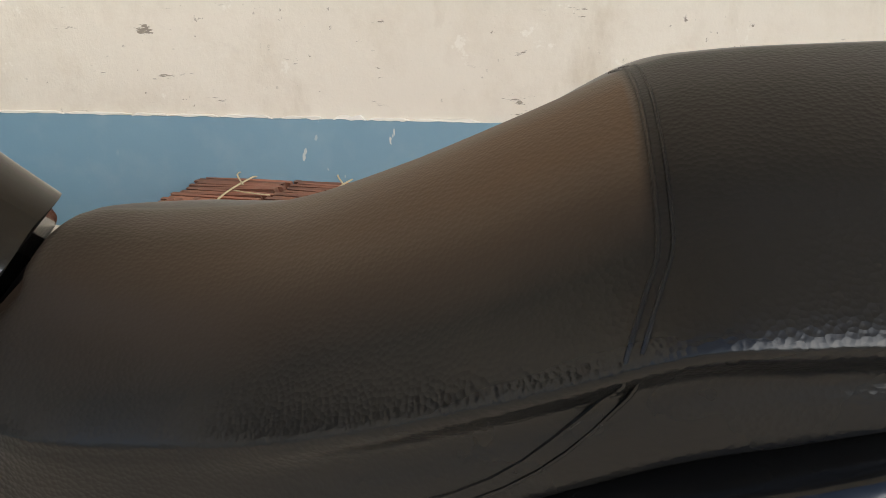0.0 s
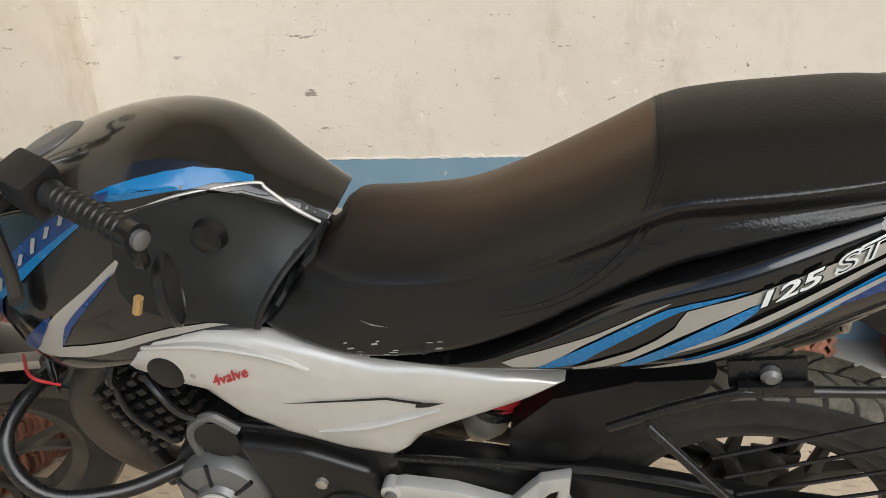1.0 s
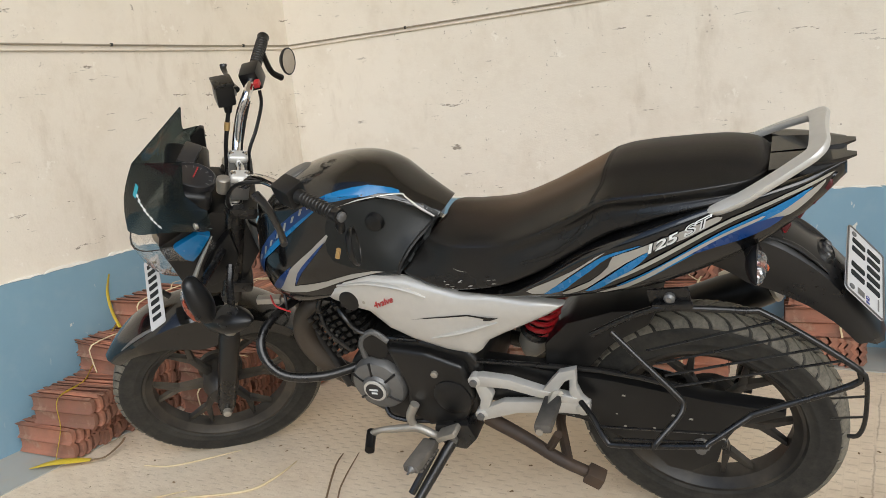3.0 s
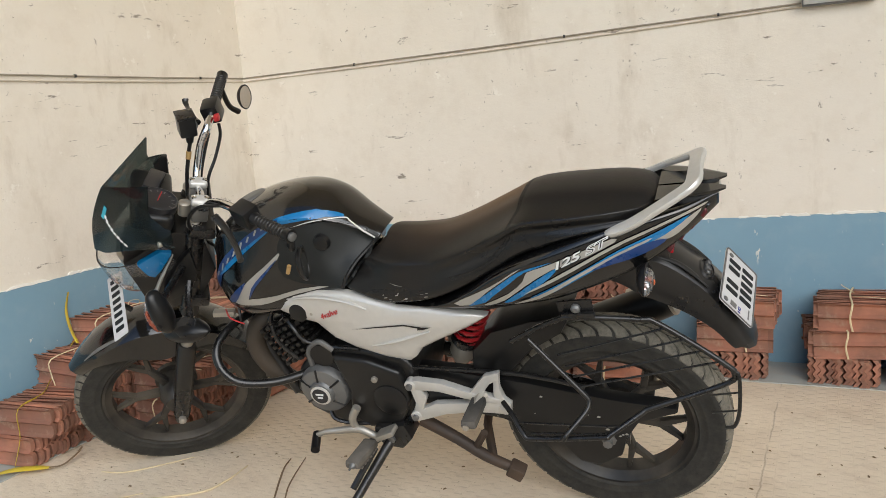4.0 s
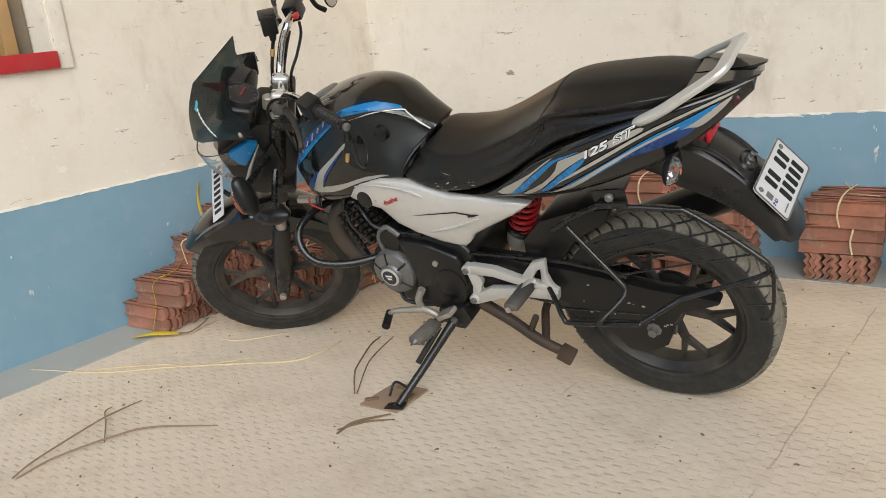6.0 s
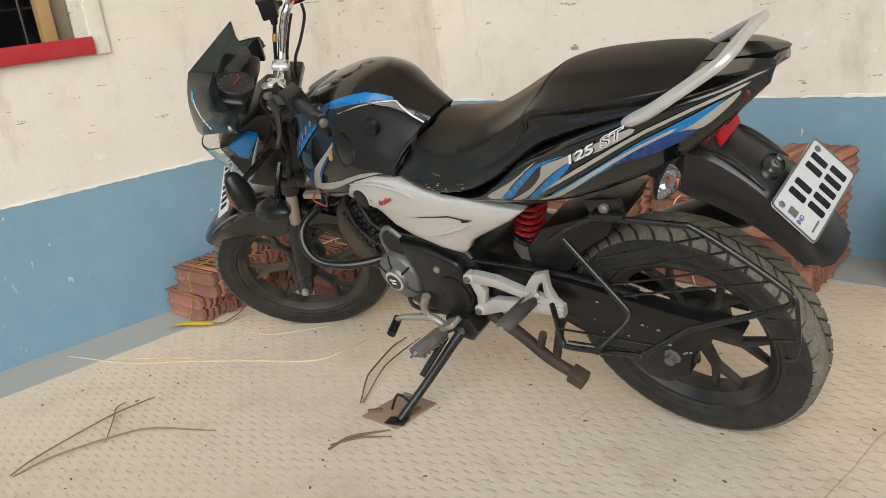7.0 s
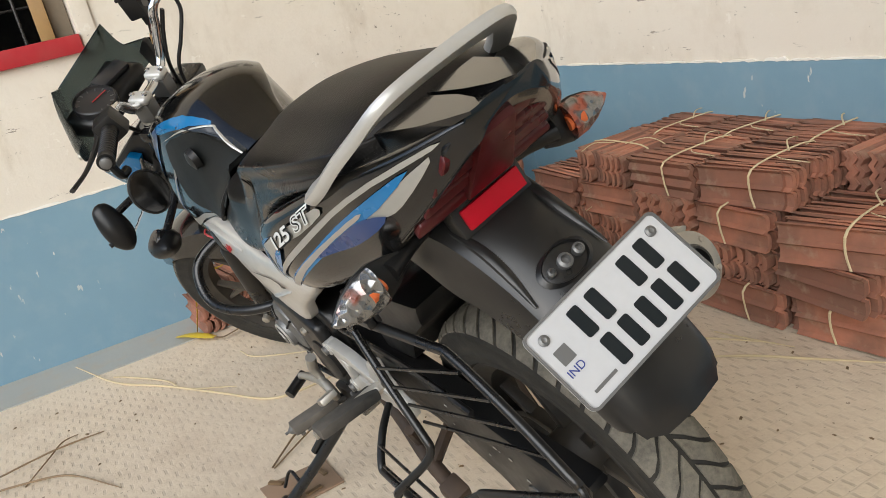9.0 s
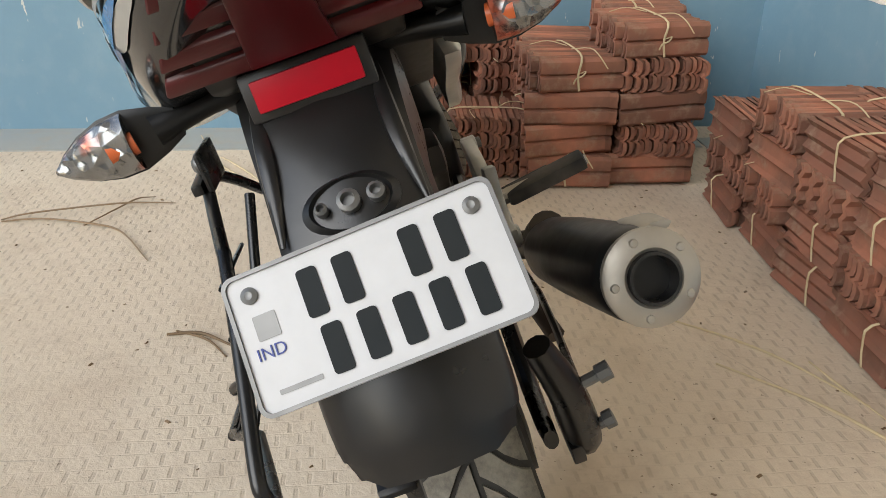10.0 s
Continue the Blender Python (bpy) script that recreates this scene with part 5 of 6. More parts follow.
# wire guard beside the rear wheel
guard = part("wheel_guard", tube([(-0.190, -0.150, 0.622), (-0.12, -0.160, 0.668), (-0.060, -0.168, 0.700), (-0.03, -0.168, 0.706), (0.115, -0.146, 0.688), (0.145, -0.142, 0.680), (0.230, -0.146, 0.622), (0.296, -0.152, 0.572), (0.306, -0.152, 0.556), (0.290, -0.154, 0.528), (0.130, -0.196, 0.482), (0.110, -0.204, 0.474), (0.040, -0.248, 0.440), (0.020, -0.252, 0.434), (-0.140, -0.248, 0.412), (-0.168, -0.242, 0.418), (-0.200, -0.205, 0.440), (-0.235, -0.165, 0.447)], 0.0066, 10, 4), FRAME, bike, "black tubular wheel guard")
part("guard_bar", tube([(-0.146, -0.158, 0.636), (-0.080, -0.176, 0.568), (-0.022, -0.190, 0.506), (-0.012, -0.195, 0.488), (-0.020, -0.212, 0.470), (-0.060, -0.258, 0.438), (-0.066, -0.262, 0.428)], 0.0064, 10, 4), FRAME, guard)
for ua, wa, ub, wb in ((-0.075, 0.606, 0.165, 0.668), (-0.060, 0.574, 0.205, 0.640), (-0.045, 0.545, 0.245, 0.612), (-0.028, 0.518, 0.280, 0.584)):
    part("guard_wire", tube([(ua, -0.176, wa), (ub, -0.150, wb)], 0.0026, 6, 1), FRAME, guard)
for ua, va, wa, ub, vb, wb in ((-0.180, -0.225, 0.438, 0.062, -0.236, 0.456), (-0.150, -0.243, 0.424, 0.030, -0.248, 0.442)):
    part("guard_wire", tube([(ua, va, wa), (ub, vb, wb)], 0.0026, 6, 1), FRAME, guard)
part("guard_loop", tube([(0.304, -0.152, 0.560), (0.316, -0.156, 0.548), (0.315, -0.170, 0.470), (0.304, -0.176, 0.428), (0.285, -0.172, 0.418)], 0.0045, 8, 4), FRAME, guard)
for z in (0.512, 0.462):
    part("guard_wire", tube([(0.316, -0.163, z), (0.255, -0.150, z - 0.022)], 0.0024, 6, 1), FRAME, guard)
part("guard_bracket", merge(moved(box((-0.040, -0.004, -0.020), (0.040, 0.004, 0.022), 0.004), pose(-0.022, -0.156, 0.722, 0, -5, 0)), moved(box((-0.038, -0.006, -0.006), (0.038, 0.006, 0.006), 0.003), pose(-0.015, -0.168, 0.712, 0, -2, 0))), FRAME, guard)
part("bolt", lathe([(0.011, -0.01), (0.011, 0.006), (0.006, 0.010), (0, 0.010)], toward((-0.020, -0.162, 0.726), (0, -1, 0)), 10), GREY, guard)

arm = part("brake_arm", tube([(0.10, 0.098, 0.455), (0.088, 0.115, 0.38), (0.072, 0.122, 0.30), (0.068, 0.122, 0.275)], [0.016, 0.021, 0.022, 0.014], 10, 3), FRAME, bike, "dusty black link beside the rear wheel")
for a, b in (((0.086, 0.115, 0.375), (0.090, 0.168, 0.388)), ((0.072, 0.12, 0.300), (0.076, 0.160, 0.310))):
    part("bolt", tube([a, Vector(a).lerp(Vector(b), 0.7), Vector(a).lerp(Vector(b), 0.72), b], [0.007, 0.007, 0.011, 0.011], 8, 1), GREY, arm, "dusty bolt")
part("chain_adjuster", moved(box((-0.03, -0.008, -0.014), (0.045, 0.008, 0.014), 0.003), pose(0.045, 0.108, 0.29, 0, 8, 0)), FRAME, bike)
part("brake_rod", tube([(0.075, 0.13, 0.385), (-0.2, 0.15, 0.33), (-0.45, 0.14, 0.30)], 0.005, 6, 2), FRAME, bike)

# rear mudguard: an open channel that sweeps down to the plate
def channel(path, thick=0.005):
    """path rows: u, w of the top line, depth of the sides, half width; a bent trough with real thickness."""
    rings = []
    pts = spline(path, 4)
    for i, (u, w, d, h) in enumerate(pts):
        a, b = pts[max(i - 1, 0)], pts[min(i + 1, len(pts) - 1)]
        t = Vector((b[0] - a[0], 0, b[1] - a[1])).normalized()
        inn = Vector((t.z, 0, -t.x))
        if inn.z > 0 and abs(t.x) > 0.3:
            inn = -inn
        if abs(t.x) <= 0.3:
            inn = Vector((-abs(t.z), 0, 0.25)).normalized()
        c = Vector((u, 0, w))
        out = [c + inn * d + Vector((0, -h, 0)), c + inn * d * 0.45 + Vector((0, -h, 0)), c + inn * 0.012 + Vector((0, -h * 0.93, 0)), c + Vector((0, -h * 0.7, 0)), c - inn * 0.004, c + Vector((0, h * 0.7, 0)), c + inn * 0.012 + Vector((0, h * 0.93, 0)), c + inn * d * 0.45 + Vector((0, h, 0)), c + inn * d + Vector((0, h, 0))]
        k = h - thick
        inner = [c + inn * d + Vector((0, k, 0)), c + inn * (0.014 + thick) + Vector((0, k * 0.9, 0)), c + inn * thick, c + inn * (0.014 + thick) + Vector((0, -k * 0.9, 0)), c + inn * d + Vector((0, -k, 0))]
        rings.append([tuple(p) for p in out + inner])
    return loft(rings)


mud = part("rear_mudguard", moved(channel([(0.02, 0.822, 0.06, 0.072), (0.10, 0.820, 0.09, 0.074), (0.165, 0.800, 0.105, 0.070), (0.222, 0.758, 0.095, 0.066), (0.268, 0.712, 0.08, 0.066), (0.310, 0.650, 0.055, 0.071), (0.340, 0.592, 0.042, 0.070), (0.350, 0.560, 0.03, 0.060)]), Matrix.Translation((0, -0.012, 0))), PLASTIC, bike, "black plastic rear mudguard")
for q in (-1, 1):
    part("rib", tube([(0.120, q * 0.052 - 0.012, 0.812), (0.185, q * 0.050 - 0.012, 0.786), (0.222, q * 0.051 - 0.012, 0.758), (0.256, q * 0.056 - 0.012, 0.722)], [0.003, 0.007, 0.007, 0.002], 10, 5, flat=0.7), PLASTIC, mud)
BOSS = Vector((0.72, 0, 0.69))
part("lamp_boss", lathe([(0.040, -0.016), (0.038, 0.0), (0.032, 0.004), (0.028, -0.002), (0.0, -0.003)], toward((0.249, -0.010, 0.735), BOSS) @ Matrix.Diagonal((1, 0.62, 1, 1)), 28), PLASTIC, mud, "black recessed lamp housing")
for v, r in ((-0.032, 0.005), (-0.011, 0.009), (0.010, 0.007)):
    part("bolt", lathe([(r, -0.005), (r, 0.006), (r * 0.6, 0.008), (r * 0.5, 0.002), (0, 0.002)], toward((0.251, v, 0.737), BOSS), 12), GREY, mud, "dusty bolt")
REFL = Matrix.Translation((0.177, -0.012, 0.814)) @ Matrix(((0, -0.17, 0.985, 0), (1, 0, 0, 0), (0, 0.985, 0.17, 0), (0, 0, 0, 1)))
part("reflector", moved(box((-0.043, -0.0125, 0), (0.043, 0.0125, 0.007), 0.002), REFL), REFLECTOR, mud, "bright red reflector")
part("reflector_mount", moved(box((-0.052, -0.020, -0.03), (0.052, 0.020, -0.001), 0.004), REFL), PLASTIC, mud)
part("under_tail", prism([(-0.05, 0.80), (0.10, 0.86), (0.20, 0.915), (0.255, 0.935), (0.210, 0.868), (0.155, 0.820), (0.05, 0.79), (-0.03, 0.76)], -0.090, 0.075, 0.008), MATTE, bike, "black inner tail")

# tail lamp: a red column with fins reaching out to both sides over a dark bowl
def lamp_line(t, out):
    return (0.186 + 0.090 * t + 0.68 * out, 0.838 + 0.088 * t - 0.73 * out)


def tapered(bm):
    for q in bm.verts:
        q.co.y *= 1 - 0.42 * max(0.0, min(1.0, (q.co.z - 0.84) / 0.095))
        q.co.y -= 0.012
    return bm


lamp = part("tail_lamp", tapered(prism([(0.150, 0.852), lamp_line(0, -0.006), lamp_line(1, -0.006), (0.255, 0.930)], -0.100, 0.100, 0.004)), GLOSS, bike, "dark red finned tail lamp")
part("lens_column", tapered(prism([lamp_line(0.02, -0.006), lamp_line(0.06, 0.008), lamp_line(0.92, 0.006), lamp_line(0.98, -0.006)], -0.034, 0.034, 0.003)), RED_LENS, lamp, "dark red lens")
for i in range(4):
    t0 = 0.03 + 0.25 * i
    fin = prism([lamp_line(t0, -0.005), lamp_line(t0 + 0.02, 0.015), lamp_line(t0 + 0.135, 0.012), lamp_line(t0 + 0.190, -0.005)], -0.101, 0.101, 0.003)
    for q in fin.verts:  # each fin bows back towards its ends
        k = (q.co.y / 0.101) ** 2
        q.co.x, q.co.z = q.co.x - 0.014 * k, q.co.z + 0.005 * k
    part("lens_fin", tapered(fin), RED_LENS, lamp, "dark red lens fin")

# rear indicators: leaf-shaped pods on short stalks
for side in (-1, 1):
    V = lambda d: -0.012 + side * d
    st = part("rear_indicator", tube([(0.112, V(0.06), 0.814), (0.124, V(0.095), 0.812), (0.136, V(0.135), 0.809)], [0.017, 0.014, 0.018], 12, 4, flat=0.8), MATTE, bike, "rear indicator with a clear lens")
    body, lens = [], []
    for d, h in ((0.112, 0.012), (0.130, 0.020), (0.152, 0.0265), (0.172, 0.026), (0.192, 0.020), (0.208, 0.011), (0.219, 0.002)):
        cu, cw = 0.139 + 0.03 * (d - 0.112), 0.8095 - 0.05 * (d - 0.112)
        turn = [2 * math.pi * j / 16 for j in range(16)]
        body.append([(cu + (h * 0.75 if math.cos(a) < 0 else h * 0.15) * math.cos(a), V(d), cw + h * math.sin(a)) for a in turn])
        lens.append([(cu + 0.002 + (h * 0.2 if math.cos(a) < 0 else h * 0.62) * math.cos(a), V(d), cw + h * 0.93 * math.sin(a)) for a in turn])
    part("pod", loft(body), MATTE, st)
    part("lens", loft([[(p[0], p[1], p[2]) for p in r] for r in lens[2:]]), FACET, st, "clear faceted lens with amber glints")
    part("bulb", tube([(0.146, V(0.150), 0.807), (0.152, V(0.172), 0.806)], 0.0095, 10, 1), ORANGE, st, "amber bulb")


# grab rail: a flat cast strap that runs up both sides and crosses behind the seat
def strap_loft(rows, thick):
    """Rows of (point, width, face normal), swept into a strap with rounded edges."""
    q = spline([(*p, w, *n) for p, w, n in rows], 5)
    rings = []
    for i, a in enumerate(q):
        p, w, n = Vector(a[:3]), a[3] / 2, Vector(a[4:7]).normalized()
        t = (Vector(q[min(i + 1, len(q) - 1)][:3]) - Vector(q[max(i - 1, 0)][:3])).normalized()
        x = t.cross(n).normalized()
        n, h = x.cross(t), thick / 2
        rings.append([p + x * (w * e) + n * (h * f) for e, f in ((1, 0.35), (0.86, 1), (0, 1.25), (-0.86, 1), (-1, 0.35), (-1, -0.35), (-0.86, -1), (0, -1), (0.86, -1), (1, -0.35))])
    return loft(rings)


rail = [((0.060, 0.137, 0.902), 0.009, (-0.25, 0.55, 0.75)), ((0.082, 0.140, 0.911), 0.022, (-0.3, 0.5, 0.8)), ((0.120, 0.134, 0.926), 0.026, (-0.35, 0.4, 0.85)), ((0.165, 0.121, 0.949), 0.027, (-0.4, 0.3, 0.87)), ((0.205, 0.104, 0.969), 0.029, (-0.42, 0.25, 0.88)), ((0.232, 0.090, 0.983), 0.034, (-0.45, 0.15, 0.88)), ((0.241, 0.070, 0.989), 0.038, (-0.45, 0.05, 0.9)), ((0.241, 0.030, 0.991), 0.034, (-0.45, 0.0, 0.9))]
arms = [((u, -0.012 - v, w), h, (n[0], -n[1], n[2])) for (u, v, w), h, n in rail] + [((u, -0.024 + v, w), h, n) for (u, v, w), h, n in reversed(rail)]
part("grab_rail", strap_loft(arms, 0.013), CAST, bike, "silver cast grab rail", 50)
for side in (-1, 1):
    fin = [[(u, -0.012 + side * v, w) for v, w in ((v0, w0), (v1, w0), (v1, w1), (v0, w1))] for u, v0, v1, w0, w1 in ((0.16, 0.003, 0.072, 0.930, 0.948), (0.235, 0.005, 0.060, 0.939, 0.951), (0.275, 0.012, 0.046, 0.944, 0.952), (0.300, 0.024, 0.036, 0.950, 0.953))]
    part("tail_fin", loft(fin), GLOSS, tail, "pointed tail fin")

# rear number plate: the characters are plain dark bars
px_ = Vector((0.042, 0.99, 0.065)).normalized()
pz_ = px_.cross(Vector((-0.615, 0, 0.788))).normalized()
py_ = pz_.cross(px_)
PL = Matrix(((px_.x, py_.x, pz_.x, 0.315), (px_.y, py_.y, pz_.y, -0.0125), (px_.z, py_.z, pz_.z, 0.690), (0, 0, 0, 1)))


def rounded(w, h, r, k=5):
    out = []
    for cx, cy, a0 in ((w - r, h - r, 0), (-w + r, h - r, 90), (-w + r, -h + r, 180), (w - r, -h + r, 270)):
        for i in range(k + 1):
            a = radians(a0 + 90 * i / k)
            out.append((cx + r * math.cos(a), cy + r * math.sin(a)))
    return out


def slab(outline, z0, z1):
    n = len(outline)
    return bm_of([(x, y, z) for z in (z0, z1) for x, y in outline], [tuple(range(n))[::-1], tuple(range(n, 2 * n))] + [(i, (i + 1) % n, n + (i + 1) % n, n + i) for i in range(n)])


plate = part("number_plate", moved(slab(rounded(0.101, 0.051, 0.009), 0, 0.002), PL), PLATE_W, bike, "white number plate with dark characters")
rim_out, rim_in = rounded(0.101, 0.051, 0.009), rounded(0.098, 0.048, 0.007)
n = len(rim_out)
part("plate_rim", moved(bm_of([(x, y, 0.0022) for x, y in rim_out] + [(x, y, 0.0042) for x, y in rim_out] + [(x, y, 0.0042) for x, y in rim_in] + [(x, y, 0.0022) for x, y in rim_in], [(a * n + i, a * n + (i + 1) % n, (a + 1) % 4 * n + (i + 1) % n, (a + 1) % 4 * n + i) for a in range(4) for i in range(n)]), PL), GREY, plate, "raised grey rim")
for x, y in [(-0.040 + 0.0, 0.020), (-0.0135, 0.020), (0.036, 0.020), (0.063, 0.020)] + [(-0.036 + 0.0265 * i, -0.022) for i in range(5)]:
    part("character_bar", moved(slab([(px * 1 + x, py + y) for px, py in rounded(0.0075, 0.0175, 0.003, 3)], 0.002, 0.0035), PL), PLATE_K, plate)
part("hologram", moved(slab([(px - 0.078, py + 0.010) for px, py in rounded(0.0085, 0.009, 0.001, 2)], 0.002, 0.0026), PL), GREY, plate, "grey hologram square")
part("serial_bar", moved(slab([(px - 0.068, py - 0.0365) for px, py in rounded(0.016, 0.0018, 0.0005, 1)], 0.002, 0.0026), PL), GREY, plate)
for x in (-0.083, 0.083):
    part("rivet", lathe([(0.0062, 0.002), (0.0062, 0.004), (0.003, 0.0055), (0, 0.0045)], PL @ Matrix.Translation((x, 0.034, 0)), 14), GREY, plate)
txt = bpy.data.curves.new("lettering", "FONT")
txt.body, txt.size, txt.extrude, txt.align_x = "IND", 0.0125, 0.0004, "CENTER"
ob = new("lettering", txt)
me = bpy.data.meshes.new_from_object(ob.evaluated_get(bpy.context.evaluated_depsgraph_get()))
bpy.data.objects.remove(ob)
bmt = bmesh.new()
bmt.from_mesh(me)
part("lettering", moved(bmt, PL @ Matrix.Translation((-0.080, -0.012, 0.0026))), INK_BLUE, plate, "blue country letters", 60)

# ---- front end, turned to the left ----
def front(name, bm, material, parent=bike, label="", sharp=38):
    return part(name, moved(bm, STEER), material, parent, label, sharp)


AX = Vector((math.sin(radians(26)), 0, math.cos(radians(26))))
FK = Vector((-1.405, 0, 0.285))
for side in (-1, 1):
    at = lambda s, f=0.0: FK + AX * s + Vector((f, side * 0.088, 0))
    leg = front("fork_leg", tube([at(-0.035), at(0.0), at(0.12), at(0.29), at(0.30)], [0.018, 0.026, 0.028, 0.028, 0.023], 18, 1), FRAME, bike, "black fork leg with a silver tube")
    front("stanchion", tube([at(0.29), at(0.44)], 0.0175, 16, 1), ALLOY, leg, "silver fork tube")
    front("upper_cover", tube([at(0.43), at(0.72)], 0.027, 18, 1), FRAME, leg, "black upper fork tube")
    front("fork_cap", lathe([(0.024, 0), (0.024, 0.008), (0.017, 0.010), (0.012, 0.008), (0.009, 0.014), (0, 0.014)], toward(at(0.735), AX), 18), ALLOY, leg, "silver fork cap")
    front("axle_bolt", lathe([(0.012, 0), (0.012, 0.014), (0.006, 0.018), (0, 0.018)], toward(at(0) + Vector((0, side * 0.026, 0)), (0, side, 0)), 10), ALLOY, leg)
front("yoke", moved(box((-0.035, -0.125, -0.016), (0.035, 0.125, 0.016), 0.012), Matrix.Translation(FK + AX * 0.72 + Vector((0.02, 0, 0))) @ Matrix.Rotation(radians(26), 4, "Y")), FRAME, bike, "black fork yoke")
front("lower_yoke", moved(box((-0.035, -0.12, -0.018), (0.035, 0.12, 0.018), 0.012), Matrix.Translation(FK + AX * 0.48 + Vector((0.02, 0, 0))) @ Matrix.Rotation(radians(26), 4, "Y")), FRAME, bike)
front("fork_shroud", prism([(-1.235, 0.80), (-1.175, 0.86), (-1.12, 0.90), (-1.13, 0.82), (-1.17, 0.765), (-1.235, 0.755)], -0.125, -0.09, 0.008), MATTE, bike, "black fork shroud")
front("fork_shroud", prism([(-1.235, 0.80), (-1.175, 0.86), (-1.12, 0.90), (-1.13, 0.82), (-1.17, 0.765), (-1.235, 0.755)], 0.09, 0.125, 0.008), MATTE, bike, "black fork shroud")

# front mudguard
rings = []
for i in range(25):
    a = radians(132 - 106 * i / 24)
    t = i / 24
    hw = 0.030 + 0.044 * min(1, t / 0.22) - 0.014 * max(0, (t - 0.75) / 0.25)
    R0 = 0.334 + 0.006 * math.sin(math.pi * t)
    skirt = 0.040 + 0.085 * math.exp(-((t - 0.52) / 0.24) ** 2)
    P = lambda r, v: tuple(Vector((-1.412, v, 0.302)) + Vector((math.cos(a) * r, 0, math.sin(a) * r)))
    rings.append([P(R0 - skirt, -hw), P(R0 - 0.016, -hw * 0.98), P(R0, -hw * 0.62), P(R0 + 0.006, 0), P(R0, hw * 0.62), P(R0 - 0.016, hw * 0.98), P(R0 - skirt, hw), P(R0 - skirt, hw - 0.004), P(R0 - 0.021, hw * 0.9), P(R0 - 0.003, 0), P(R0 - 0.021, -hw * 0.9), P(R0 - skirt, -hw + 0.004)])
front("front_mudguard", loft(rings), GLOSS, bike, "gloss black front mudguard", 50)
# grey streak laid on the flank as a modelled highlight
front("mudguard_flash", tube([tuple(Vector((-1.412, -0.052, 0.302)) + Vector((math.cos(radians(b)) * 0.332, 0, math.sin(radians(b)) * 0.332))) for b in (118, 108, 98, 88)], [0.002, 0.008, 0.007, 0.002], 8, 4, flat=0.5), GREY, bike, "grey streak standing in for a highlight on the mudguard")

# headlamp, cowl, smoked screen
def straight(pts, n):
    """Straight runs between the points, n steps each, for creased plastic."""
    ps = [Vector(p) for p in pts]
    return [a.lerp(b, k / n) for a, b in zip(ps, ps[1:]) for k in range(n)] + [ps[-1]]


def shell(rows, thick=0.004, edge=0.0):
    """Rows of (front u, rear u, w, half width): a bowed front with wings swept back."""
    outer, inner = [], []
    curve = straight if edge else spline
    for uf, ur, w, h in rows:
        for store, s in ((outer, 0.0), (inner, thick)):
            hh = h - s
            nose, cheek = 0.36 - 0.22 * edge, 0.78 - 0.20 * edge
            pts = [(ur, -hh, w), (uf + (ur - uf) * 0.55 + s, -hh * 0.97, w), (uf + (ur - uf) * (0.18 + 0.06 * edge) + s, -hh * cheek, w), (uf + s * 1.2, -hh * nose, w), (uf + s * 1.2, hh * nose, w), (uf + (ur - uf) * (0.18 + 0.06 * edge) + s, hh * cheek, w), (uf + (ur - uf) * 0.55 + s, hh * 0.97, w), (ur, hh, w)]
            store.append([tuple(p) for p in curve(pts, 3)])
    ou = [[c[i] for c in [curve([r[j] for r in outer], 4) for j in range(len(outer[0]))]] for i in range(4 * (len(rows) - 1) + 1)]
    inn = [[c[i] for c in [curve([r[j] for r in inner], 4) for j in range(len(inner[0]))]] for i in range(4 * (len(rows) - 1) + 1)]
    return loft([list(map(tuple, o)) + list(map(tuple, reversed(q))) for o, q in zip(ou, inn)])


MID = -0.037  # the front end sits a little left of the frame's centre
over = [(-1.258, 0, 1.116), (-1.19, 0.06, 1.131), (-1.124, 0.118, 1.146), (-1.147, 0.133, 1.092), (-1.150, 0.140, 1.074), (-1.128, 0.168, 1.055), (-1.112, 0.178, 1.044), (-1.118, 0.190, 1.015)]
under = [(-1.360, 0, 0.944), (-1.325, 0.045, 0.952), (-1.27, 0.092, 0.972), (-1.235, 0.12, 0.983), (-1.21, 0.138, 0.990), (-1.175, 0.165, 0.997), (-1.14, 0.188, 1.0), (-1.12, 0.195, 1.003)]
both = [(Vector((p[0], -p[1], p[2])), Vector((q[0], -q[1], q[2]))) for p, q in zip(over[:0:-1], under[:0:-1])] + [(Vector(p), Vector(q)) for p, q in zip(over, under)]
sheet = []
for p, q in both:
    bow = Vector((-0.72, 0.60 * max(-1.0, min(1.0, q.y / 0.06)), 0.34)) * 0.016
    sheet.append([q.lerp(p, k / 6) + bow * math.sin(math.pi * k / 6) + Vector((0, MID, 0)) for k in range(7)])
n = len(sheet)
scr_bm = bm_of([p for r in sheet for p in r], [(i * 7 + k, i * 7 + k + 1, i * 7 + k + 8, i * 7 + k + 7) for i in range(n - 1) for k in range(6)])
bmesh.ops.recalc_face_normals(scr_bm, faces=scr_bm.faces[:])
bmesh.ops.solidify(scr_bm, geom=scr_bm.verts[:] + scr_bm.edges[:] + scr_bm.faces[:], thickness=0.004)
SCREEN_BVH = BVHTree.FromBMesh(scr_bm)
screen = front("windscreen", scr_bm, SCREEN, bike, "smoked dark windscreen with a sticker", 14)
for v in (-0.217, 0.143):
    front("screen_bolt", lathe([(0.008, -0.004), (0.008, 0.004), (0, 0.006)], toward((-1.150, v + (0.004 if v > 0 else -0.004), 1.020), (-0.5, v, 0.2)), 10), ALLOY, screen)
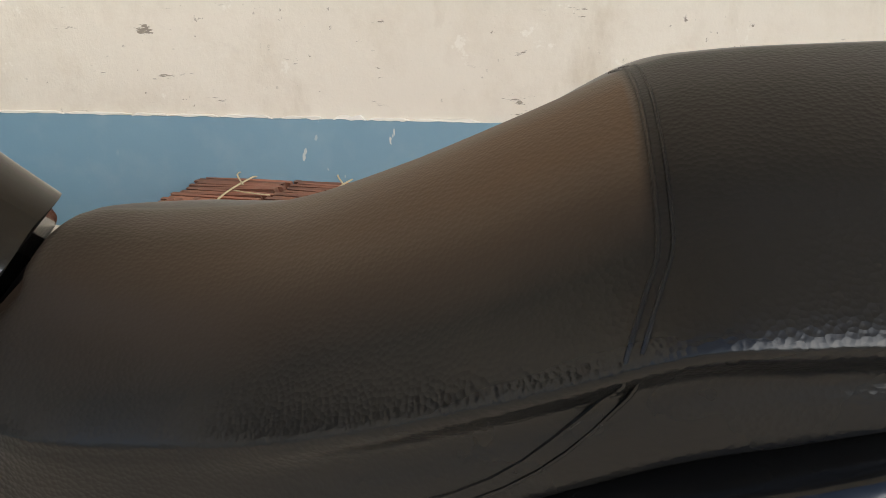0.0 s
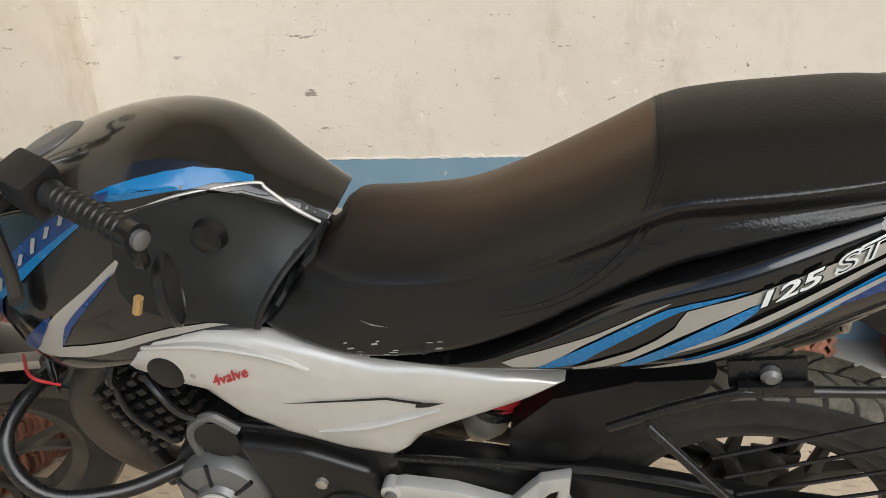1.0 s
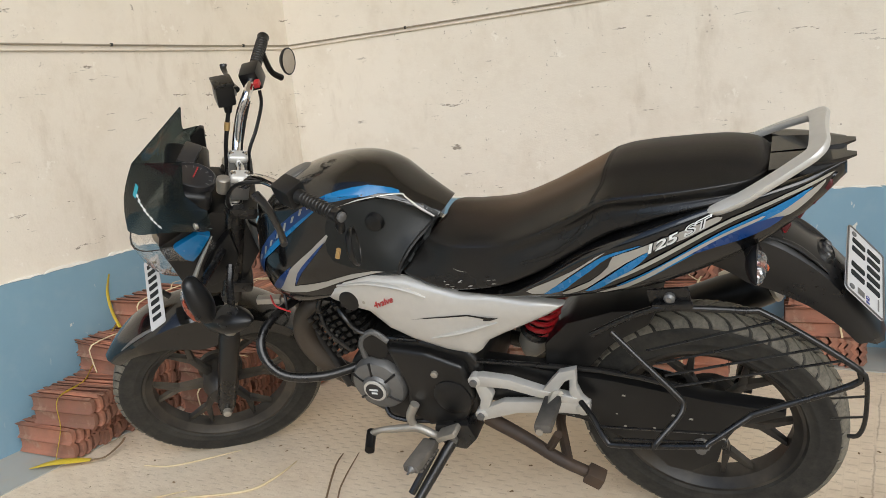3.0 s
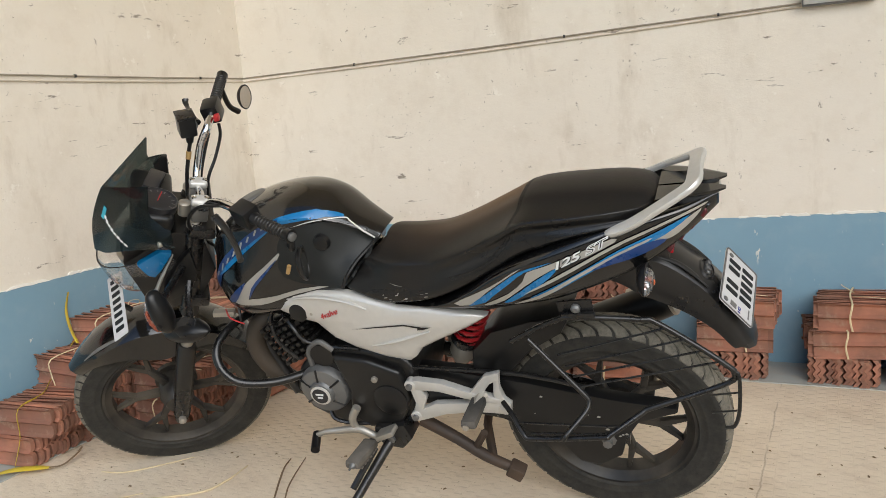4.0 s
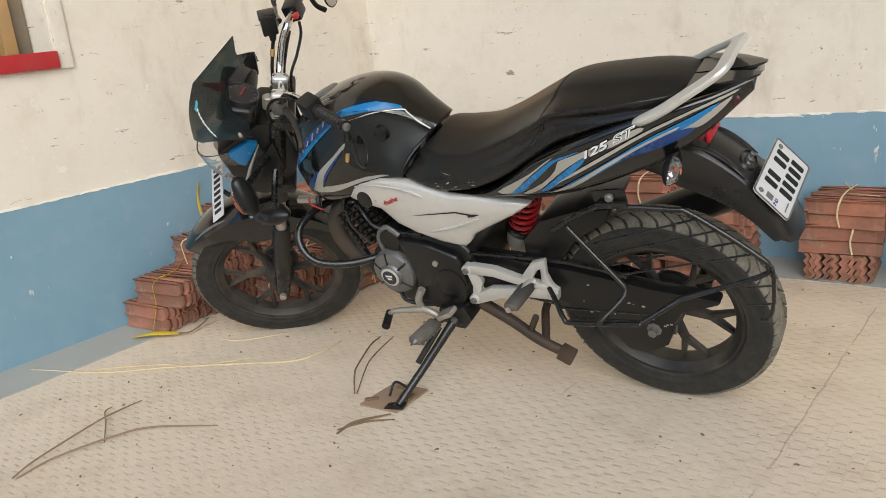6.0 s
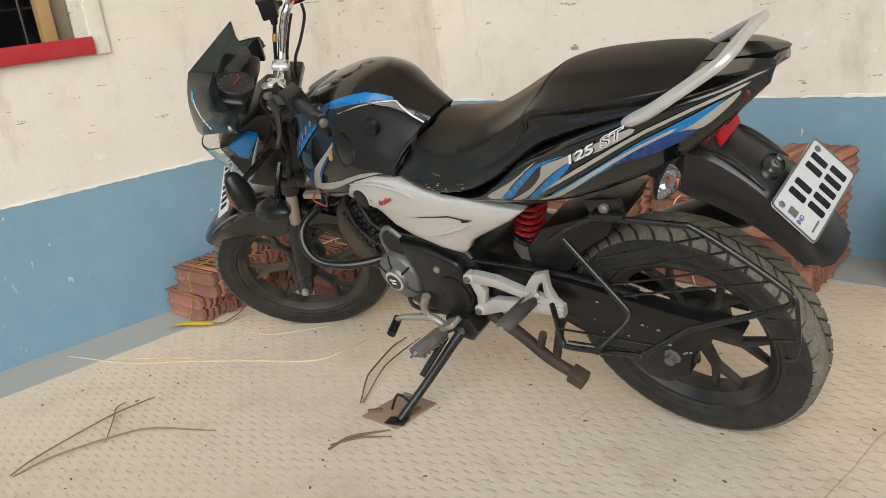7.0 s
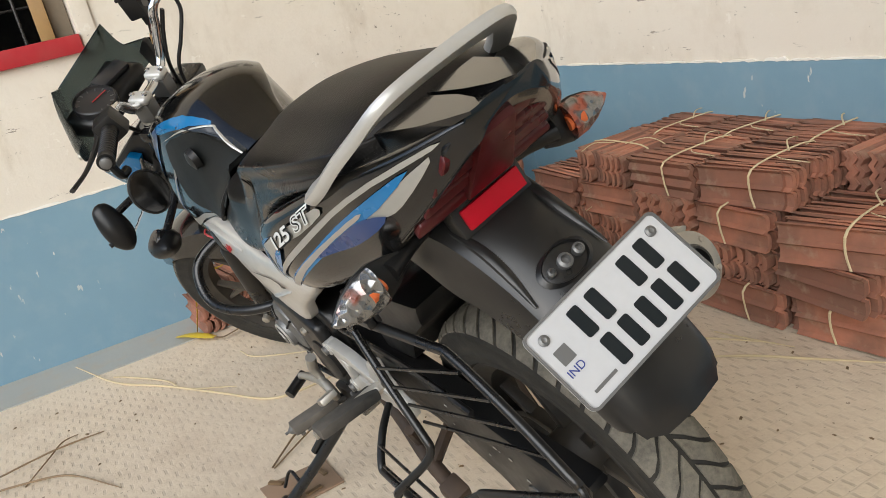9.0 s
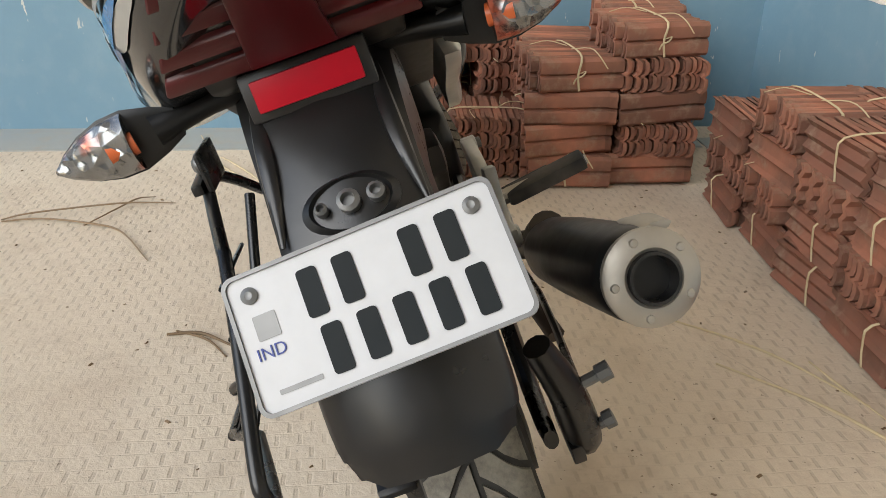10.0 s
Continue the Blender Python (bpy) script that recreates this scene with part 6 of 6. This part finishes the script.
# sticker: a teal mark and a broken line of pale letters, as plain shapes on the front of the screen
for i in range(9):
    f = i / 8
    v, w = -0.074 - 0.070 * f, 1.066 - 0.068 * f
    half, tall = (0.013, 0.005) if i == 0 else (0.0036 - 0.0010 * (i % 2), 0.0032)
    quad = []
    for dv, dw in ((-tall, -half), (tall, -half), (tall, half), (-tall, half)):
        hit = SCREEN_BVH.ray_cast(Vector((-2, v + dv, w + dw + 0.5 * dv)), Vector((1, 0, 0)))
        if hit[0] is not None:
            quad.append(hit[0] - Vector((0.0025, 0, 0)))
    if len(quad) == 4:
        back = [p + Vector((0.0015, 0, 0)) for p in quad]
        front("sticker_bar", loft([quad, back]), TEAL if i == 0 else WRITE, screen)
cowl = front("headlamp", shell([(-1.345, -1.20, 0.755, 0.045), (-1.365, -1.18, 0.80, 0.085), (-1.372, -1.17, 0.86, 0.108), (-1.372, -1.17, 0.908, 0.118)], 0.004), CLEAR, bike, "headlamp with a clear lens", 50)
front("reflector_bowl", shell([(-1.31, -1.20, 0.775, 0.036), (-1.315, -1.19, 0.82, 0.07), (-1.32, -1.18, 0.87, 0.09), (-1.32, -1.18, 0.90, 0.095)], 0.01), ALLOY, cowl, "silver reflector")
front("screen_ear", prism([(-1.152, 1.036), (-1.116, 1.053), (-1.108, 1.047), (-1.131, 0.98), (-1.16, 0.99)], 0.118, 0.134, 0.003), MATTE, screen, "black visor corner")
front("housing", prism([(-1.30, 0.91), (-1.14, 0.955), (-1.075, 0.92), (-1.085, 0.79), (-1.15, 0.725), (-1.24, 0.705), (-1.30, 0.75)], -0.100, 0.100, 0.012), MATTE, cowl, "black lamp housing")
for side in (-1, 1):
    front("cowl_side", prism([(-1.262, 0.908), (-1.19, 0.925), (-1.165, 0.905), (-1.215, 0.862), (-1.240, 0.842), (-1.252, 0.862)], side * 0.122, side * 0.10, 0.006, warp=lambda u, w: -side * 0.28 * max(0.0, 0.87 - w) - side * 0.25 * max(0, -1.27 - u)), BLUE_PAINT, cowl, "blue cowl side")
    front("cowl_edge", tube([(-1.165, side * 0.120, 0.902), (-1.225, side * 0.116, 0.838), (-1.265, side * 0.104, 0.788), (-1.30, side * 0.090, 0.764)], [0.004, 0.010, 0.012, 0.006], 8, 4, flat=0.5), PALE, cowl, "pale cowl edge")

# instruments
dash = front("meter_housing", moved(box((-0.055, -0.112, -0.030), (0.05, 0.112, 0.02), 0.02, 3), Matrix.Translation((-1.155, MID - 0.008, 1.040)) @ Matrix.Rotation(radians(32), 4, "Y")), MATTE, bike, "black instrument cluster")
DM = Matrix.Translation((-1.138, -0.094, 1.054)) @ Matrix.Rotation(radians(36), 4, "Y")
front("dial", lathe([(0.050, -0.01), (0.050, 0.014), (0.046, 0.016), (0.044, 0.010), (0.0, 0.010)], DM, 32), DIAL, dash, "round speedometer")
for i in range(11):
    a = radians(-40 + 26 * i)
    front("dial_mark", moved(box((0.034, -0.0012, 0.0102), (0.042, 0.0012, 0.0112)), DM @ Matrix.Rotation(a, 4, "Z")), GREY, dash)
front("needle", moved(box((-0.008, -0.0013, 0.012), (0.036, 0.0013, 0.0135)), DM @ Matrix.Rotation(radians(75), 4, "Z")), RED_PLASTIC, dash, "red needle")
front("gauge", moved(box((-0.020, -0.046, 0.000), (0.020, 0.046, 0.014), 0.005), DM @ Matrix.Translation((-0.008, 0.092, 0)) @ Matrix.Rotation(radians(-14), 4, "Z")), DIAL, dash, "tall rectangular display")

# handlebar, grips, controls
LE, RE = Vector((-0.826, -0.418, 1.060)), Vector((-0.904, 0.348, 1.110))
LB, RB = Vector((-0.955, -0.225, 1.062)), Vector((-0.966, 0.098, 1.110))
bar = front("handlebar", tube([LE, LE.lerp(LB, 0.5), LB, (-0.995, -0.170, 1.050), (-1.038, -0.118, 1.008), (-1.046, -0.079, 1.000), (-1.044, -0.036, 0.998), (-1.046, 0.006, 1.000), (-1.042, 0.042, 1.012), (-1.005, 0.078, 1.070), RB, RB.lerp(RE, 0.5), RE], 0.011, 12, 5), CHROME, bike, "chrome handlebar turned to the left")
for e, b in ((LE, LB), (RE, RB)):
    d = (e - b).normalized()
    g = front("grip", tube([b.lerp(e, 0.42), b.lerp(e, 0.46), b.lerp(e, 0.97), e], [0.0165, 0.0145, 0.0145, 0.0165], 16, 1), MATTE, bar, "black rubber grip")
    for k in range(10):
        front("grip_rib", lathe([(0.0145, -0.0018), (0.016, 0), (0.0145, 0.0018)], toward(b.lerp(e, 0.50 + 0.045 * k), d), 14), MATTE, g)
    front("bar_end", lathe([(0.011, 0), (0.011, 0.006), (0.006, 0.009), (0, 0.009)], toward(e, d), 14), GREY, bar, "grey bar end")
    front("switch_box", moved(box((-0.024, -0.026, -0.03), (0.024, 0.026, 0.03), 0.008), toward(b.lerp(e, 0.28), d)), MATTE, bar, "black switch box")
front("kill_switch", moved(box((-0.007, -0.007, -0.010), (0.007, 0.007, 0.010), 0.002), toward((-0.938, 0.112, 1.116), RE - RB)), RED_PLASTIC, bar, "red kill switch")
front("clutch_lever", tube([LB + Vector((-0.04, -0.02, 0.0)), LB.lerp(LE, 0.35) + Vector((-0.065, 0, -0.01)), LB.lerp(LE, 0.75) + Vector((-0.10, 0, -0.015)), LE + Vector((-0.125, -0.01, -0.01))], [0.011, 0.009, 0.007, 0.008], 8, 4, flat=0.6), FRAME, bar, "black clutch lever")
front("brake_lever", tube([(-0.992, 0.115, 1.118), (-1.006, 0.17, 1.110), (-1.014, 0.22, 1.102), (-1.022, 0.265, 1.090), (-1.026, 0.292, 1.093), (-1.024, 0.302, 1.099)], [0.011, 0.008, 0.007, 0.006, 0.008, 0.010], 10, 5, flat=0.75), FRAME, bar, "black brake lever with a ball end")
front("fluid_reservoir", moved(box((-0.023, -0.027, -0.026), (0.023, 0.027, 0.028), 0.007), pose(-1.019, 0.105, 1.127, 0, 15, 10)), MATTE, bar, "black brake fluid reservoir")
front("reservoir_lid", moved(box((-0.025, -0.029, 0.026), (0.025, 0.029, 0.034), 0.003), pose(-1.019, 0.105, 1.127, 0, 15, 10)), PLASTIC, bar, "grey reservoir lid")
front("reservoir_window", lathe([(0.009, 0), (0.009, 0.003), (0, 0.004)], toward((-0.996, 0.102, 1.120), (1, -0.2, 0)), 12), GREY, bar)
for v in (0.006, -0.079):
    rz = front("riser", moved(box((-0.022, -0.019, -0.050), (0.022, 0.019, 0.000), 0.008), pose(-1.046, v, 1.0, 0, 26, 0)), GREY, bar, "silver bar riser")
    front("clamp", moved(box((-0.024, -0.018, -0.002), (0.024, 0.018, 0.018), 0.009, 3), pose(-1.046, v, 1.0, 0, 26, 0)), CAST, rz, "silver bar clamp")
    for q in (-0.016, 0.016):
        front("clamp_bolt", lathe([(0.0065, 0), (0.0065, 0.004), (0.003, 0.005), (0, 0.003)], toward(Vector((-1.046, v, 1.0)) + Matrix.Rotation(radians(26), 3, "Y") @ Vector((q, 0, 0.017)), AX), 10), CHROME, rz)
front("ignition_lock", lathe([(0.017, -0.03), (0.017, 0.006), (0.013, 0.009), (0, 0.009)], toward((-1.092, MID, 0.985), AX), 16), ALLOY, bar, "silver ignition lock")
front("hose_boot", tube([(-1.022, 0.103, 1.100), (-1.030, 0.098, 1.078)], [0.013, 0.009], 12, 1), MATTE, bar, "black rubber hose boot")
front("hose_union", tube([(-1.042, 0.090, 1.058), (-1.052, 0.084, 1.040)], 0.0075, 10, 1), BRASS, bar, "brass hose union")
front("brake_hose", tube([(-1.030, 0.098, 1.078), (-1.048, 0.087, 1.048), (-1.078, 0.066, 0.99), (-1.10, 0.045, 0.92), (-1.10, 0.03, 0.80), (-1.06, 0.03, 0.70)], 0.0055, 8, 5), MATTE, bar, "black brake hose")
for dv, du in ((0.0, 0.0), (-0.012, 0.012)):
    front("cable", tube([(-0.985 + du, 0.115 + dv, 1.085), (-1.02 + du, 0.085 + dv, 1.04), (-1.055 + du, 0.060 + dv, 0.98), (-1.08 + du, 0.04, 0.88), (-1.06, 0.03, 0.72)], 0.0042, 8, 5), MATTE, bar, "black control cable")
front("cable", tube([(-0.942, 0.128, 1.088), (-0.952, 0.118, 1.055), (-0.985, 0.085, 1.015), (-1.03, 0.050, 0.965), (-1.06, 0.03, 0.85), (-1.05, 0.03, 0.72)], 0.0045, 8, 5), MATTE, bar, "black control cable")
front("cable", tube([(-0.96, -0.215, 1.06), (-1.04, -0.17, 1.05), (-1.09, -0.12, 0.97), (-1.07, -0.06, 0.84), (-1.03, -0.03, 0.74)], 0.0048, 8, 5), MATTE, bar, "black control cable")
# mirrors
for name, c, root in (("mirror", Vector((-0.872, 0.361, 1.015)), RB.lerp(RE, 0.80)), ("mirror", Vector((-0.828, -0.412, 0.968)), LB.lerp(LE, 0.98))):
    low = Vector((-0.903, 0.343, 0.984)) if c.y > 0 else c + Vector((-0.012, 0.02, 0.05))
    mr = front("mirror", tube([root, root.lerp(low, 0.6) + Vector((-0.012, 0.0, -0.010) if c.y > 0 else (0, -0.012, -0.012)), low], [0.007, 0.008, 0.009], 8, 4), MATTE, bar, "round black mirror")
    tilt = Vector((0.81, -0.59, -0.10)) if c.y > 0 else Matrix.Rotation(radians(-36), 3, AXIS) @ Vector((0.924, 0.355, -0.062))
    front("mirror_shell", lathe([(0.0, -0.014), (0.03, -0.011), (0.042, -0.002), (0.044, 0.004), (0.041, 0.006), (0.040, 0.003), (0.0, 0.003)], toward(c, tilt) @ Matrix.Diagonal((0.74, 0.90, 1, 1) if c.y > 0 else (0.86, 1.06, 1, 1)), 28), MATTE, mr)
    front("mirror_glass", lathe([(0.0392, 0.0035), (0.0392, 0.0045), (0.0, 0.0045)], toward(c, tilt) @ Matrix.Diagonal((0.74, 0.90, 1, 1) if c.y > 0 else (0.86, 1.06, 1, 1)), 28), MIRROR, mr, "mirror glass")

part("mirror_bolt", tube([(-0.672, -0.232, 0.882), (-0.682, -0.232, 0.862)], 0.0055, 8, 1), BRASS, bar, "brass mirror bolt")

# horn, hanging front indicator, front plate
hr = part("horn", tube([(-1.150, -0.205, 0.672), (-1.135, -0.208, 0.673), (-1.105, -0.214, 0.676), (-1.065, -0.219, 0.678), (-1.030, -0.223, 0.680), (-1.000, -0.226, 0.682), (-0.985, -0.227, 0.683)], [0.006, 0.022, 0.036, 0.041, 0.036, 0.020, 0.005], 18, 4, flat=0.78), MATTE, bike, "black horn with a round cap")
part("horn_face", lathe([(0.030, -0.02), (0.031, 0.0), (0.027, 0.005), (0.0, 0.007)], toward((-1.048, -0.236, 0.700), (0.1, -0.62, 0.78)), 24), PLASTIC, hr, "round black cap")
part("horn_stay", tube([(-1.06, -0.20, 0.70), (-1.09, -0.14, 0.74), (-1.10, -0.08, 0.80)], 0.010, 8, 3), FRAME, hr)
fi = part("front_indicator", tube([(-1.066, -0.284, 0.842), (-1.065, -0.284, 0.832), (-1.062, -0.284, 0.806), (-1.058, -0.283, 0.776), (-1.056, -0.283, 0.748), (-1.055, -0.283, 0.726), (-1.055, -0.283, 0.716)], [0.006, 0.020, 0.029, 0.033, 0.030, 0.018, 0.004], 16, 4, flat=0.75), MATTE, bike, "black indicator pod hanging loose")
part("indicator_lens", tube([(-1.086, -0.296, 0.812), (-1.084, -0.296, 0.795), (-1.080, -0.296, 0.766), (-1.076, -0.294, 0.738), (-1.074, -0.293, 0.724)], [0.003, 0.013, 0.018, 0.014, 0.003], 14, 4, flat=0.7), FACET, fi, "clear lens")
part("bolt", lathe([(0.006, -0.004), (0.006, 0.003), (0, 0.003)], toward((-1.052, -0.316, 0.752), (0, -1, 0)), 10), FRAME, fi)
part("indicator_stay", tube([(-1.060, -0.275, 0.80), (-1.075, -0.19, 0.81), (-1.09, -0.10, 0.82)], 0.009, 8, 3), FRAME, fi)
fa = Vector((0.575, -0.75, -0.326)).normalized()
fn = Vector((-0.164, -0.479, 0.862))
fn = (fn - fa * fn.dot(fa)).normalized()
fb = fn.cross(fa)
FP = Matrix(((fa.x, fb.x, fn.x, -1.312), (fa.y, fb.y, fn.y, -0.178), (fa.z, fb.z, fn.z, 0.728), (0, 0, 0, 1)))
fp = part("front_plate", moved(slab(rounded(0.125, 0.024, 0.004), 0, 0.002), FP), PLATE_W, bike, "narrow white front plate with dark characters")
for i in range(8):
    part("character_bar", moved(slab([(px - 0.096 + 0.027 * i, py) for px, py in rounded(0.0075, 0.014, 0.002, 2)], 0.002, 0.0032), FP), PLATE_K, fp)
part("plate_stay", tube([(-1.29, -0.16, 0.70), (-1.30, -0.17, 0.722)], 0.008, 8, 1), FRAME, fp)

# ---- things lying on the floor ----
def strand(name, pts, r, material, label, category, lift=0.0):
    q = [(x, y, r + lift * math.sin(math.pi * i / (len(pts) - 1))) for i, (x, y) in enumerate(pts)]
    ob = new(name, finish(tube(q, [r * 0.7] + [r] * (len(q) - 2) + [r * 0.5], 6, 6), name, material))
    return tagged(ob, label, category, "litter on the floor")


strand("straw", [(-1.540, -0.155), (-1.239, -0.048), (-1.052, 0.078), (-0.832, 0.208), (-0.657, 0.310), (-0.622, 0.40), (-0.624, 0.514)], 0.0035, STRAW, "long pale dry straw stalk on the floor", "straw")
strand("straw", [(-1.30, -0.05), (-1.25, -0.01), (-1.086, 0.092), (-0.965, 0.13), (-0.825, 0.263)], 0.003, STRAW, "pale dry straw stalk on the floor", "straw")
strand("straw", [(-0.797, -0.574), (-0.792, -0.465), (-0.741, -0.316), (-0.686, -0.223), (-0.519, -0.119)], 0.0028, BARK, "curved dry straw stalk on the floor", "straw", 0.01)
strand("straw", [(-1.086, 0.341), (-0.986, 0.372), (-0.851, 0.521)], 0.0025, STRAW, "short pale straw near the front wheel", "straw")
strand("twig", [(-0.810, -0.580), (-0.828, -0.499), (-0.869, -0.291), (-0.882, -0.195), (-0.899, -0.121)], 0.0026, BARK, "thin pale brown bent twig on the floor", "twig", 0.015)
strand("twig", [(-0.753, -0.341), (-0.855, -0.272), (-0.922, -0.234), (-0.954, -0.191)], 0.0022, BARK, "short brown forked twig on the floor", "twig", 0.01)
strand("twig", [(-0.284, 0.214), (-0.36, 0.30), (-0.387, 0.346), (-0.47, 0.50), (-0.514, 0.60)], 0.003, TWIG, "dark twig beside the side stand", "twig", 0.02)
strand("twig", [(-0.277, 0.217), (-0.36, 0.36), (-0.40, 0.45), (-0.47, 0.62)], 0.0025, TWIG, "curved thin twig beside the side stand", "twig", 0.02)
strand("twig", [(-0.155, 0.003), (-0.154, 0.075), (-0.09, 0.158)], 0.004, TWIG, "reddish broken twig on the floor", "twig")
strand("twig", [(-0.17, 0.02), (-0.13, 0.09), (-0.06, 0.14)], 0.003, TWIG, "reddish broken twig on the floor", "twig")
strand("straw", [(0.045, 1.135), (0.192, 1.274), (0.33, 1.36), (0.464, 1.44)], 0.003, STRAW, "straw fallen from the tile bundles", "straw")
strand("straw", [(-0.13, 1.107), (-0.038, 1.213), (0.06, 1.29), (0.21, 1.37)], 0.0028, STRAW, "straw fallen from the tile bundles", "straw")
strand("straw", [(0.053, 1.33), (0.15, 1.35), (0.26, 1.38)], 0.0026, STRAW, "straw fallen from the tile bundles", "straw")
strap = thing("plastic_strap", "curled yellow plastic strap on the floor by the wall", "strap", Matrix.Identity(4), "litter on the floor")
part("strap", tube([(-1.43, 0.19, 0.012), (-1.37, 0.235, 0.02), (-1.316, 0.276, 0.016), (-1.28, 0.30, 0.012)], [0.004, 0.018, 0.018, 0.010], 8, 5, flat=0.25, up=(0, 0, 1)), YELLOW, strap)
part("strap_tail", tube([(-1.28, 0.30, 0.012), (-1.25, 0.33, 0.012), (-1.262, 0.40, 0.02), (-1.27, 0.43, 0.03)], 0.005, 6, 5, flat=0.4), TWIG, strap)
s2 = thing("plastic_strap", "yellow plastic strap hanging over the tile bundles", "strap", Matrix.Identity(4), "litter on the floor")
part("strap", tube([(-1.560, 0.712, 0.505), (-1.585, 0.712, 0.442), (-1.580, 0.708, 0.389), (-1.562, 0.704, 0.343), (-1.532, 0.695, 0.310), (-1.550, 0.69, 0.312), (-1.500, 0.535, 0.228), (-1.440, 0.440, 0.205), (-1.400, 0.310, 0.200), (-1.385, 0.290, 0.110), (-1.40, 0.262, 0.010)], [0.004, 0.006, 0.007, 0.007, 0.007, 0.006, 0.005, 0.005, 0.005, 0.005, 0.004], 8, 5, flat=0.3), YELLOW, s2)
bd = thing("broken_tile", "flat broken clay tile under the side stand", "tile", Matrix.Identity(4))
part("slab", moved(prism([(-0.075, -0.075), (0.06, -0.085), (0.075, 0.07), (-0.05, 0.085)], 0, 0.006, 0.002), pose(-0.152, 0.248, 0.0065, -90, 0, 8)), plain("dusty_clay", srgb(0.60, 0.50, 0.41), 0.85, dirt=0.6), bd)
for i, (x, y, a) in enumerate(((-0.20, 0.20, 40), (-0.10, 0.26, 100), (-0.16, 0.30, 10))):
    part("chip", moved(box((-0.02, -0.006, 0.007), (0.02, 0.006, 0.013), 0.002), pose(x, y, 0, 0, 0, a)), TWIG, bd)

# crumbs and grit scattered over the floor
grng = random.Random(21)
bms = []
for i in range(260):
    x, y = grng.uniform(-1.3, 1.9), grng.uniform(-0.9, 1.6)
    r = grng.uniform(0.0012, 0.0042)
    bms.append((x, y, r, grng.uniform(0, 360)))
vv, ff = [], []
for x, y, r, a in bms:
    k = len(vv)
    c, s = math.cos(a), math.sin(a)
    for dx, dy, dz in ((-1.6, -0.6, 0), (1.4, -0.8, 0), (1.7, 0.7, 0), (-1.2, 0.9, 0), (-0.7, -0.2, 0.8), (0.8, 0.1, 0.9)):
        vv.append((x + r * (dx * c - dy * s), y + r * (dx * s + dy * c), 0.0003 + r * dz))
    ff += [(k, k + 1, k + 5, k + 4), (k + 1, k + 2, k + 5), (k + 2, k + 3, k + 4, k + 5), (k + 3, k, k + 4)]
tagged(new("floor_grit", finish(bm_of(vv, ff), "floor_grit", TWIG)), "dark grit and crumbs on the floor", "grit", kind="stuff")
